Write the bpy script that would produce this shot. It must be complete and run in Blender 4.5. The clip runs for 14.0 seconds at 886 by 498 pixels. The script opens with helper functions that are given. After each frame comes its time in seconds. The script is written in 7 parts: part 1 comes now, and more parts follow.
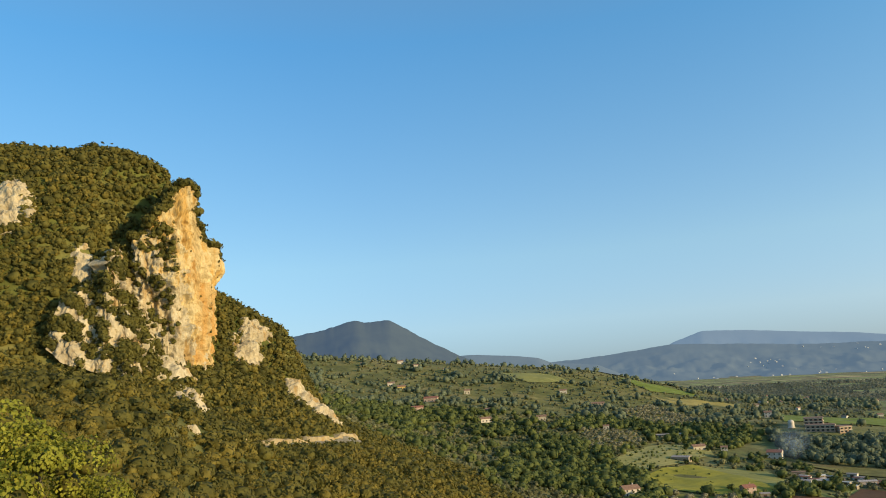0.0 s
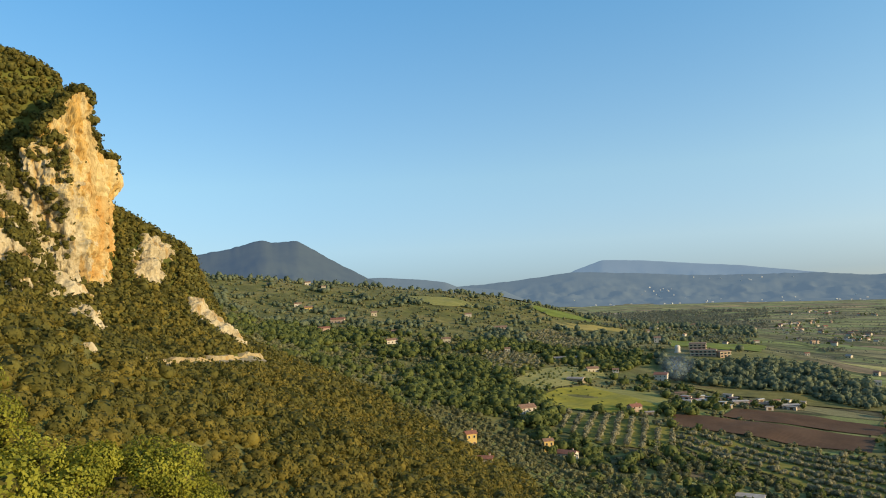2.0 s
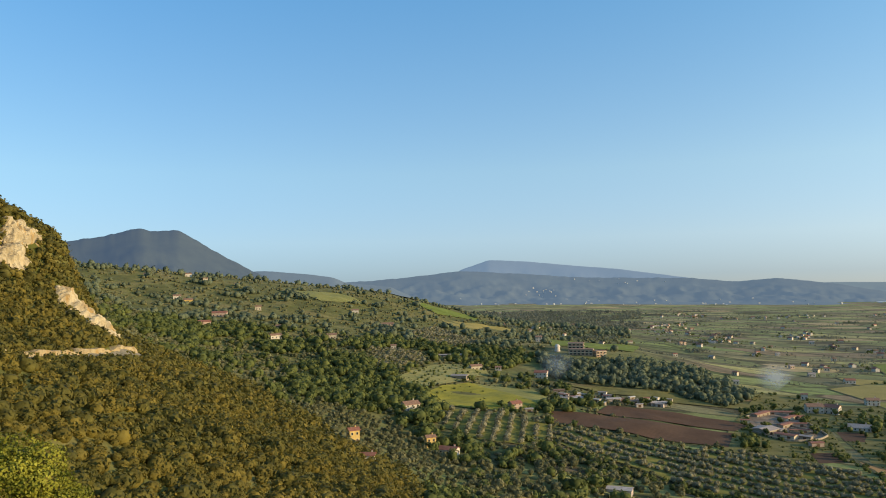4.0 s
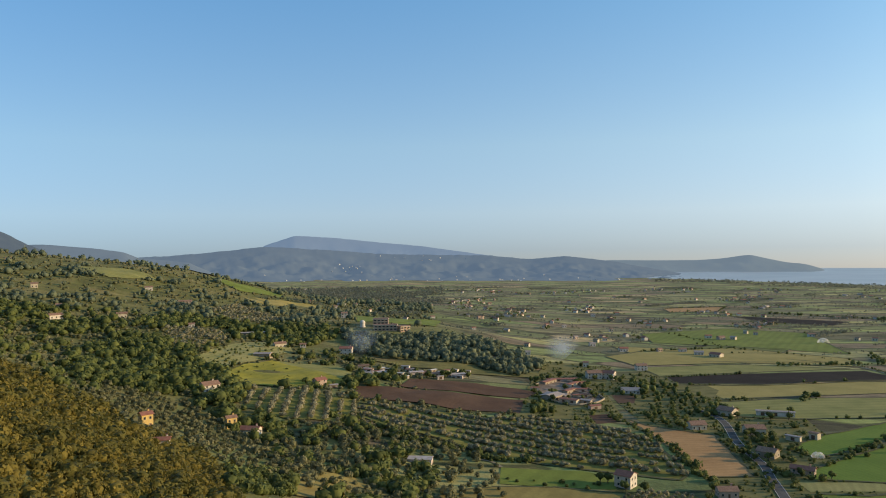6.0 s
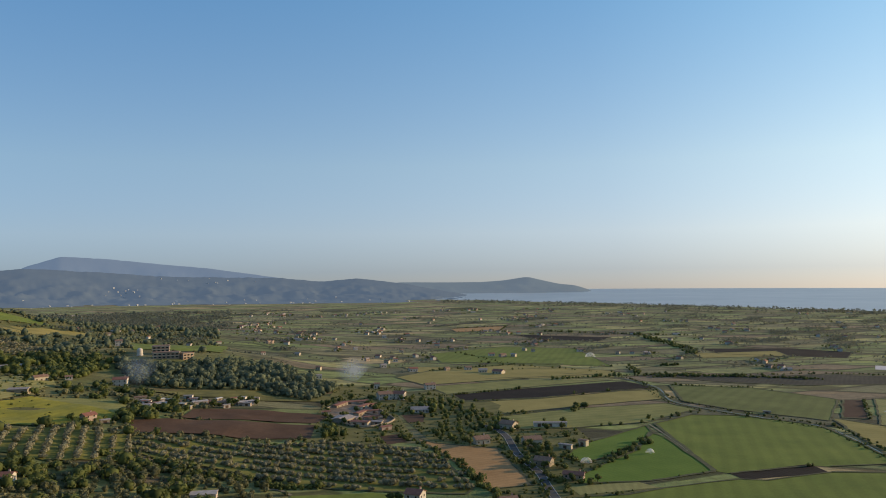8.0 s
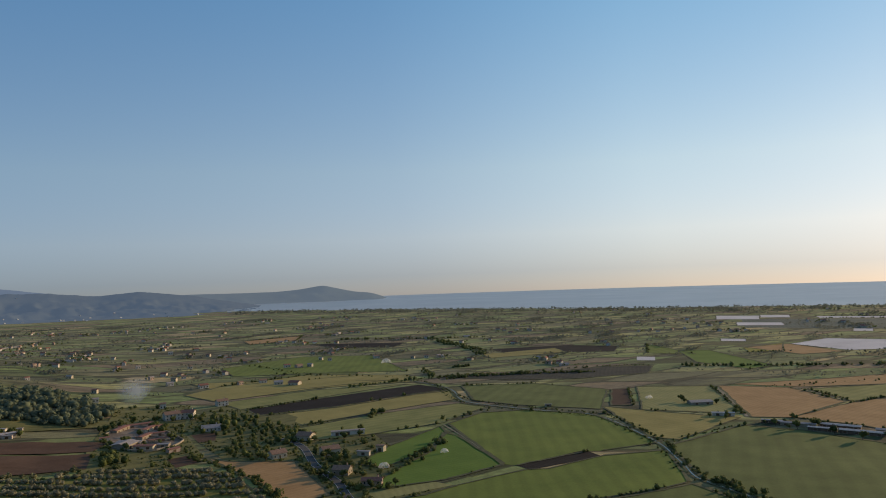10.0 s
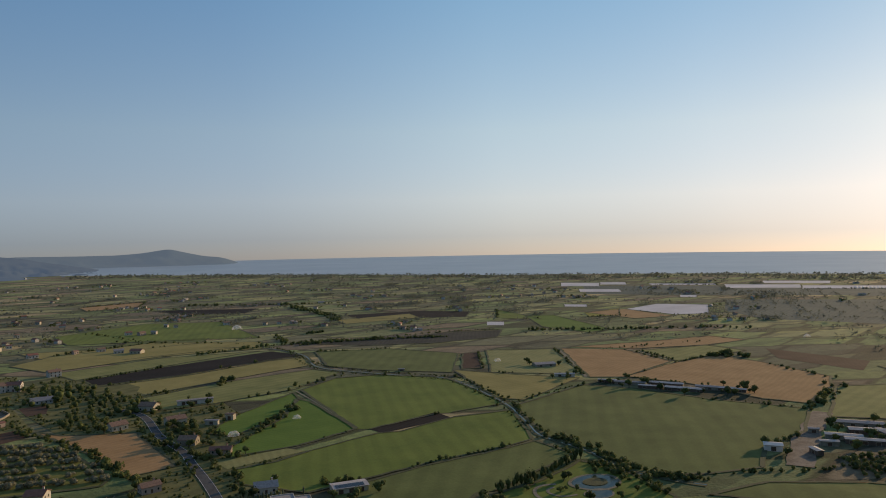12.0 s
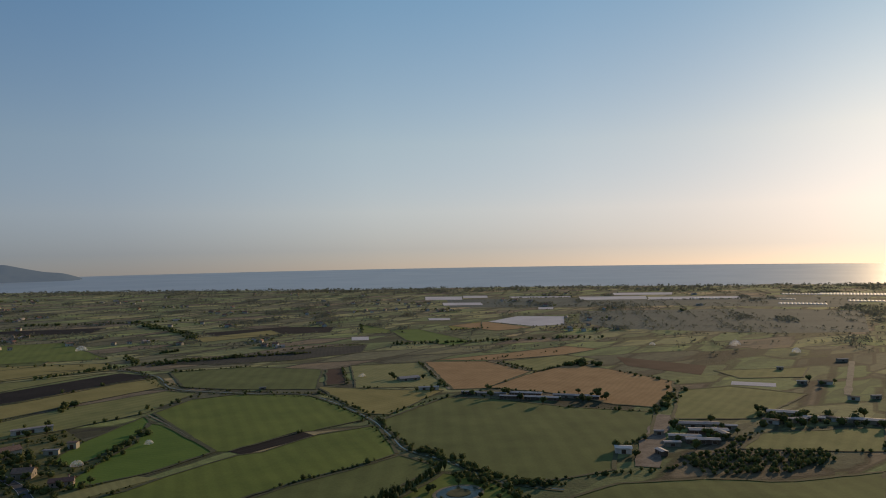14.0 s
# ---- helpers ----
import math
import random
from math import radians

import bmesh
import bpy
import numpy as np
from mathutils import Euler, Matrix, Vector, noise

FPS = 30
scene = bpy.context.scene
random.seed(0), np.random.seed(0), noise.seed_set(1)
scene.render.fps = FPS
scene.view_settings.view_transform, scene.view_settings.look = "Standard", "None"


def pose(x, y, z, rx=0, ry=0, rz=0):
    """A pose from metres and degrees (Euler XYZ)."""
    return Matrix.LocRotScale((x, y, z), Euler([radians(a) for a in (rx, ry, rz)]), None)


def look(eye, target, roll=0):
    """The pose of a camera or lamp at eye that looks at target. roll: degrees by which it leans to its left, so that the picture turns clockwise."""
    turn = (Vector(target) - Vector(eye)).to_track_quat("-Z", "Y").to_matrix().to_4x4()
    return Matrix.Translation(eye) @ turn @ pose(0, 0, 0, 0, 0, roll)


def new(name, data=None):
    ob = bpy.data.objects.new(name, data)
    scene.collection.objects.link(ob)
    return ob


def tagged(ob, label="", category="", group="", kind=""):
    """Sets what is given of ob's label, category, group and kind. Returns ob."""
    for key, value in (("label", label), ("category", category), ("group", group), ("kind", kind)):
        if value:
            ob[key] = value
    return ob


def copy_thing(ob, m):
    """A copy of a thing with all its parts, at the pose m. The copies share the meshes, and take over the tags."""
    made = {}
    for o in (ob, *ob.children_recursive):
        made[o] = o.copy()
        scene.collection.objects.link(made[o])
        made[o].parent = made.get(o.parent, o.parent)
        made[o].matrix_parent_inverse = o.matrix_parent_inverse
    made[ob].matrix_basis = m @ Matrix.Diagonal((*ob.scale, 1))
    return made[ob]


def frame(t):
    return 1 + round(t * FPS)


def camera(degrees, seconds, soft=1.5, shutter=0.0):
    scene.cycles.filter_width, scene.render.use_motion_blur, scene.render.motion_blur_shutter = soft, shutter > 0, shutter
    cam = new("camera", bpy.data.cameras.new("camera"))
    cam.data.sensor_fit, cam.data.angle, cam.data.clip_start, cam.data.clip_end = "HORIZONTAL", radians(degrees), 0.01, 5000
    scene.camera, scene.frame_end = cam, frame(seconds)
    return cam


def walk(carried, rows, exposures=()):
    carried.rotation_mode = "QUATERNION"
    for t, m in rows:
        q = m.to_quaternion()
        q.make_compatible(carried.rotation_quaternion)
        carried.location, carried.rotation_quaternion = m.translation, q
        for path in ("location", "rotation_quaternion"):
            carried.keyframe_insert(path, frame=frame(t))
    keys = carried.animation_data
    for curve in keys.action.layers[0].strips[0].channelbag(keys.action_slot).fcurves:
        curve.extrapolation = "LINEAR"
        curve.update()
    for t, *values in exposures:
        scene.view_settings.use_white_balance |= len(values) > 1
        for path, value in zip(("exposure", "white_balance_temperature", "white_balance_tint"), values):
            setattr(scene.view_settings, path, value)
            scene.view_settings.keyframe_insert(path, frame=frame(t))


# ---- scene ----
# camera: a hand-held turn from the cliff to the sea, at one spot on the hillside
EYE_Z = 130.0


def aim(turn, tilt, lean):
    """Pose at the viewpoint: degrees to the right of +y, upwards, and lean to the left."""
    return pose(0, 0, EYE_Z, 90 + tilt, 0, -turn) @ pose(0, 0, 0, 0, 0, lean)


cam = camera(61.85, 14.0, soft=1.0)
walk(cam, [
    (0.0, aim(-42.001, 9.077, -4.094)),
    (0.5, aim(-39.236, 5.127, -2.842)),
    (1.0, aim(-37.008, 2.445, -2.908)),
    (1.5, aim(-35.849, 1.926, -2.774)),
    (2.0, aim(-35.407, 2.782, -2.782)),
    (2.5, aim(-33.353, 1.570, -2.898)),
    (2.7, aim(-32.869, 1.591, -2.513)),
    (4.8, aim(-22.040, 1.716, -1.097)),
    (5.0, aim(-20.808, 1.136, -1.145)),
    (5.5, aim(-15.896, -0.203, -1.542)),
    (6.0, aim(-11.994, 0.157, -0.737)),
    (6.5, aim(-8.702, 0.181, -1.043)),
    (7.0, aim(-3.942, 0.738, -0.318)),
    (7.5, aim(-0.000, 0.962, 0.094)),
    (8.0, aim(4.029, 1.690, -0.715)),
    (8.5, aim(9.203, 2.290, -0.443)),
    (9.0, aim(13.509, 2.077, -1.112)),
    (9.2, aim(15.477, 2.279, -1.500)),
    (11.3, aim(24.753, -0.929, -0.793)),
    (11.5, aim(26.476, -1.597, -0.548)),
    (12.0, aim(30.838, -0.970, -1.107)),
    (12.5, aim(34.242, -0.846, -0.945)),
    (13.0, aim(38.931, -0.156, -1.268)),
    (13.5, aim(40.907, 0.452, -0.861)),
    (14.0, aim(41.310, -0.040, -1.048)),
], exposures=((0.0, 0.4, 7150, 4), (2.5, 0.44, 7250, 5), (5.0, 0.38, 7150, 9), (7.5, 0.1, 7150, 13), (9.0, -0.14, 7150, 15), (11.5, -0.45, 7200, 16), (12.5, -0.5, 7200, 17), (14.0, -0.8, 7200, 17)))

# ---- light: a low evening sun over the sea and a clear sky
SUN_TURN, SUN_UP = 77.0, 11.5
world = bpy.data.worlds.new("world")
scene.world = world
world.use_nodes = True
wn, wl = world.node_tree.nodes, world.node_tree.links
sky = wn.new("ShaderNodeTexSky")
sky.sky_type = "NISHITA"
sky.sun_disc = False
sky.sun_elevation = radians(SUN_UP)
sky.sun_rotation = radians(SUN_TURN)
sky.altitude = 100
sky.air_density = 1.0
sky.dust_density = 0.35
sky.ozone_density = 3.0
coords = wn.new("ShaderNodeTexCoord")
lift = wn.new("ShaderNodeVectorMath")
lift.operation = "ADD"
lift.inputs[1].default_value = (0, 0, 0.03)
wl.new(coords.outputs["Generated"], lift.inputs[0])
wl.new(lift.outputs[0], sky.inputs["Vector"])
# the haze evens out the sky's brightness, and its blue deepens with height
calm = wn.new("ShaderNodeGamma")
calm.inputs[1].default_value = 0.72
wl.new(sky.outputs[0], calm.inputs[0])
rise = wn.new("ShaderNodeSeparateXYZ")
wl.new(coords.outputs["Generated"], rise.inputs[0])
tint = wn.new("ShaderNodeValToRGB")
tint.color_ramp.elements[0].position, tint.color_ramp.elements[0].color = 0.0, (0.535, 0.655, 1.0, 1)
tint.color_ramp.elements[1].position, tint.color_ramp.elements[1].color = 0.62, (0.85, 1.0, 1.15, 1)
for place, colour in ((0.05, (0.78, 0.86, 1.09)), (0.14, (0.86, 0.99, 1.13)), (0.42, (0.5, 0.97, 1.32))):
    tint.color_ramp.elements.new(place).color = (*colour, 1)
wl.new(rise.outputs[2], tint.inputs[0])
blue = wn.new("ShaderNodeMix")
blue.data_type, blue.blend_type = "RGBA", "MULTIPLY"
blue.inputs[0].default_value = 1.0
wl.new(calm.outputs[0], blue.inputs[6])
wl.new(tint.outputs[0], blue.inputs[7])
# the sea haze scatters a broad warm glow towards the sun
sun_way = Vector((math.sin(radians(SUN_TURN)) * math.cos(radians(SUN_UP)), math.cos(radians(SUN_TURN)) * math.cos(radians(SUN_UP)), math.sin(radians(SUN_UP))))
near_sun = wn.new("ShaderNodeVectorMath")
near_sun.operation = "DOT_PRODUCT"
near_sun.inputs[1].default_value = sun_way
wl.new(coords.outputs["Generated"], near_sun.inputs[0])
span = wn.new("ShaderNodeMapRange")
span.inputs["From Min"].default_value = -1.0
wl.new(near_sun.outputs["Value"], span.inputs["Value"])
warm = wn.new("ShaderNodeValToRGB")
warm.color_ramp.elements[0].position, warm.color_ramp.elements[0].color = 0.0, (0.83, 0.92, 0.93, 1)
warm.color_ramp.elements[1].position, warm.color_ramp.elements[1].color = 1.0, (1.2, 1.08, 0.95, 1)
for place, colour in ((0.25, (0.84, 0.91, 0.955)), (0.5, (1.0, 1.0, 1.0)), (0.75, (1.2, 1.1, 1.02)), (0.875, (1.5, 1.3, 1.1)), (0.95, (1.45, 1.25, 1.06))):
    warm.color_ramp.elements.new(place).color = (*colour, 1)
wl.new(span.outputs[0], warm.inputs[0])
hazy = wn.new("ShaderNodeMix")
hazy.data_type, hazy.blend_type = "RGBA", "MULTIPLY"
hazy.inputs[0].default_value = 1.0
wl.new(blue.outputs[2], hazy.inputs[6])
wl.new(warm.outputs[0], hazy.inputs[7])
wl.new(hazy.outputs[2], wn["Background"].inputs["Color"])
wn["Background"].inputs["Strength"].default_value = 0.235

sun = new("sun", bpy.data.lights.new("sun", "SUN"))
sun.data.energy = 4.1
sun.data.angle = radians(0.6)
sun.data.color = (1.0, 0.76, 0.44)
sun.matrix_world = look(sun_way * 300 + Vector((0, 0, 200)), (0, 0, 200))

# ---- materials
def nodes_of(name, rough=0.9, metal=0.0):
    m = bpy.data.materials.new(name)
    m.use_nodes = True
    b = m.node_tree.nodes["Principled BSDF"]
    b.inputs["Roughness"].default_value = rough
    b.inputs["Metallic"].default_value = metal
    return m, m.node_tree.nodes, m.node_tree.links, b


def ramp_of(n, stops, kind="LINEAR"):
    r = n.new("ShaderNodeValToRGB")
    r.color_ramp.interpolation = kind
    e = r.color_ramp.elements
    while len(e) < len(stops):
        e.new(0.5)
    for k, (p, c) in enumerate(stops):
        e[k].position, e[k].color = p, (*c, 1)
    return r


def mix_of(n, l, fac, a, b, how="MIX"):
    m = n.new("ShaderNodeMix")
    m.data_type, m.blend_type = "RGBA", how
    for sock, v in ((m.inputs[0], fac), (m.inputs[6], a), (m.inputs[7], b)):
        if hasattr(v, "links") or hasattr(v, "is_linked"):
            l.new(v, sock)
        elif isinstance(v, (int, float)):
            sock.default_value = v
        else:
            sock.default_value = (*v, 1)
    return m.outputs[2]


def noise_of(n, l, size, detail=3, vector=None, rough=0.6):
    t = n.new("ShaderNodeTexNoise")
    t.inputs["Scale"].default_value = 1 / size
    t.inputs["Detail"].default_value = detail
    t.inputs["Roughness"].default_value = rough
    if vector is None:
        g = n.new("ShaderNodeNewGeometry")
        vector = g.outputs["Position"]
    l.new(vector, t.inputs["Vector"])
    return t.outputs["Fac"]


def bump_of(n, l, b, height, strength=0.5, distance=0.1):
    k = n.new("ShaderNodeBump")
    k.inputs["Strength"].default_value = strength
    k.inputs["Distance"].default_value = distance
    l.new(height, k.inputs["Height"])
    l.new(k.outputs[0], b.inputs["Normal"])


def mottled(name, dark, light, size, fine=None, rough=0.9, bump=0.0, stops=(0.35, 0.65)):
    """Two colours mixed by a broad and a fine noise, in metres."""
    m, n, l, b = nodes_of(name, rough)
    f1 = noise_of(n, l, size, 4)
    c = ramp_of(n, [(stops[0], dark), (stops[1], light)])
    l.new(f1, c.inputs[0])
    out = c.outputs[0]
    if fine:
        f2 = noise_of(n, l, fine, 3)
        r2 = ramp_of(n, [(0.3, (0.72, 0.72, 0.72)), (0.7, (1.2, 1.2, 1.2))])
        l.new(f2, r2.inputs[0])
        out = mix_of(n, l, 1.0, out, r2.outputs[0], "MULTIPLY")
        if bump:
            bump_of(n, l, b, f2, 0.6, bump)
    l.new(out, b.inputs["Base Color"])
    return m


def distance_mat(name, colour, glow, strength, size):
    """A hazy far range, a plain backdrop of distance: haze put in as glow."""
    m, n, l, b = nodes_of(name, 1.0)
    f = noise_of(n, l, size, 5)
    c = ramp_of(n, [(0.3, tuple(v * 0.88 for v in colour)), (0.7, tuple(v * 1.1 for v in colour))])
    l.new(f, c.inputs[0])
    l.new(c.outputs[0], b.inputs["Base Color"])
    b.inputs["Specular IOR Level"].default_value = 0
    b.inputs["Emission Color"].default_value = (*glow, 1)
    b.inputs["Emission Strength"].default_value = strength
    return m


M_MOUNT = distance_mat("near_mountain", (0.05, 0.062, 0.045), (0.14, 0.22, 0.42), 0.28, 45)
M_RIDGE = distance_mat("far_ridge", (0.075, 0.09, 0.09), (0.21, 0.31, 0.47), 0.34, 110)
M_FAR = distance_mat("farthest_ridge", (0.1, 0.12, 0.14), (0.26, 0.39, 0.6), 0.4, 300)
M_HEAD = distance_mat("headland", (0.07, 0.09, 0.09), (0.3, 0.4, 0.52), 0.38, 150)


def sea_mat():
    m, n, l, b = nodes_of("sea", 0.4)
    c = ramp_of(n, [(0.35, (0.39, 0.42, 0.42)), (0.65, (0.47, 0.49, 0.48))])
    l.new(noise_of(n, l, 260, 5), c.inputs[0])
    l.new(c.outputs[0], b.inputs["Base Color"])
    b.inputs["IOR"].default_value = 1.33
    bump_of(n, l, b, noise_of(n, l, 7, 4), 0.4, 0.8)
    return m


M_SEA = sea_mat()


def dusty(b, amount=0.024):
    """A pale sheen at low angles, put on crops and ground in place of haze."""
    b.inputs["Sheen Weight"].default_value = amount
    b.inputs["Sheen Roughness"].default_value = 0.4
    b.inputs["Sheen Tint"].default_value = (0.96, 0.96, 0.94, 1)


def crop(name, dark, light, row, turn, size=25, stripe=0.25, sheen=True):
    """A field: broad patches, fine grain and faint rows at the given spacing in metres."""
    m, n, l, b = nodes_of(name, 0.95)
    b.inputs["Specular IOR Level"].default_value = 0.1
    if sheen:
        dusty(b)
    f1, f2 = noise_of(n, l, size, 5), noise_of(n, l, 1.6, 3)
    c = ramp_of(n, [(0.3, dark), (0.7, light)])
    l.new(f1, c.inputs[0])
    g = n.new("ShaderNodeNewGeometry")
    mp = n.new("ShaderNodeMapping")
    mp.inputs["Rotation"].default_value = (0, 0, radians(turn))
    l.new(g.outputs["Position"], mp.inputs["Vector"])
    w = n.new("ShaderNodeTexWave")
    w.inputs["Scale"].default_value = 0.314 / row
    w.inputs["Distortion"].default_value = 6
    w.inputs["Detail"].default_value = 2
    w.inputs["Detail Scale"].default_value = 0.2
    l.new(mp.outputs[0], w.inputs["Vector"])
    r = ramp_of(n, [(0.2, (1 - stripe * 0.5,) * 3), (0.8, (1 + stripe * 0.2,) * 3)])
    l.new(w.outputs["Fac"], r.inputs[0])
    r2 = ramp_of(n, [(0.3, (0.9,) * 3), (0.7, (1.07,) * 3)])
    l.new(f2, r2.inputs[0])
    out = mix_of(n, l, 1.0, c.outputs[0], r.outputs[0], "MULTIPLY")
    out = mix_of(n, l, 1.0, out, r2.outputs[0], "MULTIPLY")
    l.new(out, b.inputs["Base Color"])
    bump_of(n, l, b, f2, 0.5, 0.15)
    return m


M_LUSH = crop("lush_meadow", (0.119, 0.164, 0.029), (0.19, 0.23, 0.044), 11, 20, 40, 0.16)
M_BRIGHT = crop("watered_crop", (0.092, 0.166, 0.022), (0.135, 0.213, 0.032), 4, -30, 30, 0.08)
M_GRASS = crop("grazing_grass", (0.187, 0.196, 0.061), (0.288, 0.273, 0.092), 9, 75, 25, 0.16)
M_MEADOW = crop("dull_meadow", (0.110, 0.133, 0.038), (0.174, 0.196, 0.059), 13, 40, 35, 0.16)
M_YGREEN = crop("hay_field", (0.265, 0.222, 0.068), (0.373, 0.299, 0.100), 6, 85, 30, 0.1)
M_STRAWGREEN = crop("stubble_grass", (0.233, 0.233, 0.083), (0.333, 0.299, 0.116), 5, 10, 20, 0.15)
M_STRAW = crop("straw", (0.359, 0.200, 0.084), (0.475, 0.276, 0.124), 5, 70, 22, 0.12)
# orchard earth greyed towards blue, the haze over it put into the colour
M_ORCHARD = crop("hazed_orchard_land", (0.095, 0.122, 0.105), (0.145, 0.172, 0.14), 8, 38, 60, 0.3, False)
M_DUSK = crop("dusky_fallow", (0.062, 0.058, 0.046), (0.105, 0.094, 0.07), 5, 35, 30, 0.2, False)
M_ROUGH = crop("rough_grass", (0.105, 0.108, 0.035), (0.2, 0.18, 0.066), 12, 60, 14, 0.2)
M_DRY = crop("dry_pasture", (0.2, 0.155, 0.05), (0.29, 0.235, 0.075), 7, 15, 18, 0.12)
M_YELLOW = crop("yellow_meadow", (0.2, 0.2, 0.035), (0.34, 0.3, 0.045), 8, 20, 16, 0.1)
M_PLOUGH = crop("ploughed_earth", (0.085, 0.05, 0.034), (0.14, 0.086, 0.058), 3, 80, 30, 0.3, False)
M_BLACK = crop("dark_ploughed_earth", (0.025, 0.020, 0.017), (0.043, 0.034, 0.029), 3, -15, 25, 0.3, False)
M_PLASTIC = crop("plastic_sheets", (0.575, 0.529, 0.517), (0.747, 0.690, 0.667), 6, -45, 60, 0.12)
M_ASPHALT = mottled("asphalt", (0.055, 0.053, 0.052), (0.09, 0.086, 0.083), 8, 0.8, 0.95)
M_TRACK = mottled("pale_gravel", (0.17, 0.15, 0.1), (0.27, 0.23, 0.16), 7, 1.0, 0.95)
M_YARD = mottled("trodden_earth", (0.14, 0.1, 0.07), (0.26, 0.2, 0.15), 9, 1.5, 0.95)


def water_mat():
    m, n, l, b = nodes_of("river_water", 0.12)
    b.inputs["Base Color"].default_value = (0.05, 0.07, 0.05, 1)
    b.inputs["Specular IOR Level"].default_value = 0.3
    bump_of(n, l, b, noise_of(n, l, 1.5, 3), 0.3, 0.05)
    return m


M_WATER = water_mat()


def pond_mat():
    m, n, l, b = nodes_of("murky_pond_water", 0.2)
    b.inputs["Specular IOR Level"].default_value = 0.12
    c = ramp_of(n, [(0.3, (0.035, 0.05, 0.03)), (0.7, (0.07, 0.085, 0.05))])
    l.new(noise_of(n, l, 4, 4), c.inputs[0])
    l.new(c.outputs[0], b.inputs["Base Color"])
    return m


M_POND = pond_mat()


def plain_mat():
    """Ground: grass and bare earth on the slopes, a patchwork of small fields on the plain."""
    m, n, l, b = nodes_of("ground_patchwork", 0.95)
    b.inputs["Specular IOR Level"].default_value = 0.1
    # haze over the far plain is put in as sheen
    dusty(b, 0.05)
    g = n.new("ShaderNodeNewGeometry")
    mp = n.new("ShaderNodeMapping")
    mp.inputs["Rotation"].default_value = (0, 0, radians(-38))
    mp.inputs["Scale"].default_value = (1 / 120, 1 / 52, 0)
    l.new(g.outputs["Position"], mp.inputs["Vector"])
    v = n.new("ShaderNodeTexVoronoi")
    v.distance = "CHEBYCHEV"
    v.inputs["Scale"].default_value = 1
    v.inputs["Randomness"].default_value = 0.75
    l.new(mp.outputs[0], v.inputs["Vector"])
    sep = n.new("ShaderNodeSeparateColor")
    l.new(v.outputs["Color"], sep.inputs[0])
    cells = ramp_of(n, [(0.0, (0.153, 0.179, 0.067)), (0.16, (0.221, 0.261, 0.089)), (0.3, (0.182, 0.173, 0.089)), (0.42, (0.305, 0.289, 0.118)), (0.55, (0.168, 0.220, 0.074)),
                        (0.68, (0.215, 0.160, 0.099)), (0.76, (0.117, 0.121, 0.065)), (0.88, (0.416, 0.313, 0.157)), (0.92, (0.208, 0.225, 0.089))], "CONSTANT")
    l.new(sep.outputs[0], cells.inputs[0])
    f2 = noise_of(n, l, 9, 5)
    r2 = ramp_of(n, [(0.3, (0.7,) * 3), (0.7, (1.2,) * 3)])
    l.new(f2, r2.inputs[0])
    flat = mix_of(n, l, 1.0, cells.outputs[0], r2.outputs[0], "MULTIPLY")
    # narrow plots of different crops within the fields
    mp2 = n.new("ShaderNodeMapping")
    mp2.inputs["Rotation"].default_value = (0, 0, radians(-38))
    mp2.inputs["Scale"].default_value = (1 / 75, 1 / 17, 0)
    l.new(g.outputs["Position"], mp2.inputs["Vector"])
    plots = n.new("ShaderNodeTexVoronoi")
    plots.distance = "CHEBYCHEV"
    plots.inputs["Scale"].default_value = 1
    plots.inputs["Randomness"].default_value = 0.6
    l.new(mp2.outputs[0], plots.inputs["Vector"])
    sep2 = n.new("ShaderNodeSeparateColor")
    l.new(plots.outputs["Color"], sep2.inputs[0])
    shade = ramp_of(n, [(0.0, (0.62, 0.66, 0.66)), (0.22, (0.9, 0.92, 0.9)), (0.55, (1.05, 1.05, 1.0)), (0.8, (1.32, 1.26, 1.05)), (0.93, (0.55, 0.5, 0.52))], "CONSTANT")
    l.new(sep2.outputs[1], shade.inputs[0])
    flat = mix_of(n, l, 0.85, flat, mix_of(n, l, 1.0, flat, shade.outputs[0], "MULTIPLY"))
    # ditches and grass banks between the small fields
    v2 = n.new("ShaderNodeTexVoronoi")
    v2.distance, v2.feature = "CHEBYCHEV", "F2"
    v2.inputs["Scale"].default_value = 1
    v2.inputs["Randomness"].default_value = 0.75
    l.new(mp.outputs[0], v2.inputs["Vector"])
    gap = n.new("ShaderNodeMath")
    gap.operation = "SUBTRACT"
    l.new(v2.outputs["Distance"], gap.inputs[0])
    l.new(v.outputs["Distance"], gap.inputs[1])
    bank = ramp_of(n, [(0.04, (0.3, 0.33, 0.3)), (0.08, (1, 1, 1))])
    l.new(gap.outputs[0], bank.inputs[0])
    flat = mix_of(n, l, 1.0, flat, bank.outputs[0], "MULTIPLY")
    big = noise_of(n, l, 45, 4)
    c = ramp_of(n, [(0.33, (0.06, 0.07, 0.018)), (0.48, (0.12, 0.125, 0.032)), (0.66, (0.19, 0.165, 0.06))])
    l.new(big, c.inputs[0])
    hillside = mix_of(n, l, 1.0, c.outputs[0], r2.outputs[0], "MULTIPLY")
    xyz = n.new("ShaderNodeSeparateXYZ")
    l.new(g.outputs["Position"], xyz.inputs[0])
    up = n.new("ShaderNodeMapRange")
    up.inputs["From Min"].default_value, up.inputs["From Max"].default_value = 12, 40
    l.new(xyz.outputs["Z"], up.inputs["Value"])
    l.new(mix_of(n, l, up.outputs[0], flat, hillside), b.inputs["Base Color"])
    bump_of(n, l, b, noise_of(n, l, 2.2, 3), 0.8, 0.5)
    return m


M_GROUND = plain_mat()


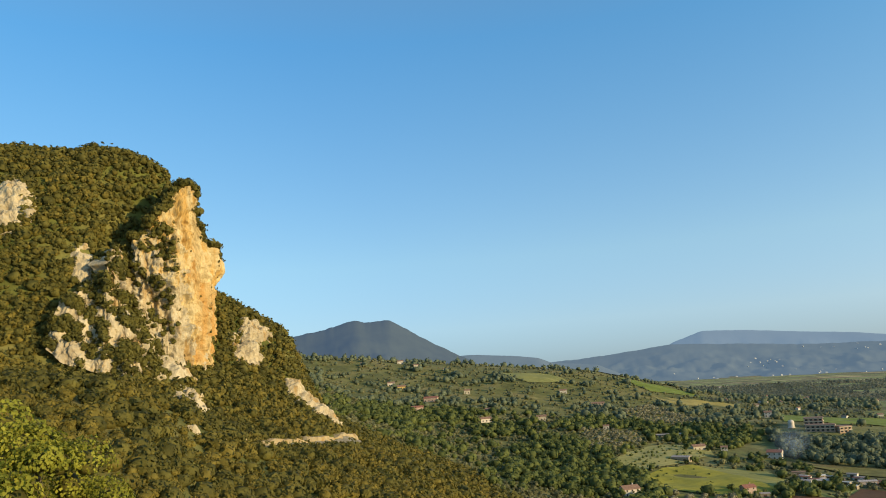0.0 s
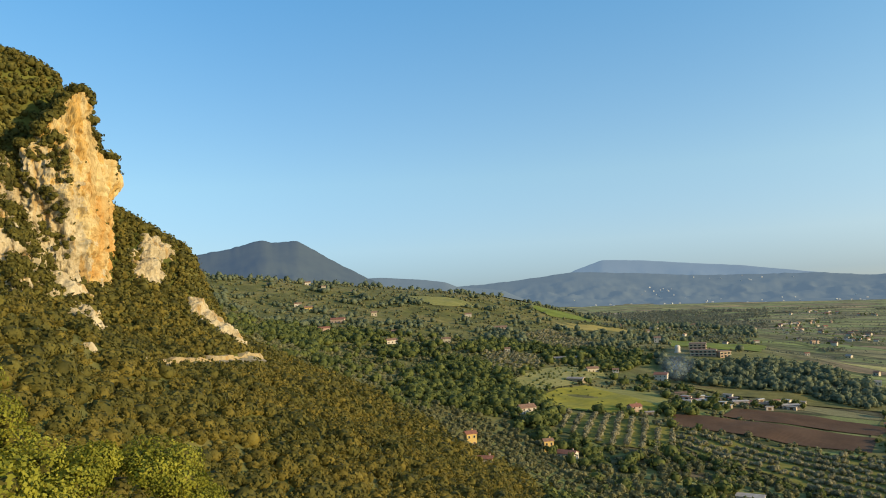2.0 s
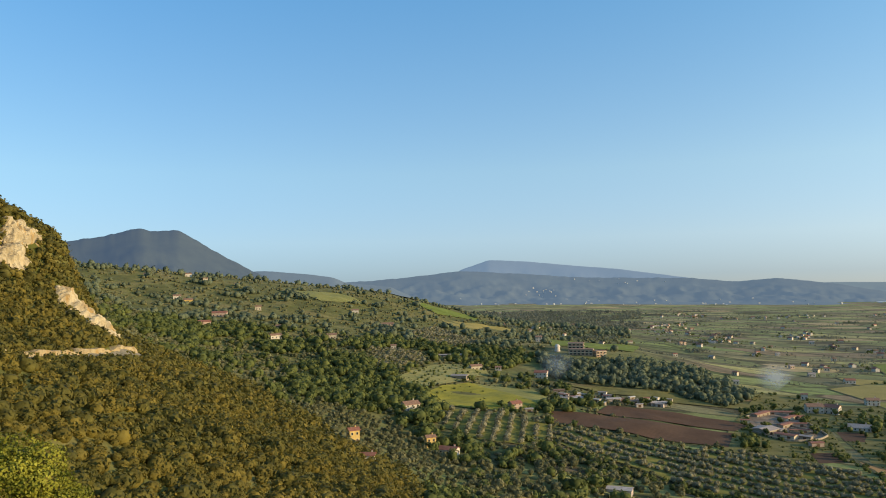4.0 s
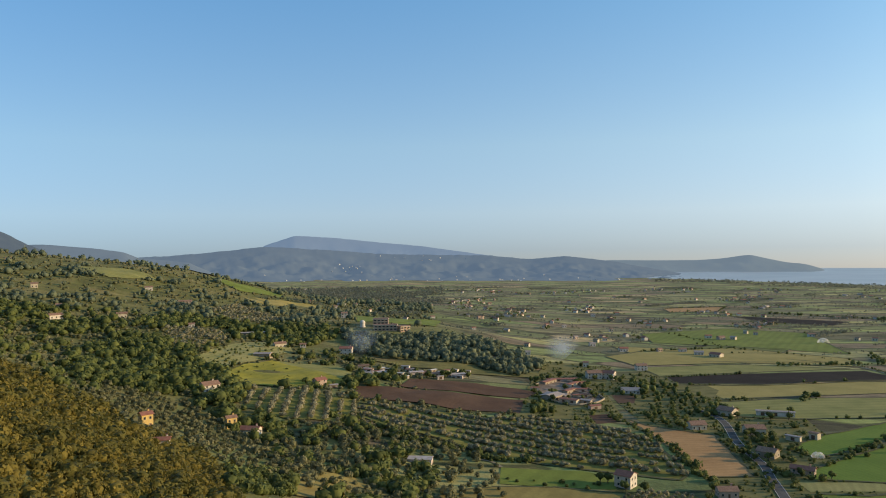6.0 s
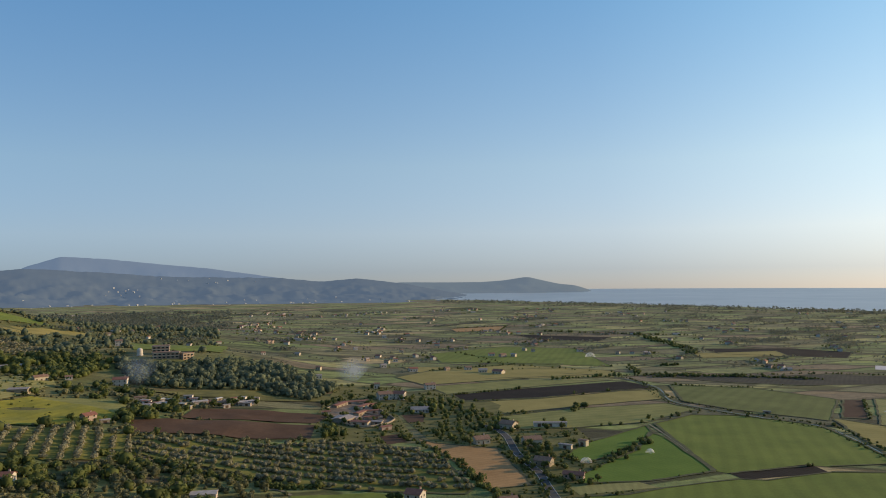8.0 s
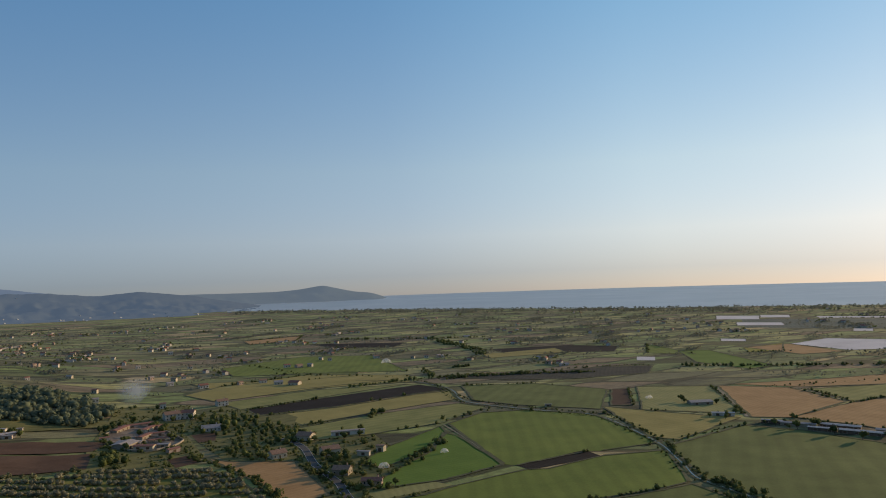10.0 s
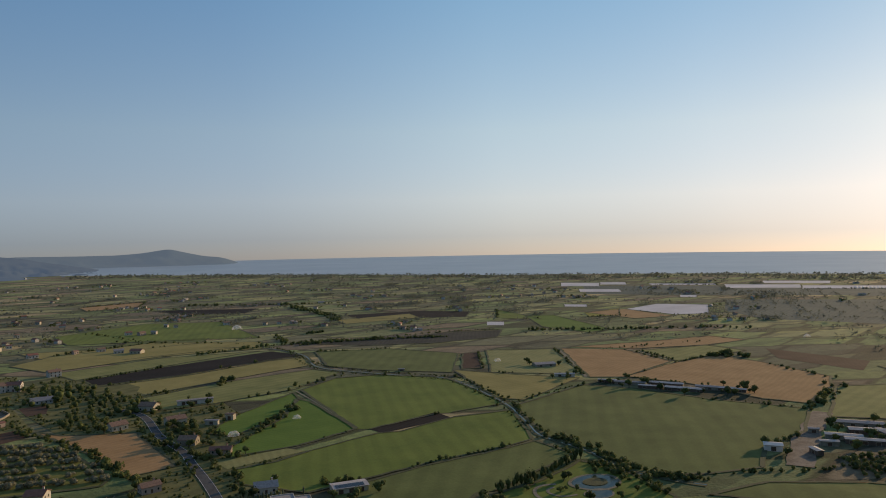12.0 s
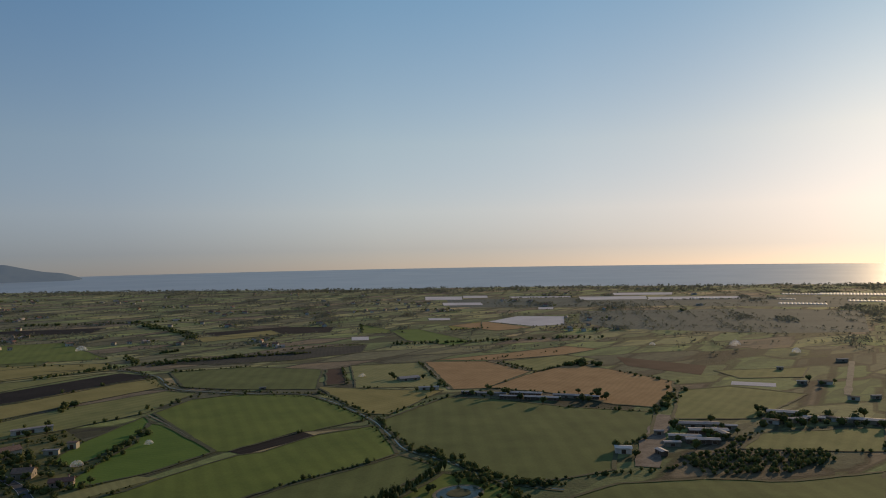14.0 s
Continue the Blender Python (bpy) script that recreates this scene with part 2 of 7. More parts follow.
def leaf_mat(name, dark, light, size=5.0, through_light=0.3):
    """Foliage: each clump its own shade, and a slow change from plant to plant."""
    m, n, l, b = nodes_of(name, 0.75)
    b.inputs["Specular IOR Level"].default_value = 0.25
    g = n.new("ShaderNodeNewGeometry")
    f = noise_of(n, l, size, 2)
    add = n.new("ShaderNodeMath")
    add.operation = "MULTIPLY_ADD"
    add.inputs[1].default_value = 0.2
    l.new(g.outputs["Random Per Island"], add.inputs[0])
    half = n.new("ShaderNodeMath")
    half.operation = "MULTIPLY_ADD"
    half.inputs[1].default_value, half.inputs[2].default_value = 2.0, -0.57
    l.new(f, half.inputs[0])
    l.new(half.outputs[0], add.inputs[2])
    c = ramp_of(n, [(0.1, dark), (0.9, light)])
    l.new(add.outputs[0], c.inputs[0])
    l.new(c.outputs[0], b.inputs["Base Color"])
    bump_of(n, l, b, noise_of(n, l, 0.5, 4), 0.6, 0.2)
    thin = n.new("ShaderNodeBsdfTranslucent")
    l.new(c.outputs[0], thin.inputs["Color"])
    both = n.new("ShaderNodeMixShader")
    both.inputs[0].default_value = through_light
    l.new(b.outputs[0], both.inputs[1])
    l.new(thin.outputs[0], both.inputs[2])
    l.new(both.outputs[0], n["Material Output"].inputs["Surface"])
    return m


M_SCRUB = leaf_mat("scrub_leaves", (0.078, 0.07, 0.014), (0.24, 0.192, 0.04), 3.4)
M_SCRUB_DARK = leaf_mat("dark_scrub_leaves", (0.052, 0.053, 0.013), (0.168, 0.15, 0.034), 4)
M_BROAD = leaf_mat("broad_leaves", (0.046, 0.066, 0.02), (0.168, 0.194, 0.054), 9)
M_OLIVE = leaf_mat("olive_leaves", (0.085, 0.095, 0.046), (0.24, 0.232, 0.118), 8)
M_OLIVE_PALE = leaf_mat("pale_olive_leaves", (0.16, 0.158, 0.1), (0.38, 0.35, 0.22), 8)
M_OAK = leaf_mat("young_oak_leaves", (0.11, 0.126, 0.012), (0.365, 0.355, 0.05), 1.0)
M_BARK = mottled("bark", (0.06, 0.045, 0.03), (0.16, 0.13, 0.1), 0.5, 0.1, 0.95, 0.02)


def rock_mat(name, pale, mid, stain, amount):
    """Limestone: pale beds, ochre stains running down, dark cracks."""
    m, n, l, b = nodes_of(name, 0.92)
    b.inputs["Specular IOR Level"].default_value = 0.2
    gp = n.new("ShaderNodeNewGeometry")
    tall = n.new("ShaderNodeMapping")
    tall.inputs["Scale"].default_value = (1, 1, 0.45)
    l.new(gp.outputs["Position"], tall.inputs["Vector"])
    f1, f2 = noise_of(n, l, 9, 6, rough=0.7), noise_of(n, l, 3.2, 7, tall.outputs[0], 0.65)
    c = ramp_of(n, [(0.3, mid), (0.62, pale)])
    l.new(f1, c.inputs[0])
    g = n.new("ShaderNodeNewGeometry")
    mp = n.new("ShaderNodeMapping")
    mp.inputs["Scale"].default_value = (1, 1, 0.22)
    l.new(g.outputs["Position"], mp.inputs["Vector"])
    streak = noise_of(n, l, 7, 5, mp.outputs[0])
    r = ramp_of(n, [(0.62 - amount, (0, 0, 0)), (0.72 - amount, (1, 1, 1))])
    l.new(streak, r.inputs[0])
    out = mix_of(n, l, r.outputs[0], c.outputs[0], stain)
    cr = ramp_of(n, [(0.3, (0.5, 0.47, 0.42)), (0.42, (0.9, 0.9, 0.9)), (0.7, (1.14, 1.12, 1.1))])
    l.new(f2, cr.inputs[0])
    l.new(mix_of(n, l, 1.0, out, cr.outputs[0], "MULTIPLY"), b.inputs["Base Color"])
    bump_of(n, l, b, f2, 0.9, 0.8)
    return m


M_CLIFF = rock_mat("ochre_limestone", (0.56, 0.45, 0.25), (0.46, 0.34, 0.16), (0.47, 0.3, 0.1), 0.13)
M_OCHRE = rock_mat("deep_ochre_limestone", (0.52, 0.38, 0.175), (0.43, 0.29, 0.125), (0.45, 0.265, 0.09), 0.16)
M_ROCK = rock_mat("grey_limestone", (0.52, 0.45, 0.31), (0.3, 0.24, 0.15), (0.36, 0.24, 0.1), 0.08)
M_CUT = rock_mat("pale_road_cut", (0.42, 0.34, 0.2), (0.28, 0.21, 0.12), (0.36, 0.24, 0.1), 0.1)


def paint(name, colour, rough=0.8, dirt=0.25):
    m, n, l, b = nodes_of(name, rough)
    f = noise_of(n, l, 2.5, 5)
    r = ramp_of(n, [(0.3, tuple(c * (1 - dirt) for c in colour)), (0.65, colour)])
    l.new(f, r.inputs[0])
    l.new(r.outputs[0], b.inputs["Base Color"])
    return m


M_WHITE = paint("white_plaster", (0.64, 0.58, 0.5))
M_CREAM = paint("cream_plaster", (0.57, 0.5, 0.38))
M_YELLOWWALL = paint("yellow_plaster", (0.66, 0.46, 0.16))
M_PINK = paint("pink_plaster", (0.5, 0.37, 0.3))
M_STONE = paint("stone_wall", (0.38, 0.32, 0.24), 0.9, 0.4)
M_TERRA = paint("terracotta_wall", (0.5, 0.33, 0.23))
M_METAL = paint("sheet_metal", (0.6, 0.5, 0.44), 0.65, 0.35)
def sheet_mat():
    """White plastic sheeting: lets part of the light through."""
    m, n, l, b = nodes_of("white_sheet", 0.6)
    r = ramp_of(n, [(0.3, (0.8, 0.74, 0.68)), (0.65, (0.88, 0.84, 0.78))])
    l.new(noise_of(n, l, 2.5, 5), r.inputs[0])
    l.new(r.outputs[0], b.inputs["Base Color"])
    b.inputs["Specular IOR Level"].default_value = 0.15
    thin, both = n.new("ShaderNodeBsdfTranslucent"), n.new("ShaderNodeMixShader")
    thin.inputs["Color"].default_value = (0.85, 0.82, 0.78, 1)
    both.inputs[0].default_value = 0.25
    l.new(b.outputs[0], both.inputs[1])
    l.new(thin.outputs[0], both.inputs[2])
    l.new(both.outputs[0], n["Material Output"].inputs["Surface"])
    return m


M_SHEET = sheet_mat()
M_PANE = paint("dark_pane", (0.03, 0.035, 0.04), 0.12, 0.1)
M_SHUTTER = paint("brown_shutter", (0.13, 0.07, 0.04), 0.7)


def tile_mat(name, dark, light, rough=0.8):
    m, n, l, b = nodes_of(name, rough)
    f = noise_of(n, l, 1.2, 4)
    c = ramp_of(n, [(0.3, dark), (0.7, light)])
    l.new(f, c.inputs[0])
    l.new(c.outputs[0], b.inputs["Base Color"])
    bump_of(n, l, b, f, 0.6, 0.1)
    return m


M_TILE = tile_mat("clay_tiles", (0.2, 0.11, 0.072), (0.36, 0.21, 0.135))
M_TILE_RED = tile_mat("red_clay_tiles", (0.23, 0.09, 0.06), (0.37, 0.155, 0.1))
M_TILE_GREY = tile_mat("grey_fibre_roof", (0.3, 0.245, 0.22), (0.46, 0.385, 0.345), 0.85)
M_BROWNWALL = paint("brown_brick_wall", (0.2, 0.13, 0.09), 0.9, 0.4)
M_GROVE = crop("grove_grass", (0.135, 0.142, 0.036), (0.235, 0.215, 0.062), 9.6, 75, 14, 0.2, False)
# far leaves paled and greyed: distance haze is put into their colour
M_FARLEAF = leaf_mat("hazed_far_leaves", (0.115, 0.13, 0.105), (0.205, 0.22, 0.168), 30, 0.5)
M_VILLAGE = paint("hazy_plaster", (0.5, 0.5, 0.5), 0.9, 0.3)
M_BANK = mottled("grassy_bank", (0.05, 0.06, 0.02), (0.1, 0.1, 0.035), 6, 1.0, 0.95)
# wood green lightened towards grey, with haze put into the leaf colour
M_WOODHAZE = leaf_mat("hazed_wood_leaves", (0.085, 0.11, 0.072), (0.18, 0.213, 0.128), 12)
# ---- the lie of the land, in metres: the plain is at 0, the viewpoint's flank and the cliff hill rise to the left of +y
def step(a, b, x):
    t = np.clip((x - a) / (b - a), 0, 1)
    return t * t * (3 - 2 * t)


def wobble(x, y, size, seed=0):
    """Smooth unevenness of about -1 to 1, from a few crossed waves."""
    s, out = 6.2832 / size, 0
    for k, (a, f) in enumerate(((0.3, 1.0), (1.4, 1.3), (2.3, 0.8), (4.1, 1.7), (5.3, 2.1))):
        out = out + np.sin(s * f * (x * math.cos(a + seed) + y * math.sin(a + seed)) + 1.7 * k + 2.9 * seed + 1.3 * np.sin(s * 0.6 * f * (y * math.cos(a) - x * math.sin(a)) + k)) / (f + 0.5)
    return out * 0.4


def hill_frame(x, y):
    """Metres to the right of and behind the cliff's corner, as one faces it from the viewpoint."""
    dx, dy = x + 324, y - 179
    return dx * 0.485 + dy * 0.875, -dx * 0.875 + dy * 0.485


VIEW_RISE = 2.89


def land(x, y):
    x, y = np.asarray(x, float), np.asarray(y, float)
    q = 0.41 * x + 0.91 * y
    flank = 129 * np.clip(1 - 4 * np.log1p(np.exp(np.clip(q / 4, -30, 200))) / 300, 0, 1) ** 1.6
    slope = 0.124 * 30 * np.log1p(np.exp(np.clip((-x - 40) / 30, -30, 60)))
    slope = slope + 0.00003 * np.clip(-x - 40, 0, 1100) ** 2
    slope = slope * (1 - 0.7 * step(1200, 1750, np.hypot(x, y))) * (1 - 0.8 * step(1650, 2300, np.hypot(x, y))) * (1 - 0.3 * step(-720, -380, x) * step(750, 1250, np.hypot(x, y)))
    gully = -28 * np.exp(-((x + 110) ** 2 + (y - 60) ** 2) / 7200) - 31 * np.exp(-((x + 270) ** 2 + (y - 108) ** 2) / 4600)
    u, w = hill_frame(x, y)
    # the hill behind the cliff edge, and the spur that runs down from it
    edge = -5 - 0.05 * np.maximum(w, 0)
    side = step(edge + 7, edge - 7, u)
    left = step(-20, -46, u)
    front = step(-11, 9, w + 2 * np.sin(u / 7)) * (1 - left) + step(-52, 16, w) * left
    top = 232 + 12.5 * step(-2, -36, u) + 0.05 * np.clip(w, 0, 400) - 0.0009 * np.clip(w - 60, 0, 900) ** 1.6
    base = flank + slope + gully
    spur = 36 * step(72, 44, u) * np.exp(-((w - 48) / 34) ** 2) * step(-60, 10, u)
    base = base + spur
    hill = base + (np.maximum(top - base, 0)) * side * front
    knoll = 16 * np.exp(-(((x + 250) / 130) ** 2 + ((y - 900) / 110) ** 2))
    far, turned = np.hypot(x, y), np.degrees(np.arctan2(x, y))
    brow = 24 * np.exp(-((far - 1450) / 300) ** 2) * step(-20, -33, turned) * step(-70, -52, turned)
    z = hill + knoll + brow + VIEW_RISE * step(7, 1.5, np.hypot(x, y))
    rough = step(0.5, 14, z)
    return z + rough * (1.2 * wobble(x, y, 60) + 2.4 * wobble(x, y, 190, 1))


# ---- ground, sea, mountains
def mesh_of(name, verts, faces, material, smooth=False):
    me = bpy.data.meshes.new(name)
    me.from_pydata([tuple(v) for v in verts], [], [tuple(f) for f in faces])
    me.materials.append(material)
    if smooth:
        me.polygons.foreach_set("use_smooth", [True] * len(me.polygons))
    me.update()
    return new(name, me)


def grid_faces(rows, cols, closed=False):
    i, j = np.meshgrid(np.arange(rows - 1), np.arange(cols if closed else cols - 1), indexing="ij")
    k = (j + 1) % cols
    return np.stack([i * cols + j, i * cols + k, (i + 1) * cols + k, (i + 1) * cols + j], -1).reshape(-1, 4)


def coast(x, y):
    """Metres out to sea of the shore line; the bay ends at the mountains in the south."""
    bay = np.maximum((x - 400 + 0.05 * (y - 3200)) * 0.8, np.minimum(y - 3300, x + 250))
    return np.minimum(0.75 * x + 0.66 * y - 2420 + 18 * np.sin(x / 170) + 7 * np.sin(x / 47), bay)


turns = np.radians(np.concatenate([np.arange(-88, 86, 0.5), np.arange(86, 272, 4.0)]))
rings = np.concatenate([[0.05, 1, 2, 3, 4, 5, 6, 7, 9, 11, 16], 22 * 1.036 ** np.arange(0, 160)])
rings = np.append(np.unique(np.concatenate([rings[(rings < 4900) & ~((rings > 300) & (rings < 480))], np.arange(300, 480, 3.5)])), 4950)
aa, dd = np.meshgrid(turns, rings)
gx, gy = dd * np.sin(aa), dd * np.cos(aa)
gz = land(gx, gy)
gz = np.where(coast(gx, gy) > 0, -np.minimum(coast(gx, gy) * 0.05, 3), gz)
ground = mesh_of("ground", np.stack([gx, gy, gz], -1).reshape(-1, 3), [*grid_faces(len(rings), len(turns), True)[:, ::-1], tuple(range(len(turns)))], M_GROUND, True)
tagged(ground, "hillside and coastal plain with soil, grass and field earth", "ground", kind="structure")

a2, d2 = np.meshgrid(np.radians(np.arange(-6, 128, 1.0)), np.concatenate([np.arange(1700, 4900, 80.0), [4950]]))
sea = mesh_of("water", np.stack([d2 * np.sin(a2), d2 * np.cos(a2), 0 * a2 - 0.3], -1).reshape(-1, 3), grid_faces(*a2.shape)[:, ::-1], M_SEA, True)
tagged(sea, "calm grey-blue sea reaching the hazy horizon", "sea", kind="structure")


ridge_spots = {}


def ridge(name, crest, dist, foot, back, material, rough, label, seed):
    """A range whose crest, given as (degrees, degrees above level), lies at dist and its foot at foot metres."""
    az = np.arange(crest[0][0], crest[-1][0] + 0.01, 0.12)
    el = np.interp(az, [c[0] for c in crest], [c[1] for c in crest])
    soft = np.hanning(9) / np.hanning(9).sum()
    el = np.convolve(np.pad(el, 4, mode="edge"), soft, "valid")
    s = np.concatenate([np.linspace(0, 1, 36), np.linspace(1.08, 2, 8)])
    A, S = np.meshgrid(np.radians(az), s)
    D = np.where(S <= 1, foot + (dist - foot) * S, dist + (back - dist) * (S - 1))
    X, Y = D * np.sin(A), D * np.cos(A)
    H = EYE_Z + dist * np.tan(np.radians(el))
    crest_bumps = rough * (0.05 * wobble(az, 0 * az, 1.7, seed) + 0.03 * wobble(az, 0 * az, 0.5, seed + 2))
    bend = 1.25 + 0.45 * wobble(X, Y, 420, seed) * np.sin(np.pi * np.clip(S, 0, 1))
    prof = np.where(S <= 1, np.clip(S, 0, 1) ** bend, 1 - np.clip(S - 1, 0, 1) ** 1.5)
    pts = [Vector((x / 260, y / 260, seed)) for x, y in zip(X.ravel(), Y.ravel())]
    folds = rough * np.array([0.85 * abs(noise.fractal(q, 0.9, 2.1, 5)) + 0.2 * noise.fractal(q * 3.1, 0.8, 2.1, 3) for q in pts]).reshape(X.shape)
    Z = -4 + (H[None, :] + 4) * prof + crest_bumps[None, :] * np.clip(prof, 0, 1) ** 9 - folds * np.sin(np.pi * np.clip(S, 0, 2)) ** 2 * 0.9
    ridge_spots[name] = (A, S, X, Y, Z)
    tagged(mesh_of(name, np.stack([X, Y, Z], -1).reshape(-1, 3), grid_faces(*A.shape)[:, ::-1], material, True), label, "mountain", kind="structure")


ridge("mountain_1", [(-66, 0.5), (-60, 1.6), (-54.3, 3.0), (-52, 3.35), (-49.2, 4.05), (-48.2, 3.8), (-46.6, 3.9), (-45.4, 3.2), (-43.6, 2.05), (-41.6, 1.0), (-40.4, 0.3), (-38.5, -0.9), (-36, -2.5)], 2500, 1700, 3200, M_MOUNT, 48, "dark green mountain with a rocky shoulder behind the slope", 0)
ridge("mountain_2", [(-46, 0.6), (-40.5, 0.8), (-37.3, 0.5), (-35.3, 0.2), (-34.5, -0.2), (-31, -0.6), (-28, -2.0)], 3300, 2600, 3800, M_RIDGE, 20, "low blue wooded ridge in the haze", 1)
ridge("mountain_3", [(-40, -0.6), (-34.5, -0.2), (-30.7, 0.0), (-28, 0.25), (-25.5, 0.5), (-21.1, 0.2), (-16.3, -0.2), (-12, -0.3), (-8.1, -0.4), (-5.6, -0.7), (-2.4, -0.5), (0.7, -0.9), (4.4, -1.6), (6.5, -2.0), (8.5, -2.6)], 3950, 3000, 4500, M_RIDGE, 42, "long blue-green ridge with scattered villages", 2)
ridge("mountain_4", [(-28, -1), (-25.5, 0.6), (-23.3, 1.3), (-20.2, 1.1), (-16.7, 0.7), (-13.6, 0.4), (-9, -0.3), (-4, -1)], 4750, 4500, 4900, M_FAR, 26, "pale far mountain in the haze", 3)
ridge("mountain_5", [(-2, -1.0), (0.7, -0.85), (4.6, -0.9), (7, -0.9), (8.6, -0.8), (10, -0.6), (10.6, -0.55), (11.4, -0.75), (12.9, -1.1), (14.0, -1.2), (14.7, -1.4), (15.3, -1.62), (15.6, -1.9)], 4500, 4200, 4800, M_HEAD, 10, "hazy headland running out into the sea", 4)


# ---- makers of fields, lines and plants
def part(name, bm, material, parent, label=""):
    """Links a bmesh as one mesh under a thing or a part."""
    me = bpy.data.meshes.new(name)
    bm.to_mesh(me)
    bm.free()
    me.materials.append(material)
    ob = new(name, me)
    ob.parent = parent
    return tagged(ob, label)


def on_scrub(x, y):
    """Where the maquis of the flank grows rather than groves and woods."""
    return 0.41 * x + 0.91 * y + 16 * wobble(x, y, 90, 2) < 212


def inside(poly, x, y):
    out = np.zeros(np.shape(x), bool)
    for (x0, y0), (x1, y1) in zip(poly, poly[1:] + poly[:1]):
        if y0 != y1:
            out ^= ((y0 > y) != (y1 > y)) & (x < (x1 - x0) * (y - y0) / (y1 - y0) + x0)
    return out


field_polys = []


def field(material, corners, label, low=False):
    """A field lying on the ground, cut into squares where the ground is not flat."""
    lift = 0.05 if low else 0.1 + 0.035 * (len(field_polys) % 5)
    if not low:
        field_polys.append(corners)
    bm = bmesh.new()
    bm.faces.new([bm.verts.new((x, y, 0)) for x, y in corners])
    if land(*np.mean(corners, 0)) > 0.6:
        for axis in (0, 1):
            lo, hi = min(c[axis] for c in corners), max(c[axis] for c in corners)
            for k in np.arange(lo + 6, hi, 6.0):
                geom = bm.verts[:] + bm.edges[:] + bm.faces[:]
                bmesh.ops.bisect_plane(bm, geom=geom, plane_co=(k, k, 0), plane_no=(axis == 0, axis == 1, 0))
    for v in bm.verts:
        h = float(land(v.co.x, v.co.y))
        v.co.z = h + lift + min(h * 0.06, 0.5)
    bmesh.ops.recalc_face_normals(bm, faces=bm.faces)
    if bm.faces[:][0].normal.z < 0:
        bmesh.ops.reverse_faces(bm, faces=bm.faces)
    me = bpy.data.meshes.new("field")
    bm.to_mesh(me)
    bm.free()
    me.materials.append(material)
    tagged(new("field", me), label, "field", kind="structure")


def even_line(points, gap):
    """Points every gap metres along a smoothed line, and the directions there."""
    p = np.array(points, float)
    for _ in range(2):
        p = np.vstack([p[:1], np.stack([0.75 * p[:-1] + 0.25 * p[1:], 0.25 * p[:-1] + 0.75 * p[1:]], 1).reshape(-1, 2), p[-1:]])
    s = np.concatenate([[0], np.cumsum(np.hypot(*np.diff(p, axis=0).T))])
    k = np.linspace(0, s[-1], max(2, int(s[-1] / gap) + 1))
    x, y = np.interp(k, s, p[:, 0]), np.interp(k, s, p[:, 1])
    d = np.stack([np.gradient(x), np.gradient(y)], 1)
    return np.stack([x, y], 1), d / np.linalg.norm(d, axis=1, keepdims=True)


def ribbon(name, points, width, material, lift, label, category, sway=0.0):
    p, d = even_line(points, 4)
    nrm = np.stack([d[:, 1], -d[:, 0]], 1)
    w = width / 2 * (1 + sway * wobble(p[:, 0], p[:, 1], 40))
    a, b = p - nrm * w[:, None], p + nrm * w[:, None]
    v = np.concatenate([np.column_stack([q, land(q[:, 0], q[:, 1]) + lift]) for q in (a, b)])
    k = len(p)
    ob = mesh_of(name, v, [(i, k + i, k + i + 1, i + 1) for i in range(k - 1)], material)
    return tagged(ob, label, category, kind="structure")


road_lines = []


def road(points, width, material, label):
    road_lines.append((even_line(points, 4)[0], width))
    ribbon("road", points, width, material, 0.34, label, "road", 0.04 if material == M_ASPHALT else 0.25)
    if material == M_ASPHALT:
        p, d = even_line(points, 6)
        for s in (-1, 1):
            ribbon("road_line", [tuple(q) for q in p + s * np.stack([d[:, 1], -d[:, 0]], 1) * (width / 2 - 0.35)], 0.25, M_WHITE, 0.38, "white painted road edge line", "road line")


def river(points, width):
    ribbon("river_bank", points, width * 2.2, M_BANK, 0.29, "grassy river banks", "river bank", 0.3)
    ribbon("river", points, width * 0.32, M_WATER, 0.33, "narrow winding river with bright water", "river", 0.35)


def leaf_cloud(centre, radius, height, count, leaf, rng, ruffle=0.34):
    """Kite-shaped leaf clumps on uneven domed crowns: arrays of crowns in, verts and quads out."""
    n = len(centre)
    dirs = rng.normal(size=(n, count, 3))
    dirs[..., 2] = np.abs(dirs[..., 2]) * 1.1 - 0.35
    dirs /= np.linalg.norm(dirs, axis=-1, keepdims=True)
    lobes = rng.normal(size=(n, 1, 3, 3))
    lobes /= np.linalg.norm(lobes, axis=-1, keepdims=True)
    bulge = 0.72 + 0.34 * np.max((dirs[:, :, None, :] * lobes).sum(-1), -1).clip(0) ** 2
    shell = (0.55 + 0.45 * rng.random((n, count)) ** 0.4) * bulge
    size = np.stack([radius, radius, height], -1)[:, None, :]
    mid = centre[:, None, :] + dirs * shell[..., None] * size
    nrm = dirs + ruffle * rng.normal(size=dirs.shape)
    nrm /= np.linalg.norm(nrm, axis=-1, keepdims=True)
    ref = rng.normal(size=dirs.shape)
    t1 = np.cross(nrm, ref)
    t1 /= np.linalg.norm(t1, axis=-1, keepdims=True) + 1e-9
    t2 = np.cross(nrm, t1)
    s = (leaf * radius)[:, None, None] * (0.6 + 0.8 * rng.random((n, count, 1)))
    k = rng.uniform(0.6, 1.2, (4, n, count, 1))
    v = np.stack([mid + t1 * s * k[0], mid + t2 * s * k[1] * 0.8 + nrm * s * 0.15, mid - t1 * s * k[2], mid - t2 * s * k[3] * 0.8 - nrm * s * 0.15], 2).reshape(-1, 3)
    return v, np.arange(len(v)).reshape(-1, 4)


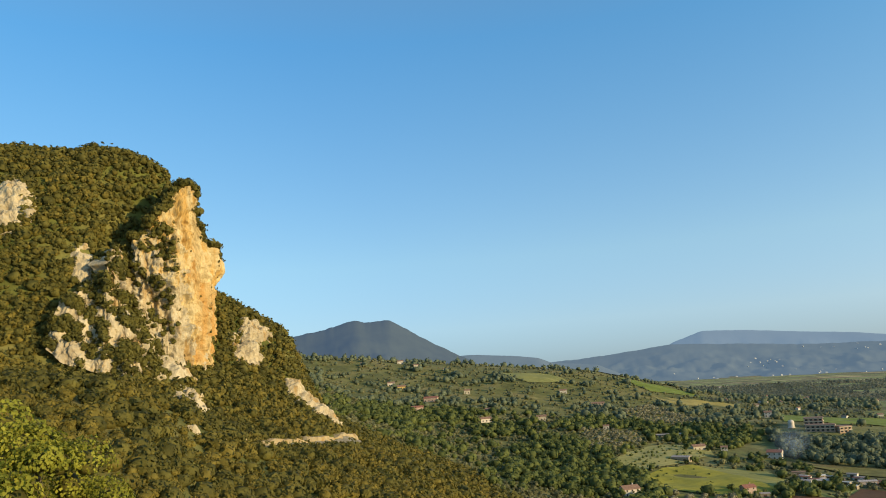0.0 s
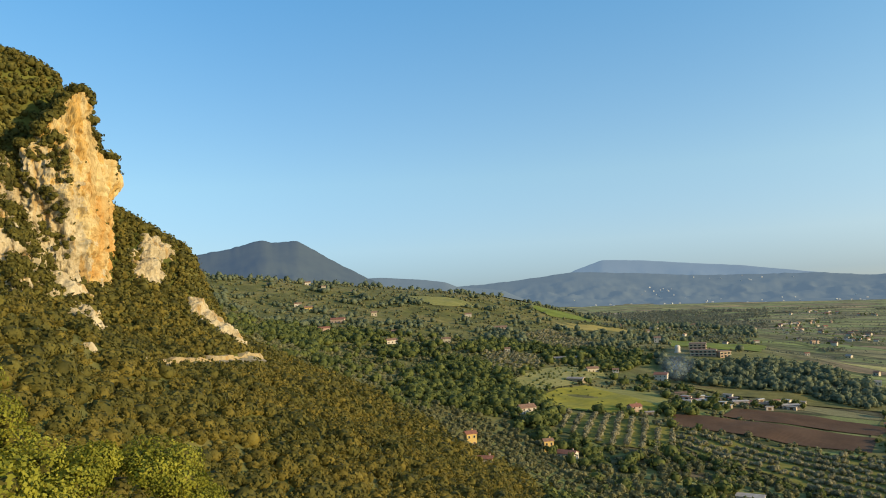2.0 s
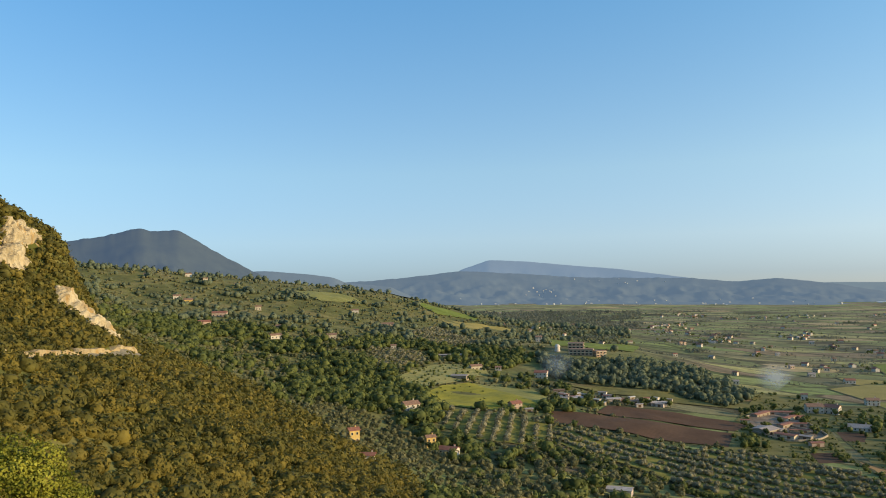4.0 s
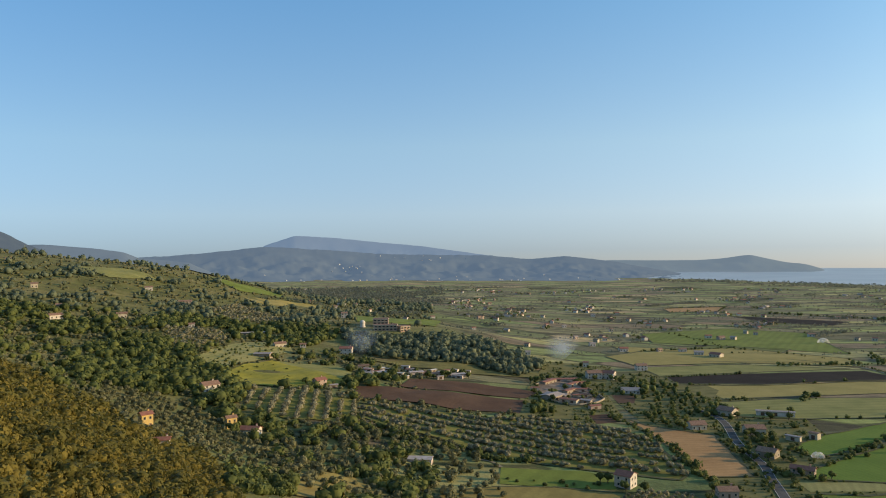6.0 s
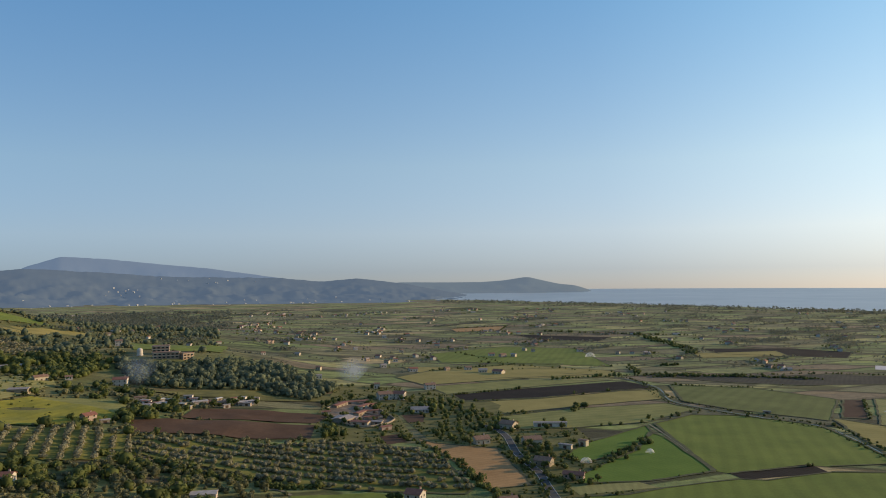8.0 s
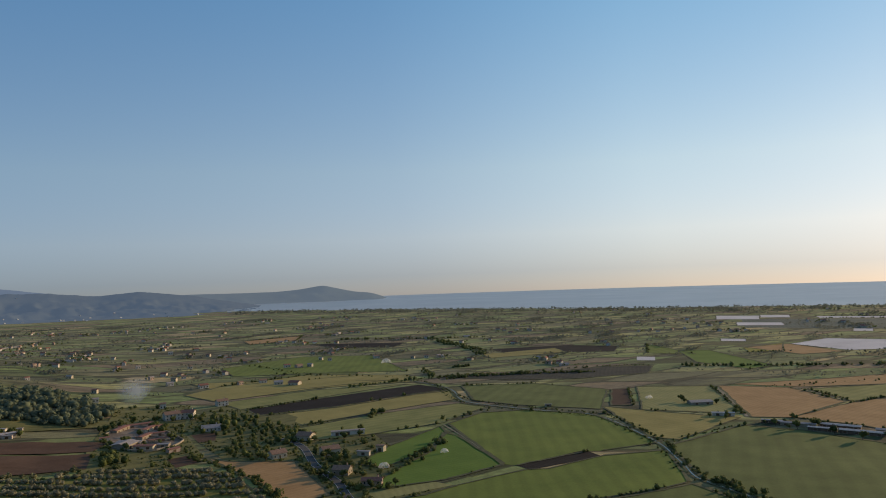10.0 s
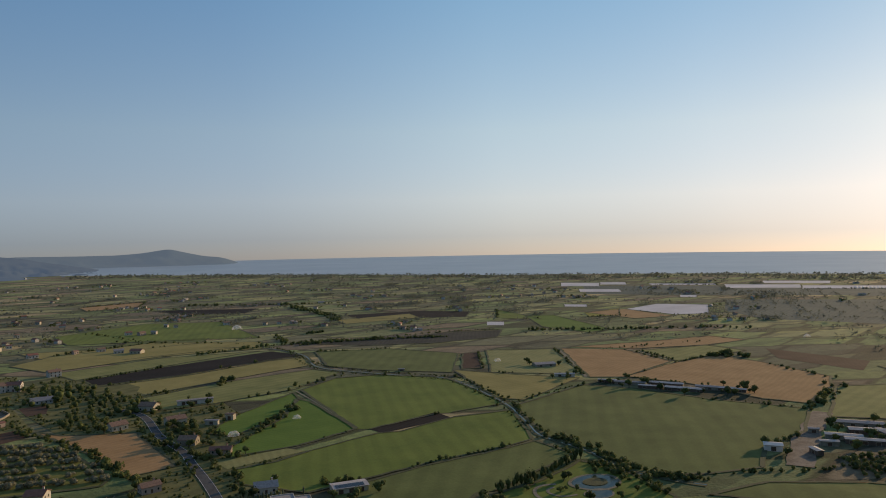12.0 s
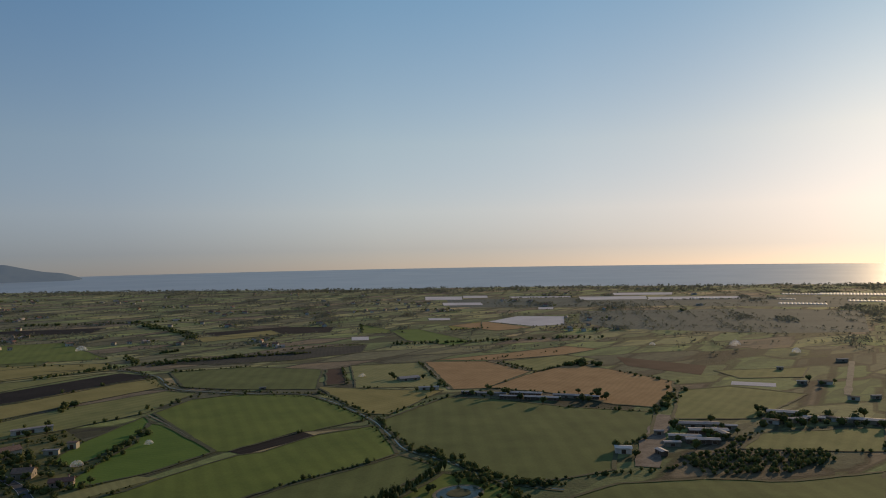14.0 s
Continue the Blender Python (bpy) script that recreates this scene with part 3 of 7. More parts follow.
ICO_T = (1 + 5 ** 0.5) / 2
ICO_V = np.array([(-1, ICO_T, 0), (1, ICO_T, 0), (-1, -ICO_T, 0), (1, -ICO_T, 0), (0, -1, ICO_T), (0, 1, ICO_T), (0, -1, -ICO_T), (0, 1, -ICO_T), (ICO_T, 0, -1), (ICO_T, 0, 1), (-ICO_T, 0, -1), (-ICO_T, 0, 1)]) / 1.902
ICO_F = np.array([(0, 11, 5), (0, 5, 1), (0, 1, 7), (0, 7, 10), (0, 10, 11), (1, 5, 9), (5, 11, 4), (11, 10, 2), (10, 7, 6), (7, 1, 8), (3, 9, 4), (3, 4, 2), (3, 2, 6), (3, 6, 8), (3, 8, 9), (4, 9, 5), (2, 4, 11), (6, 2, 10), (8, 6, 7), (9, 8, 1)])


def split_ball(v, f):
    """Each triangle of a ball cut into four."""
    v, seen, out = [tuple(p) for p in v], {}, []

    def half(a, b):
        key = (min(a, b), max(a, b))
        if key not in seen:
            m = (np.array(v[a]) + np.array(v[b])) / 2
            seen[key] = len(v)
            v.append(tuple(m / np.linalg.norm(m)))
        return seen[key]

    for a, b, c in f:
        x, y, z = half(a, b), half(b, c), half(c, a)
        out += [(a, x, z), (x, b, y), (z, y, c), (x, y, z)]
    return np.array(v), np.array(out)


BALL_V, BALL_F = split_ball(ICO_V, [tuple(int(k) for k in t) for t in ICO_F])


def hearts(centre, radius, height, rng, share=0.62, fine=False):
    """The dense insides of the crowns, uneven lumps."""
    n = len(centre)
    if fine:
        v = BALL_V[None] * rng.uniform(0.82, 1.12, (n, 42, 1)) * np.stack([radius, radius, height], -1)[:, None, :] * share + centre[:, None, :]
        return v.reshape(-1, 3), (BALL_F[None] + 42 * np.arange(n)[:, None, None]).reshape(-1, 3)
    v = ICO_V[None] * rng.uniform(0.75, 1.1, (n, 12, 1)) * np.stack([radius, radius, height], -1)[:, None, :] * share + centre[:, None, :]
    return v.reshape(-1, 3), (ICO_F[None] + 12 * np.arange(n)[:, None, None]).reshape(-1, 3)


def poles(base, tip, r, sides=4):
    """Tapered stems from base to tip."""
    n, a = len(base), np.arange(sides) * 6.2832 / sides
    ring = np.stack([np.cos(a), np.sin(a), 0 * a], -1)
    v = np.concatenate([base[:, None] + ring * r[:, None, None], tip[:, None] + ring * 0.55 * r[:, None, None]], 1).reshape(-1, 3)
    k = np.arange(sides)
    f = np.stack([k, (k + 1) % sides, (k + 1) % sides + sides, k + sides], -1)
    return v, (f[None] + 2 * sides * np.arange(n)[:, None, None]).reshape(-1, 4)


def bulk(name, pieces):
    """One mesh from (verts, faces, material) pieces, quickly."""
    me = bpy.data.meshes.new(name)
    verts = np.concatenate([p[0] for p in pieces])
    loops, starts, mats, at, nv = [], [], [], 0, 0
    for k, (v, f, m) in enumerate(pieces):
        loops.append((f + nv).ravel())
        starts.append(at + np.arange(len(f)) * f.shape[1])
        mats.append(np.full(len(f), k))
        at, nv = at + f.size, nv + len(v)
        me.materials.append(m)
    me.vertices.add(len(verts))
    me.vertices.foreach_set("co", verts.astype(np.float32).ravel())
    loops, starts = np.concatenate(loops), np.concatenate(starts)
    me.loops.add(len(loops))
    me.loops.foreach_set("vertex_index", loops.astype(np.int32))
    me.polygons.add(len(starts))
    me.polygons.foreach_set("loop_start", starts.astype(np.int32))
    me.polygons.foreach_set("material_index", np.concatenate(mats).astype(np.int32))
    me.polygons.foreach_set("use_smooth", np.concatenate([np.full(len(f), f.shape[1] == 3) for v, f, m in pieces]))
    me.update(calc_edges=True)
    return me


def plants(name, x, y, size, leaf_count, material, seed, tall=1.0, stem=0.25, leaf=0.26, z=None, trunks=True, ruffle=0.34, heart=0.66, fine=False):
    """Mesh of many plants standing on the land: crowns of size metres across."""
    rng = np.random.default_rng(seed)
    r = size * 0.5 * rng.uniform(0.7, 1.25, len(x))
    h = r * tall * rng.uniform(0.8, 1.2, len(x))
    g = land(x, y) if z is None else z
    c = np.column_stack([x, y, g + h * (0.35 + stem * 2)])
    v, f = leaf_cloud(c, r, h, leaf_count, leaf, rng, ruffle)
    hv, hf = hearts(c, r, h, rng, heart, fine)
    if stem < 0.05 or not trunks:
        return bulk(name, [(v, f, material), (hv, hf, material)])
    low = np.column_stack([x, y, g - 0.3])
    pv, pf = poles(low, c, 0.05 * r + 0.05)
    return bulk(name, [(v, f, material), (hv, hf, material), (pv, pf, M_BARK)])


def scatter(poly, gap, rng, jitter=0.42):
    p = np.array(poly, float)
    gx0, gy0 = np.meshgrid(np.arange(p[:, 0].min(), p[:, 0].max(), gap), np.arange(p[:, 1].min(), p[:, 1].max(), gap))
    x, y = (g.ravel() + rng.uniform(-jitter, jitter, g.size) * gap for g in (gx0, gy0))
    k = inside(poly, x, y)
    return x[k], y[k]


def leaves_for(x, y):
    d = float(np.hypot(np.mean(x), np.mean(y)))
    return 80 if d < 420 else 46 if d < 650 else 28 if d < 1000 else 16


row_count = [0]


def row(points, width, gap, size, kind):
    """A hedge or tree line: clumps, low stretches and gaps, with a few tall trees."""
    row_count[0] += 1
    rng = np.random.default_rng(100 + row_count[0])
    p, d = even_line(points, gap * (0.55 if kind == "wood" else 1.0))
    n = np.stack([d[:, 1], -d[:, 0]], 1)
    if width > 7:
        p, n = np.repeat(p, 2, 0), np.repeat(n, 2, 0)
    q = p + n * rng.uniform(-0.5, 0.5, (len(p), 1)) * width + rng.normal(size=p.shape) * gap * 0.3
    lush = 0.5 + 0.5 * wobble(q[:, 0], q[:, 1], 8 * gap, row_count[0])
    grow = (0.45 + 0.55 * np.clip(lush, 0, 1)) * rng.uniform(0.6, 1.25, len(q)) if kind == "wood" else rng.uniform(0.75, 1.15, len(q))
    k = (rng.random(len(q)) < 0.55 + 0.5 * lush) & clear_of_buildings(q, 1.5)
    q, grow = q[k], grow[k]
    me = plants("hedgerow", q[:, 0], q[:, 1], size * grow, leaves_for(*q.T), M_OLIVE if kind == "olive" else M_BROAD, row_count[0], 0.95, 0.08, heart=0.72)
    tagged(new("hedgerow", me), "grey-green olive trees in a row" if kind == "olive" else "uneven row of dark green trees and bushes", "hedgerow", kind="stuff")


def wood(poly, gap, size, kind, label):
    row_count[0] += 1
    rng = np.random.default_rng(300 + row_count[0])
    x, y = scatter(poly, gap, rng)
    k = clear_of_buildings(np.column_stack([x, y]), 2)
    x, y = x[k], y[k]
    me = plants("wood", x, y, size * rng.uniform(0.7, 1.25, len(x)), leaves_for(x, y), M_OLIVE if kind == "olive" else M_WOODHAZE if "knoll" in label else M_BROAD, row_count[0], 1.0, 0.14, 0.21, heart=0.74)
    tagged(new("wood", me), label, "wood", kind="stuff")


# ---- makers of buildings, smoke and sprays
def thing(name, m, label, category, group=""):
    ob = new(name)
    ob.empty_display_size = 1
    ob.matrix_world = m
    return tagged(ob, label, category, group)


def box(bm, x0, y0, z0, x1, y1, z1):
    v = [bm.verts.new(p) for p in ((x0, y0, z0), (x1, y0, z0), (x1, y1, z0), (x0, y1, z0), (x0, y0, z1), (x1, y0, z1), (x1, y1, z1), (x0, y1, z1))]
    for f in ((0, 3, 2, 1), (4, 5, 6, 7), (0, 1, 5, 4), (1, 2, 6, 5), (2, 3, 7, 6), (3, 0, 4, 7)):
        bm.faces.new([v[k] for k in f])


def gable_walls(w, l, h, rise):
    """Walls with gable ends across y; the ridge runs along x."""
    bm = bmesh.new()
    a = [bm.verts.new(p) for p in ((-w / 2, -l / 2, -1.5), (w / 2, -l / 2, -1.5), (w / 2, l / 2, -1.5), (-w / 2, l / 2, -1.5))]
    b = [bm.verts.new(p) for p in ((-w / 2, -l / 2, h), (w / 2, -l / 2, h), (w / 2, l / 2, h), (-w / 2, l / 2, h))]
    c, d = bm.verts.new((-w / 2, 0, h + rise)), bm.verts.new((w / 2, 0, h + rise))
    for f in ((a[0], a[1], b[1], b[0]), (a[2], a[3], b[3], b[2]), (a[1], a[2], b[2], d, b[1]), (a[3], a[0], b[0], c, b[3]), (b[0], b[1], d, c), (b[2], b[3], c, d), (a[3], a[2], a[1], a[0])):
        bm.faces.new(f)
    return bm


def slope_roof(w, l, h, rise, side, over=0.5, thick=0.22):
    """One slope of a gable roof, a slab with eaves, lying just above the walls."""
    bm = bmesh.new()
    k = rise / (l / 2)
    y1, z1 = side * (l / 2 + over), h - over * k
    pts = [(-w / 2 - over, 0, h + rise), (w / 2 + over, 0, h + rise), (w / 2 + over, y1, z1), (-w / 2 - over, y1, z1)]
    lo = [bm.verts.new((x, y, z + 0.03)) for x, y, z in pts]
    hi = [bm.verts.new((x, y, z + thick)) for x, y, z in pts]
    bm.faces.new(hi if side < 0 else hi[::-1])
    bm.faces.new(lo[::-1] if side < 0 else lo)
    for i in range(4):
        j = (i + 1) % 4
        bm.faces.new((lo[i], lo[j], hi[j], hi[i]))
    bmesh.ops.recalc_face_normals(bm, faces=bm.faces)
    return bm


def box_mesh(*dims):
    bm = bmesh.new()
    box(bm, *dims)
    return bm


pane_mesh = {}


def opening(parent, x, y, z, turn, w, h, name="window"):
    """A framed opening set on a wall: frame proud, pane and shutters of its own."""
    key = (name, round(w, 1), round(h, 1))
    if key not in pane_mesh:
        bm = bmesh.new()
        for d in ((-w / 2 - 0.12, -0.1, -0.12, -w / 2, 0.1, h + 0.12), (w / 2, -0.1, -0.12, w / 2 + 0.12, 0.1, h + 0.12), (-w / 2, -0.1, h, w / 2, 0.1, h + 0.12), (-w / 2 - 0.2, -0.18, -0.2, w / 2 + 0.2, 0.1, -0.121)):
            box(bm, *d)
        fr, pn = bpy.data.meshes.new(name), bpy.data.meshes.new("pane")
        bm.to_mesh(fr)
        bm.free()
        bm = box_mesh(-w / 2, -0.04, 0, w / 2, 0.08, h)
        bm.to_mesh(pn)
        bm.free()
        fr.materials.append(M_CREAM)
        pn.materials.append(M_PANE if name == "window" else M_SHUTTER)
        pane_mesh[key] = (fr, pn)
    fr, pn = pane_mesh[key]
    a, b = new(name, fr), new("pane" if name == "window" else "door_leaf", pn)
    a.parent, b.parent = parent, a
    a.matrix_local = pose(x, y, z, 0, 0, turn)


built = []


def clear_of_buildings(q, gap=3.5):
    """Which of the plan points stand clear of every building."""
    out = np.ones(len(q), bool)
    for x, y, r in built:
        out &= np.hypot(q[:, 0] - x, q[:, 1] - y) > r + gap
    return out


def shell(name, x, y, w, l, h, turn, wall, roof, label, category, rise, group=""):
    z = min(float(land(x + a, y + b)) for a in (-w / 3, w / 3) for b in (-l / 3, l / 3))
    built.append((x, y, 0.42 * (w + l) / 1.4))
    ob = thing(name, pose(x, y, z + 0.2, 0, 0, turn), label, category, group)
    part("wall", gable_walls(w, l, h, rise), wall, ob)
    for s in (-1, 1):
        part("roof", slope_roof(w, l, h, rise, s), roof, ob)
    return ob


def house(x, y, w, l, h, turn, wall, roof, label):
    """A country house with windows, door and chimney; its front looks towards -y."""
    ob = shell("house", x, y, w, l, h, turn, wall, roof, label, "house", 0.22 * l)
    floors = max(1, round(h / 3.1))
    for s, side in ((-1, 0), (1, 180)):
        n = max(2, int(w / 3.2))
        for f in range(floors):
            for k in range(n):
                if f == 0 and k == n // 2 and s < 0:
                    opening(ob, (k + 0.5) * w / n - w / 2, s * l / 2, 0.05, side, 1.2, 2.1, "door")
                else:
                    opening(ob, s * -((k + 0.5) * w / n - w / 2), s * l / 2, 1.0 + f * h / floors, side, 1.0, 1.3)
    for s, side in ((-1, -90), (1, 90)):
        for f in range(floors):
            for k in (-0.22, 0.22):
                opening(ob, s * w / 2, k * l, 1.0 + f * h / floors, side, 0.9, 1.2)
    cx = w * 0.28
    part("chimney", box_mesh(cx - 0.4, l * 0.12, h, cx + 0.4, l * 0.12 + 0.7, h + 0.22 * l + 0.9), wall, ob)
    part("chimney_cap", box_mesh(cx - 0.55, l * 0.12 - 0.15, h + 0.22 * l + 0.9, cx + 0.55, l * 0.12 + 0.85, h + 0.22 * l + 1.05), roof, ob)


def shed(x, y, w, l, h, turn, wall, roof, label):
    ob = shell("shed", x, y, w, l, h, turn, wall, roof, label, "shed", 0.09 * l)
    n = max(1, int(w / 7))
    for k in range(n):
        opening(ob, (k + 0.5) * w / n - w / 2, -l / 2, 0.05, 0, min(2.6, w / n * 0.6), min(2.6, h * 0.75), "door")


def far_house(x, y, w, l, h, turn, wall, roof, label):
    ob = shell("farmhouse", x, y, w, l, h, turn, wall, roof, label, "house", 0.2 * l)
    n = max(2, int(w / 3.5))
    for k in range(n):
        opening(ob, (k + 0.5) * w / n - w / 2, -l / 2, 1.0, 0, 1.1, 1.5)


def flat_house(x, y, w, l, h, turn, wall, label):
    """A plain block with a parapet, a flat roof, windows and a door."""
    z = min(float(land(x + a, y + b)) for a in (-w / 3, w / 3) for b in (-l / 3, l / 3))
    built.append((x, y, 0.42 * (w + l) / 1.4))
    ob = thing("house", pose(x, y, z + 0.2, 0, 0, turn), label, "house")
    part("wall", box_mesh(-w / 2, -l / 2, -1.5, w / 2, l / 2, h), wall, ob)
    for d in ((-w / 2 - 0.1, -l / 2 - 0.1, w / 2 + 0.1, -l / 2 + 0.2), (-w / 2 - 0.1, l / 2 - 0.2, w / 2 + 0.1, l / 2 + 0.1), (-w / 2 - 0.1, -l / 2 + 0.2, -w / 2 + 0.2, l / 2 - 0.2), (w / 2 - 0.2, -l / 2 + 0.2, w / 2 + 0.1, l / 2 - 0.2)):
        part("parapet", box_mesh(d[0], d[1], h, d[2], d[3], h + 0.45), wall, ob)
    part("roof", box_mesh(-w / 2 + 0.2, -l / 2 + 0.2, h, w / 2 - 0.2, l / 2 - 0.2, h + 0.12), M_TILE_GREY, ob)
    for f in range(max(1, round(h / 2.8))):
        for k in (-0.3, 0.0, 0.3):
            opening(ob, k * w, -l / 2, 0.05 if f == 0 and k == 0 else 1.0 + 2.7 * f, 0, 1.1, 2.1 if f == 0 and k == 0 else 1.2, "door" if f == 0 and k == 0 else "window")
        for s, side in ((-1, -90), (1, 90)):
            opening(ob, s * w / 2, 0.15 * l, 1.0 + 2.7 * f, side, 1.0, 1.2)
    return ob


def banded_block(x, y, w, l, storeys, turn, label):
    """A large flat-roofed block: floor bands stand proud of the wall, with a window in each bay."""
    z = min(float(land(x + a, y + b)) for a in (-w / 3, w / 3) for b in (-l / 3, l / 3))
    built.append((x, y, 0.42 * (w + l) / 1.4))
    ob = thing("hotel", pose(x, y, z + 0.4, 0, 0, turn), label, "building")
    h = 3.1 * storeys
    part("wall", box_mesh(-w / 2, -l / 2, -5, w / 2, l / 2, h), M_TERRA, ob)
    for f in range(storeys):
        part("floor_band", box_mesh(-w / 2 - 0.5, -l / 2 - 0.7, 3.1 * f + 2.5, w / 2 + 0.5, l / 2 + 0.3, 3.1 * f + 3.15), M_CREAM, ob, "pale plaster floor band")
        n = int(w / 4)
        for k in range(n):
            opening(ob, (k + 0.5) * w / n - w / 2, -l / 2, 3.1 * f + 0.7, 0, 2.6, 1.5)
    part("roof", box_mesh(-w / 2 - 0.2, -l / 2 - 0.3, h + 0.1, w / 2 + 0.2, l / 2 + 0.2, h + 0.7), M_TILE, ob)
    return ob


def domed_tower(x, y, radius, height, label):
    """A round tower on a plinth, with a ledge under its dome."""
    ob = thing("water_tower", pose(x, y, float(land(x, y)) - 0.3), label, "tower")
    built.append((x, y, radius + 1))
    for name, outline in (("shaft", ((1.12, 0.0), (1.12, 0.8), (0.94, 0.81), (0.94, height))), ("ledge", ((0.94, height), (1.08, height + 0.01), (1.08, height + 0.5), (0.96, height + 0.51))),
                          ("dome", tuple((0.96 * math.cos(q), height + 0.5 + radius * 0.75 * math.sin(q)) for q in (0.0, 0.35, 0.7, 1.05, 1.35, 1.55)))):
        bm = bmesh.new()
        loops = [[bm.verts.new((radius * k * math.cos(a), radius * k * math.sin(a), z)) for a in np.linspace(0, 2 * math.pi, 25)[:-1]] for k, z in outline]
        for low, high in zip(loops, loops[1:]):
            for k in range(24):
                bm.faces.new((low[k], low[(k + 1) % 24], high[(k + 1) % 24], high[k]))
        part(name, bm, M_WHITE, ob)
    return ob


def solar_shed(x, y, w, l, h, turn, label):
    ob = shell("shed", x, y, w, l, h, turn, M_CREAM, M_METAL, label, "shed", 0.06 * l)
    k = 0.06 * l / (l / 2)
    first = None
    for i in range(7):
        for j in range(2):
            if first is None:
                bm = bmesh.new()
                box(bm, -1.02, -0.85, 0.0, 1.02, 0.85, 0.06)
                first = part("solar_panel", bm, M_PANE, ob, "dark glass solar panel")
                p = first
            else:
                p = new("solar_panel", first.data)
                p.parent = ob
            yy = -l / 2 + 1.2 + 1.8 * j
            p.matrix_local = pose(-w / 2 + 2.2 + 2.15 * i, yy, h + 0.06 * l - abs(yy) * k + 0.3, math.degrees(math.atan(k)))
    for i in range(3):
        opening(ob, (i - 1) * w * 0.3, -l / 2, 0.05, 0, 2.4, 2.2, "door")
    return ob


def yard_wall(points, height, label):
    """A low masonry wall along a line."""
    p, d = even_line(points, 3)
    nrm = np.stack([d[:, 1], -d[:, 0]], 1) * 0.3
    z = land(p[:, 0], p[:, 1])
    rows = [np.column_stack([p - nrm, z - 0.3]), np.column_stack([p - nrm, z + height]), np.column_stack([p + nrm, z + height]), np.column_stack([p + nrm, z - 0.3])]
    ob = mesh_of("wall", np.concatenate(rows), [f for f in grid_faces(4, len(p))], M_STONE)
    tagged(ob, label, "wall", kind="structure")


open_ground = []


def tunnels(x, y, l, w, h, turn, wall, label):
    """Parallel arched plastic tunnels side by side."""
    ob = thing("greenhouse", pose(x, y, 0.1, 0, 0, turn), label, "greenhouse", "greenhouses near the coast")
    open_ground.append((x * 0.965, y * 0.965, max(w, l) / 2 + 30))
    n = max(3, int(l / 7))
    gap = l / n
    bm = bmesh.new()
    a = np.linspace(0, math.pi, 7)
    for e in (-w / 2, w / 2):
        for q in a:
            bm.verts.new((e, -math.cos(q) * gap * 0.47, math.sin(q) * h * 0.5))
    bm.verts.ensure_lookup_table()
    for k in range(6):
        bm.faces.new((bm.verts[k], bm.verts[k + 7], bm.verts[k + 8], bm.verts[k + 1]))
    bm.faces.new([bm.verts[k] for k in range(7)])
    bm.faces.new([bm.verts[13 - k] for k in range(7)])
    bmesh.ops.recalc_face_normals(bm, faces=bm.faces)
    first = part("tunnel", bm, wall, ob)
    first.location.y = -l / 2 + gap / 2
    for k in range(1, n):
        t = new("tunnel", first.data)
        t.parent = ob
        t.location.y = -l / 2 + (k + 0.5) * gap


def veil(name, colour, cover, soft=True):
    """Thin drifting smoke or spray: mostly lets the light through."""
    m, n, l, b = nodes_of(name, 1.0)
    b.inputs["Base Color"].default_value = (*colour, 1)
    b.inputs["Specular IOR Level"].default_value = 0
    f = noise_of(n, l, 9, 6, rough=0.75)
    co, grad = n.new("ShaderNodeTexCoord"), n.new("ShaderNodeTexGradient")
    mp = n.new("ShaderNodeMapping")
    mp.inputs["Location"].default_value, mp.inputs["Scale"].default_value = (-1, 0, -0.9), (2, 0, 1.8)
    l.new(co.outputs["Generated"], mp.inputs["Vector"])
    grad.gradient_type = "QUADRATIC_SPHERE"
    l.new(mp.outputs[0], grad.inputs["Vector"])
    fade = n.new("ShaderNodeMath")
    fade.operation = "MULTIPLY"
    l.new(f, fade.inputs[0])
    l.new(grad.outputs["Fac"] if soft else f, fade.inputs[1])
    r = ramp_of(n, [(0.05 if soft else 0.1, (0, 0, 0)), (0.42, (cover,) * 3)])
    l.new(fade.outputs[0], r.inputs[0])
    thin, clear = n.new("ShaderNodeBsdfTranslucent"), n.new("ShaderNodeBsdfTransparent")
    thin.inputs["Color"].default_value = (*colour, 1)
    half, out = n.new("ShaderNodeMixShader"), n.new("ShaderNodeMixShader")
    l.new(b.outputs[0], half.inputs[1])
    l.new(thin.outputs[0], half.inputs[2])
    l.new(r.outputs[0], out.inputs[0])
    l.new(clear.outputs[0], out.inputs[1])
    l.new(half.outputs[0], out.inputs[2])
    l.new(out.outputs[0], n["Material Output"].inputs["Surface"])
    return m


M_SMOKE = veil("thin_smoke", (0.8, 0.86, 0.95), 0.34)
M_HAZE_SMOKE = veil("thinnest_smoke", (0.7, 0.8, 0.95), 0.15)
M_SPRAY = veil("water_spray", (0.95, 0.95, 0.94), 0.68, False)


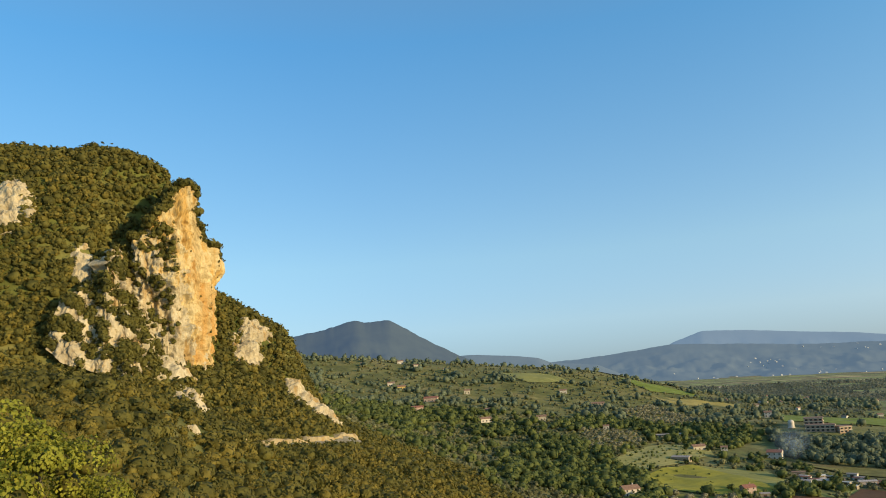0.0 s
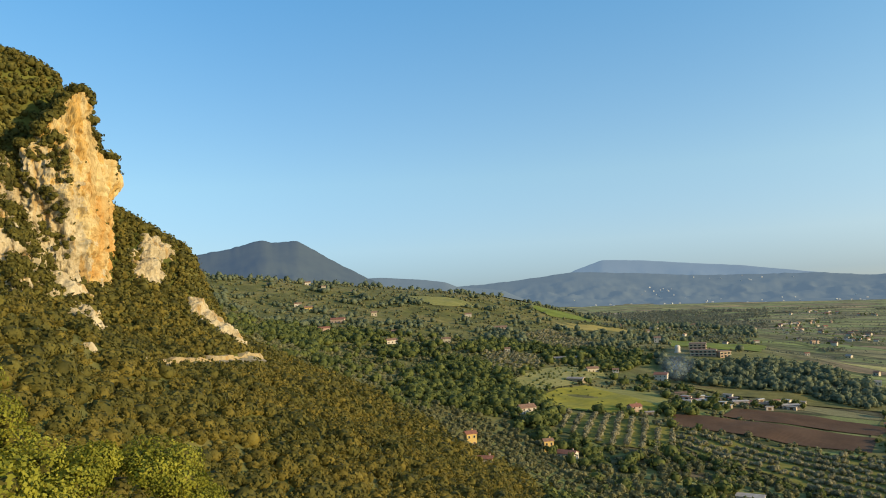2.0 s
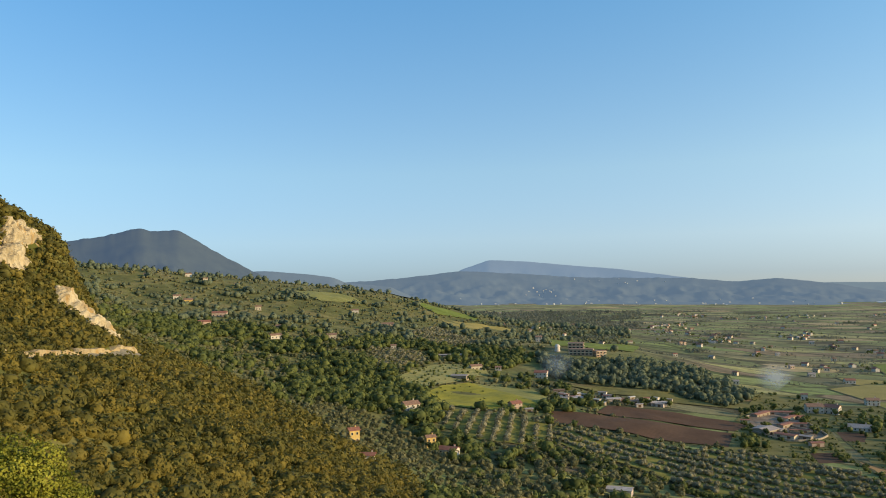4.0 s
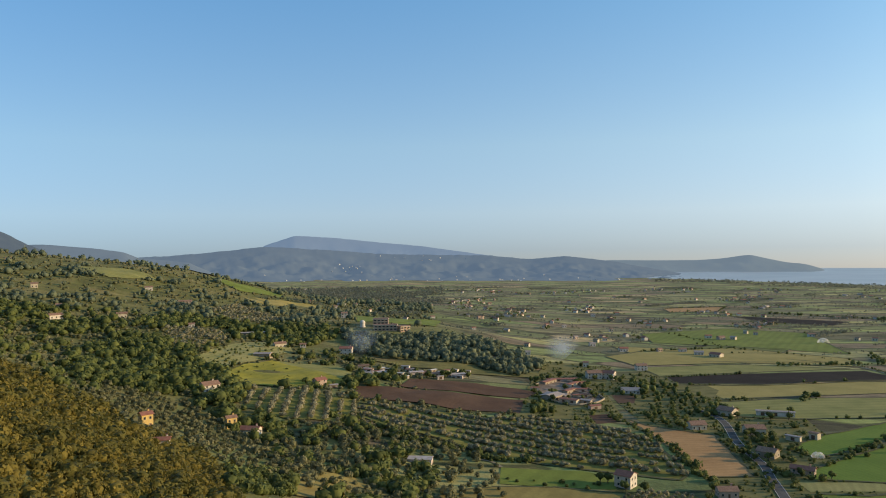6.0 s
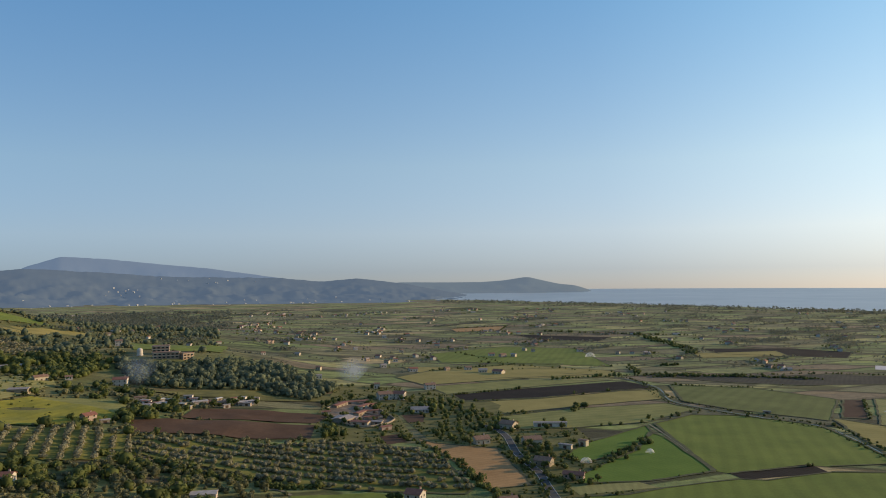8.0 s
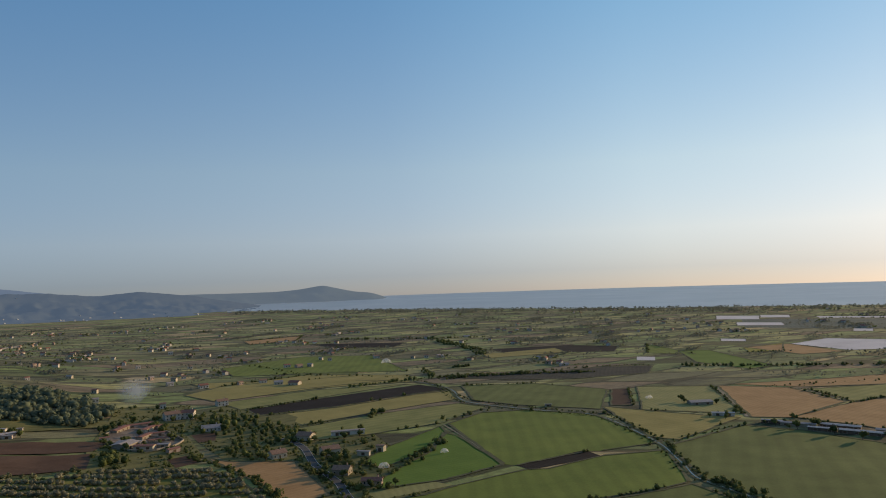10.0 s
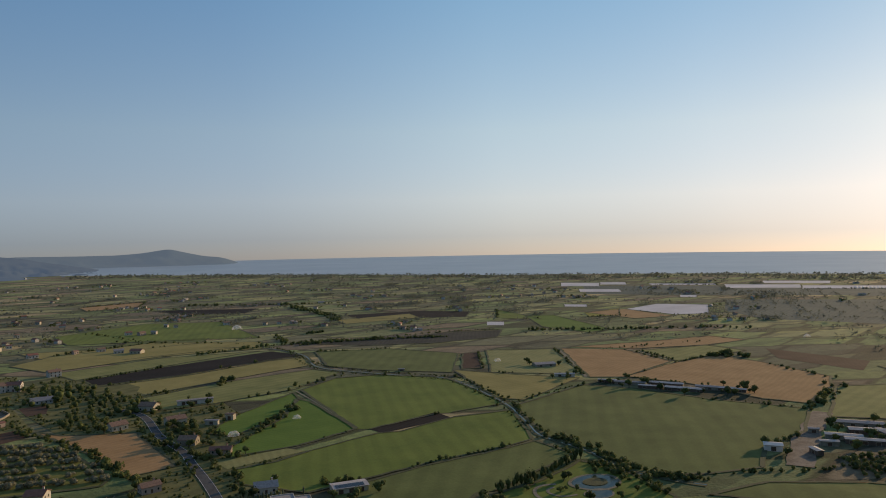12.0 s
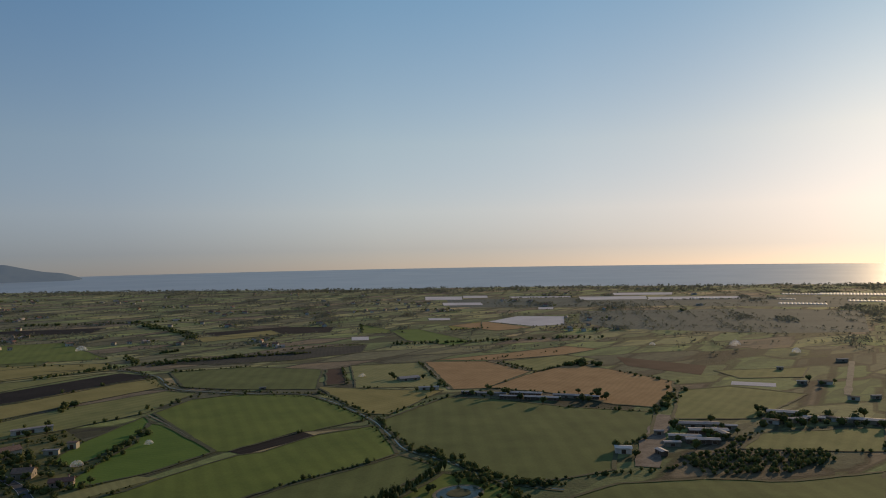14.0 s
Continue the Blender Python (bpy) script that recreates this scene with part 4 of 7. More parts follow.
def smoke(x, y, width, height, material):
    """A thin drifting plume: two loose wavy sheets of smoke."""
    z = float(land(x, y))
    bm = bmesh.new()
    for k in range(2):
        cols, rows = 26, 18
        grid = []
        for j in range(rows):
            v = j / (rows - 1)
            line = []
            for i in range(cols):
                u = i / (cols - 1) - 0.5
                spread = width * (0.35 + 0.65 * v) * u + width * 0.25 * v
                line.append(bm.verts.new((x + spread, y + 6 * k + 1.2 * math.sin(4 * u + 3 * v + k), z + 1 + height * v * (1 - 0.3 * u * u) + 1.5 * math.sin(7 * u + k))))
            grid.append(line)
        for j in range(rows - 1):
            for i in range(cols - 1):
                f = bm.faces.new((grid[j][i], grid[j][i + 1], grid[j + 1][i + 1], grid[j + 1][i]))
                f.smooth = True
    me = bpy.data.meshes.new("smoke")
    bm.to_mesh(me)
    bm.free()
    me.materials.append(material)
    tagged(new("smoke", me), "thin pale smoke rising from a field fire", "smoke", kind="stuff")


def spray(x, y, width):
    """A field sprinkler's jet: a low fan of fine water over its stand."""
    ob = thing("sprinkler", pose(x, y, 0.2), "white jet of a field sprinkler over green crops", "sprinkler", "field sprinklers")
    part("stand", box_mesh(-0.12, -0.12, 0, 0.12, 0.12, 1.8), M_METAL, ob)
    bm = bmesh.new()
    cols, h = 20, width * 0.42
    rows = []
    for q in np.linspace(0.05, 1.0, 7):
        rows.append([bm.verts.new((width * 0.5 * math.sin(q * 1.571) * math.cos(a), width * 0.4 * math.sin(q * 1.571) * math.sin(a), 0.6 + h * math.cos(q * 1.571) * (0.9 + 0.1 * math.sin(3 * a)))) for a in np.arange(cols) * 6.2832 / cols])
    for r0, r1 in zip(rows, rows[1:]):
        for k in range(cols):
            bm.faces.new((r0[k], r1[k], r1[(k + 1) % cols], r0[(k + 1) % cols])).smooth = True
    part("water_jet", bm, M_SPRAY, ob, "dome of fine white water drops")


def pond(x, y, size, island):
    """A round park pond with a pale paved rim and, in the large one, a green island."""
    bands = [("pond_rim", 9.5, 11.0, 0.42, M_TRACK, "pale paved rim round the park pond"), ("pond", 0.0, 9.5, 0.4, M_POND, "round park pond with murky green water")]
    if island:
        bands.append(("pond_island", 0.0, 5.2, 0.6, M_BANK, "grassy island in the park pond"))
    for name, r0, r1, z, mat, label in bands:
        a = np.linspace(0, 2 * math.pi, 41)[:-1]
        v = [(x + size * r * math.cos(q) * 1.2 * (1 + 0.05 * math.sin(3 * q)), y + size * r * math.sin(q), float(land(x, y)) + z) for r in (max(r0, 0.01), r1) for q in a]
        tagged(mesh_of(name, v, grid_faces(2, 40, True)[:, ::-1], mat), label, "pond", kind="structure")


# ---- the cliff and other rock
def polar(turn, dist):
    return dist * math.sin(radians(turn)), dist * math.cos(radians(turn))


def rock_sheet(name, path, nu, nv, rough, lean, bulge, seed, material, label, nose=0.0):
    """A weathered rock face along a plan line. path: (x, y, foot z, top z); lean: metres back for each metre up."""
    p = np.array(path, float)
    s0 = np.concatenate([[0], np.cumsum(np.hypot(*np.diff(p[:, :2], axis=0).T))])
    s = np.linspace(0, s0[-1], nu)
    x, y, zb, zt = (np.interp(s, s0, p[:, k]) for k in range(4))
    k = 5
    xs, ys = (np.convolve(np.pad(c, k, mode="edge"), np.ones(2 * k + 1) / (2 * k + 1), "valid") for c in (x, y))
    dx, dy = np.gradient(xs), np.gradient(ys)
    ln = np.hypot(dx, dy)
    nx, ny = dy / ln, -dx / ln
    verts = []
    for j in range(nv):
        v = j / (nv - 1)
        for i in range(nu):
            z = zb[i] + (zt[i] - zb[i]) * min(v * 1.06, 1)
            q = Vector((s[i] / 11, z / 17, seed * 3.7))
            big = noise.fractal(q, 0.9, 2.1, 4)
            fine = noise.ridged_multi_fractal(Vector((s[i] / 5, z / 7, seed)), 0.8, 2.2, 5, 1.0, 2.0)
            ledge = math.sin(z / 2.6 + 2.5 * big) * 0.35 + math.sin(z / 0.95 + 3 * big) * 0.12
            rib = noise.fractal(Vector((s[i] / 4.5, z / 40, seed * 1.3)), 0.8, 2.0, 3)
            lump = noise.fractal(Vector((s[i] / 5.5, z / 5.0, seed * 5.1)), 0.9, 2.2, 5)
            out = rough * (1.9 * big + 0.3 * (fine - 1.2) + 0.3 * ledge + 0.6 * rib + 0.6 * lump) - lean * (z - zb[i]) + bulge * math.sin(min(v, 1) * 2.2) ** 3 * (i / nu)
            cell = noise.voronoi(Vector((s[i] / 7.5 + 0.5 * big, z / 10, seed * 2.3)), distance_metric="MANHATTAN")[0]
            out += rough * (0.55 * min(cell[1] - cell[0], 0.45) - 0.35)
            along = i / (nu - 1)
            out += nose * max(0.0, min(1.0, (along - 0.62) / 0.16)) * (math.exp(-((v - 0.84) / 0.08) ** 2) - 0.55 * math.exp(-((v - 0.55) / 0.16) ** 2))
            edge = max(v - 0.94, 0) / 0.06
            side = max(0.03 - i / nu, i / nu - 0.985, 0) / 0.03
            out -= 9 * edge + 5 * side
            zz = z + rough * 0.6 * noise.fractal(q * 2.1, 1, 2, 3)
            verts.append((xs[i] + nx[i] * out, ys[i] + ny[i] * out, zz))
    ob = mesh_of(name, verts, grid_faces(nv, nu), material)
    return tagged(ob, label, "rock", kind="structure")


crag_spots = []


def crag(x, y, wide, tall, proud, seed, material, label):
    """Broken rock breaking out of a slope: wide along the slope, tall down it, in metres."""
    crag_spots.append((x, y, 0.36 * min(wide, tall)))
    e = 4.0
    g = Vector((float(land(x + e, y) - land(x - e, y)), float(land(x, y + e) - land(x, y - e)))) / (2 * e)
    steep = math.sqrt(1 + g.length_squared)
    down = -g.normalized()
    side = Vector((-down.y, down.x))
    nrm = Vector((-g.x, -g.y, 1)) / steep
    nu, nv = 54, 54
    verts = []
    for j in range(nv):
        b = 2 * j / (nv - 1) - 1
        for i in range(nu):
            a = 2 * i / (nu - 1) - 1
            px = x + side.x * a * wide * 0.62 + down.x * b * tall * 0.62 / steep
            py = y + side.y * a * wide * 0.62 + down.y * b * tall * 0.62 / steep
            base = Vector((px, py, float(land(px, py))))
            q = base / 6.5 + Vector((seed, 0, 0))
            block = noise.voronoi(q, distance_metric="CHEBYCHEV")[0]
            chunk = block[1] - block[0]
            wav = noise.fractal(base / 9 + Vector((0, seed, 0)), 0.9, 2.1, 4)
            fine = noise.ridged_multi_fractal(base / 3.2, 0.8, 2.2, 4, 1.0, 2.0) - 1.1
            edge = a * a + b * b + 0.5 * noise.fractal(base / 7 + Vector((0, 0, seed)), 0.9, 2.0, 3)
            out = proud * (1.15 - 1.5 * edge + 0.9 * min(chunk, 0.5) + 1.1 * wav + 0.28 * fine)
            verts.append(base + nrm * max(out, -2.0) + Vector((0, 0, 0.3 * min(out, 2))))
    tagged(mesh_of("rock_outcrop", verts, grid_faces(nv, nu), material), label, "rock", kind="structure")


def el_z(d, el):
    return EYE_Z + d * math.tan(radians(el))


face = [(-67.0, 366, 5.0, 9.4), (-65.6, 354, 4.0, 10.3), (-64.4, 349, 3.4, 11.4), (-63.3, 348, 2.2, 12.8), (-62.2, 350, 1.2, 14.2), (-61.2, 354, 0.9, 15.0), (-60.6, 357, 0.8, 14.4), (-60.25, 361, 0.8, 11.6), (-59.8, 367, 0.6, 10.9), (-59.4, 376, 0.6, 10.2), (-59.3, 392, 0.8, 9.4), (-59.5, 410, 1.2, 8.8)]
cliff = rock_sheet("cliff", [(*polar(a, d), el_z(d, lo), el_z(d, hi)) for a, d, lo, hi in face], 190, 210, 2.2, 0.03, 2.5, 1, M_CLIFF, "tall golden ochre limestone cliff face in evening sun", 3.8)
flankrock = [(-70.8, 326, 3.6, 6.2), (-69.4, 322, 2.0, 7.7), (-67.2, 318, 1.3, 9.0), (-65.2, 318, 0.8, 10.8), (-63.8, 322, -0.2, 10.0), (-62.9, 330, -0.6, 7.4), (-62.2, 338, -1.0, 4.6), (-61.5, 344, -2.6, 2.0), (-60.9, 346, -3.2, 0.0)]
buttress = rock_sheet("rock_buttress", [(*polar(a, d), el_z(d, lo), el_z(d, hi)) for a, d, lo, hi in flankrock], 170, 120, 2.3, 0.42, 0.0, 2, M_ROCK, "broken grey-white limestone buttress with scrub on its ledges")


# the left and lower part of the face is paler, weathered limestone
cliff.data.materials.append(M_ROCK)
cliff.data.materials.append(M_OCHRE)
for p in cliff.data.polygons:
    c = p.center
    i, j = p.index % 189 / 189, p.index // 189 / 209
    if i < 0.5 - 0.34 * j + 0.16 * noise.fractal(Vector(c) / 9, 0.9, 2.0, 4):
        p.material_index = 1
    elif i > 0.5 - 0.1 * j + 0.2 * noise.fractal(Vector(c) / 14, 0.9, 2.0, 3) and j < 0.62 + 0.25 * noise.fractal(Vector(c) / 11, 0.9, 2.0, 3):
        p.material_index = 2


def ledge_bushes(sheet, share, size, seed, cover, reach=1.0):
    """Scrub rooted in the ledges of a rock face."""
    r = np.random.default_rng(seed)
    co = np.empty(len(sheet.data.vertices) * 3, np.float32)
    sheet.data.vertices.foreach_get("co", co)
    co = co.reshape(-1, 3)
    k = (wobble(co[:, 0] * 1.0 + co[:, 2] * 0.6, co[:, 1] + co[:, 2] * 0.9, 15, seed) > cover) & (r.random(len(co)) < share) & (np.arange(len(co)) % 190 <= reach * 190)
    q = co[k]
    me = plants("ledge_scrub", q[:, 0], q[:, 1], size * r.uniform(0.5, 1.3, len(q)), 26, M_SCRUB_DARK, seed, 0.9, 0.0, 0.27, q[:, 2] - 0.6)
    tagged(new("ledge_scrub", me), "dark green bushes rooted in the rock ledges", "scrub", kind="stuff")


rock_lines = [[polar(a, d) for a, d, lo, hi in face], [polar(a, d) for a, d, lo, hi in flankrock]]
rim = np.array([v.co[:] for v in cliff.data.vertices[-190 * 16:-190 * 13]])
rim = rim[np.random.default_rng(6).random(len(rim)) < 0.3]
tagged(new("rim_scrub", plants("rim_scrub", rim[:, 0], rim[:, 1], np.random.default_rng(16).uniform(2.6, 6.6, len(rim)), 40, M_SCRUB_DARK, 6, 0.9, 0.0, 0.27, rim[:, 2] - 0.5)), "dark green bushes along the cliff's rim", "scrub", kind="stuff")
ledge_bushes(buttress, 0.09, 4.2, 3, -0.12)
ledge_bushes(cliff, 0.008, 2.8, 4, 0.28)
ledge_bushes(cliff, 0.055, 4.2, 12, -0.15, 0.36)
# the scrub of the hilltop hangs over the face's upper edge
cap = np.array([v.co[:] for k, v in enumerate(cliff.data.vertices) if k // 190 / 209 > 0.97 - 0.3 * max(0.0, 0.52 - k % 190 / 190)])
cap = cap[np.random.default_rng(17).random(len(cap)) < 0.085]
tagged(new("rim_scrub", plants("rim_scrub", cap[:, 0], cap[:, 1], np.random.default_rng(18).uniform(2.4, 5.6, len(cap)), 44, M_SCRUB_DARK, 19, 0.9, 0.0, 0.24, cap[:, 2] - 0.4)), "dark green bushes hanging over the cliff's upper edge", "scrub", kind="stuff")

# ---- fields of the plain and the lower slope: corners in metres
field(M_LUSH, [(218, 608), (264, 641), (303, 632), (348, 585), (342, 525), (330, 467), (283, 464), (273, 468), (212, 456), (205, 463)], "broad green meadow beside the river")
field(M_BLACK, [(211, 457), (215, 442), (274, 451), (273, 472)], "small freshly ploughed dark field")
field(M_LUSH, [(110, 419), (136, 421), (158, 431), (211, 443), (226, 439), (277, 452), (323, 446), (296, 392), (286, 374), (267, 370), (206, 368), (161, 363), (131, 360), (106, 392)], "green meadow in long mown strips")
field(M_MEADOW, [(159, 358), (204, 365), (265, 367), (286, 369), (287, 335), (213, 309), (203, 311), (184, 298), (150, 318), (128, 336), (136, 346)], "mown grey-green meadow below the strips")
field(M_LUSH, [(212, 305), (236, 306), (282, 322), (289, 300), (286, 276), (281, 252), (262, 246), (222, 262), (200, 290)], "park lawn round the ponds")
field(M_BRIGHT, [(203, 577), (209, 558), (204, 462), (158, 446), (117, 445), (111, 455), (151, 500), (176, 524)], "watered bright green crop field")
field(M_BRIGHT, [(117, 508), (126, 524), (147, 549), (209, 602), (204, 573), (175, 532), (150, 509), (129, 491)], "watered bright green crop field with trees along it")
field(M_STRAWGREEN, [(104, 440), (149, 444), (157, 432), (107, 423)], "yellow-green strip of grass")
field(M_STRAW, [(16, 579), (33, 559), (76, 539), (85, 445), (57, 440), (50, 466), (41, 507)], "mown straw-coloured field beside the road")
field(M_BLACK, [(63, 773), (138, 803), (266, 839), (287, 790), (245, 782), (152, 747), (68, 737)], "long ploughed dark field")
field(M_YGREEN, [(67, 729), (150, 741), (243, 775), (284, 779), (271, 723), (172, 693), (89, 663), (61, 686)], "yellow-green hay field")
field(M_GRASS, [(88, 652), (170, 684), (264, 699), (280, 667), (213, 614), (145, 600), (90, 601)], "green grazing field")
field(M_YGREEN, [(49, 963), (167, 1011), (283, 926), (266, 869), (152, 882), (36, 843), (4, 905)], "yellow-green hay field")
field(M_GRASS, [(39, 831), (150, 868), (257, 852), (140, 811), (57, 779)], "green grazing field")
field(M_LUSH, [(192, 1248), (298, 1197), (292, 967), (169, 1024), (69, 1053), (59, 1160)], "green meadow among farmhouses")
field(M_MEADOW, [(109, 976), (138, 1030), (235, 1007), (215, 967), (158, 960)], "grey-green fallow field")
field(M_LUSH, [(-371, 1072), (-246, 1135), (-208, 929), (-295, 872)], "narrow green meadow behind the wooded knoll")
field(M_PLOUGH, [(-166, 635), (-127, 655), (-73, 664), (-54, 658), (-64, 625), (-105, 615), (-166, 598)], "ploughed reddish-brown field")
field(M_PLOUGH, [(-197, 575), (-172, 589), (-156, 596), (-104, 608), (-63, 616), (-62, 568), (-112, 556), (-152, 550), (-182, 534)], "ploughed reddish-brown field above the olive grove")
field(M_YELLOW, [(-301, 551), (-302, 589), (-289, 618), (-247, 609), (-207, 584), (-207, 561), (-239, 537), (-269, 525)], "yellow flowering meadow on the slope")
field(M_GRASS, [(-287, 620), (-236, 641), (-213, 617), (-209, 580), (-271, 599)], "green terrace above the yellow meadow")
field(M_LUSH, [(-58, 427), (-11, 436), (5, 429), (7, 407), (-55, 398)], "green grass plot below the grove")
field(M_DRY, [(-84, 368), (-59, 392), (-26, 402), (4, 402), (9, 394), (5, 372), (-72, 346)], "mown golden-brown plot below the grove")
field(M_DRY, [(-146, 323), (-141, 351), (-122, 363), (-101, 345), (-112, 300), (-121, 279)], "dry sloping pasture among the trees")
field(M_YARD, [(-60, 690), (-46, 722), (-28, 722), (-10, 688), (2, 648), (-4, 628), (-26, 612), (-50, 632)], "trodden court of the walled farm")
field(M_PLOUGH, [(8, 670), (60, 678), (57, 643), (13, 637)], "bare brown plot by the farm")
field(M_PLOUGH, [(-10, 584), (7, 594), (14, 569), (-4, 556)], "bare brown plot by the farm")
field(M_ROUGH, [(-221, 684), (-192, 713), (-127, 746), (-59, 753), (-68, 721), (-120, 702), (-171, 695)], "rough grass clearing below the wood")
field(M_STRAW, [(543, 654), (594, 604), (576, 520), (479, 488), (454, 507)], "mown straw-coloured field")
field(M_STRAW, [(482, 490), (573, 513), (641, 520), (642, 465), (625, 385), (569, 348), (516, 331), (502, 364), (502, 440)], "large mown straw-coloured field")
field(M_STRAW, [(560, 655), (660, 632), (753, 620), (760, 571), (694, 571), (608, 601)], "narrow mown straw-coloured field")
field(M_GRASS, [(601, 590), (691, 569), (692, 520), (583, 518)], "green field between the straw fields")
field(M_PLASTIC, [(912, 924), (1021, 955), (1075, 884), (960, 789), (908, 811)], "field covered with pale plastic sheeting")
field(M_STRAW, [(825, 927), (911, 926), (892, 803), (823, 812)], "straw-coloured field beside the plastic sheets")
field(M_PLOUGH, [(435, 691), (453, 688), (403, 603), (383, 611)], "small ploughed brown field")
field(M_MEADOW, [(333, 455), (426, 484), (451, 447), (468, 387), (501, 323), (439, 288), (387, 279), (355, 258), (322, 267), (292, 290), (300, 336), (299, 378)], "large dull green pasture")
field(M_PLOUGH, [(719, 516), (728, 407), (674, 383), (673, 469)], "brown fallow field")
field(M_GRASS, [(706, 388), (786, 326), (727, 307), (682, 347)], "green field behind the greenhouse")
field(M_GRASS, [(588, 357), (638, 335), (649, 270), (533, 258), (490, 302)], "green field beside the farm")
field(M_GRASS, [(497, 237), (569, 184), (503, 163), (476, 192), (448, 228)], "green field before the farmyard")
field(M_MEADOW, [(296, 245), (336, 242), (377, 212), (405, 178), (460, 149), (401, 131)], "green pasture beside the lane")
field(M_LUSH, [(741, 1061), (728, 979), (711, 898), (665, 953)], "light green far field")
field(M_BRIGHT, [(719, 951), (759, 928), (708, 743), (660, 736), (654, 826)], "light green far field")
field(M_YGREEN, [(374, 612), (414, 549), (445, 509), (350, 466), (337, 485)], "yellow-green field by the river")
field(M_MEADOW, [(307, 805), (385, 775), (432, 695), (366, 600), (307, 664), (282, 706)], "dull green field beyond the river")
field(M_STRAWGREEN, [(469, 695), (536, 656), (459, 521), (396, 578)], "grey-green stubble field")
field(M_YGREEN, [(453, 1095), (591, 1106), (575, 1039), (446, 1040)], "pale yellow far field")
field(M_STRAW, [(131, 1650), (266, 1705), (236, 1597), (136, 1559)], "pale straw far field")
field(M_YGREEN, [(13, 1006), (79, 995), (160, 941), (246, 897), (56, 879)], "yellow-green far field")
field(M_BLACK, [(241, 1475), (413, 1379), (371, 1311), (275, 1356)], "dark far field")
field(M_BLACK, [(494, 1157), (628, 1137), (691, 1068), (638, 1002), (491, 1084)], "dark far field")
field(M_DUSK, [(330, 860), (417, 858), (531, 852), (586, 828), (541, 775), (446, 781), (377, 815)], "dusky fallow field across the plain")
field(M_YELLOW, [(819, 923), (914, 940), (832, 856), (786, 875)], "yellow far field")

field(M_GRASS, [(-760, 930), (-690, 1010), (-640, 985), (-672, 915)], "small green terrace high on the slope")
field(M_LUSH, [(-640, 1120), (-560, 1190), (-500, 1160), (-560, 1080)], "green meadow high on the slope")
field(M_GRASS, [(-790, 1150), (-690, 1260), (-560, 1330), (-520, 1280), (-640, 1210), (-720, 1120)], "long green meadow on the brow of the slope")
field(M_YGREEN, [(-541, 1053), (-450, 1140), (-430, 1100), (-501, 1012)], "pale green clearing on the slope")

for land_strip in ([(960, 690), (1060, 480), (1150, 392), (1500, 520), (1420, 700), (1180, 930), (1010, 800)], [(1085, 1215), (1165, 1100), (1400, 860), (1560, 560), (1900, 640), (1560, 1080), (1240, 1400)]):
    field(M_ORCHARD, land_strip, "dusky orchard land behind the greenhouses", True)
ROUGH = [[(2, 690), (10, 760), (60, 830), (120, 700), (150, 610), (150, 420), (100, 330), (60, 340), (57, 430), (30, 560)], [(-66, 556), (-68, 640), (-60, 830), (10, 830), (2, 690), (16, 580), (-10, 550)]]
for ground_strip in ROUGH:
    field(M_ROUGH, ground_strip, "rough grass between gardens and farm plots", True)

# ---- lines across the plain
river([(270, 867), (283, 824), (289, 782), (271, 722), (274, 690), (299, 648), (325, 610), (350, 583), (344, 528), (333, 472), (327, 451), (317, 428), (306, 401), (296, 381), (296, 364), (299, 336), (293, 309), (291, 293), (295, 276), (307, 255)], 2.2)
road([(74, 621), (84, 605), (89, 580), (88, 549), (87, 523), (90, 496), (94, 467), (92, 449), (92, 421), (91, 391), (88, 354), (84, 325)], 6.0, M_ASPHALT, 'two-lane asphalt road past the farmhouses')
road([(213, 606), (212, 566), (208, 509), (204, 461)], 1.3, M_TRACK, 'pale farm track between green fields')
road([(-58, 428), (-64, 437), (-74, 438)], 2.5, M_TRACK, 'pale farm track')
road([(532, 642), (488, 567), (453, 508)], 5.0, M_TRACK, 'pale farm track beside the straw field')
road([(667, 245), (750, 273), (858, 310)], 6.0, M_TRACK, 'straight dusty country lane')
road([(498, 312), (456, 293), (402, 265), (373, 247)], 14.0, M_YARD, 'trodden earth farmyard lane')
road([(-338, 569), (-337, 598), (-325, 632), (-318, 680)], 4.0, M_TRACK, 'earth track to the stone barns')

# ---- rock: outcrops and the road cut on the flank
crag(-335, 220, 17, 20, 2.6, 21, M_ROCK, "grey limestone step on the crest of the spur")
crag(-326, 210, 15, 24, 2.4, 1, M_ROCK, "pale limestone outcrop on the spur")
crag(-306, 226, 16, 18, 2.2, 2, M_ROCK, "pale limestone outcrop above the road")
crag(-296, 229, 20, 23, 2.4, 3, M_ROCK, "pale limestone outcrop above the road")
crag(-289, 232, 6, 13, 1.0, 7, M_ROCK, "pale limestone outcrop above the road")
crag(-286, 156, 8, 12, 1.8, 4, M_ROCK, "small pale limestone outcrop in the scrub")
crag(-276, 154, 7, 13, 1.8, 5, M_ROCK, "small pale limestone outcrop in the scrub")
crag(-183, 101, 2, 4, 0.9, 6, M_ROCK, "small pale limestone outcrop in the scrub")
crag(-305, 160, 14, 20, 1.5, 10, M_ROCK, "pale limestone rib below the cliff")
crag(-280, 153, 9, 16, 1.3, 11, M_ROCK, "pale limestone rib below the cliff")
crag(-349, 108, 17, 29, 2.0, 8, M_ROCK, "broken pale limestone face on the hill")
crag(-324, 130, 11, 20, 1.6, 9, M_ROCK, "broken pale limestone face on the hill")
cut_line = [(-205, 131), (-222, 147), (-232, 156), (-243, 177), (-255, 199), (-268, 220), (-279, 236), (-286, 246)]

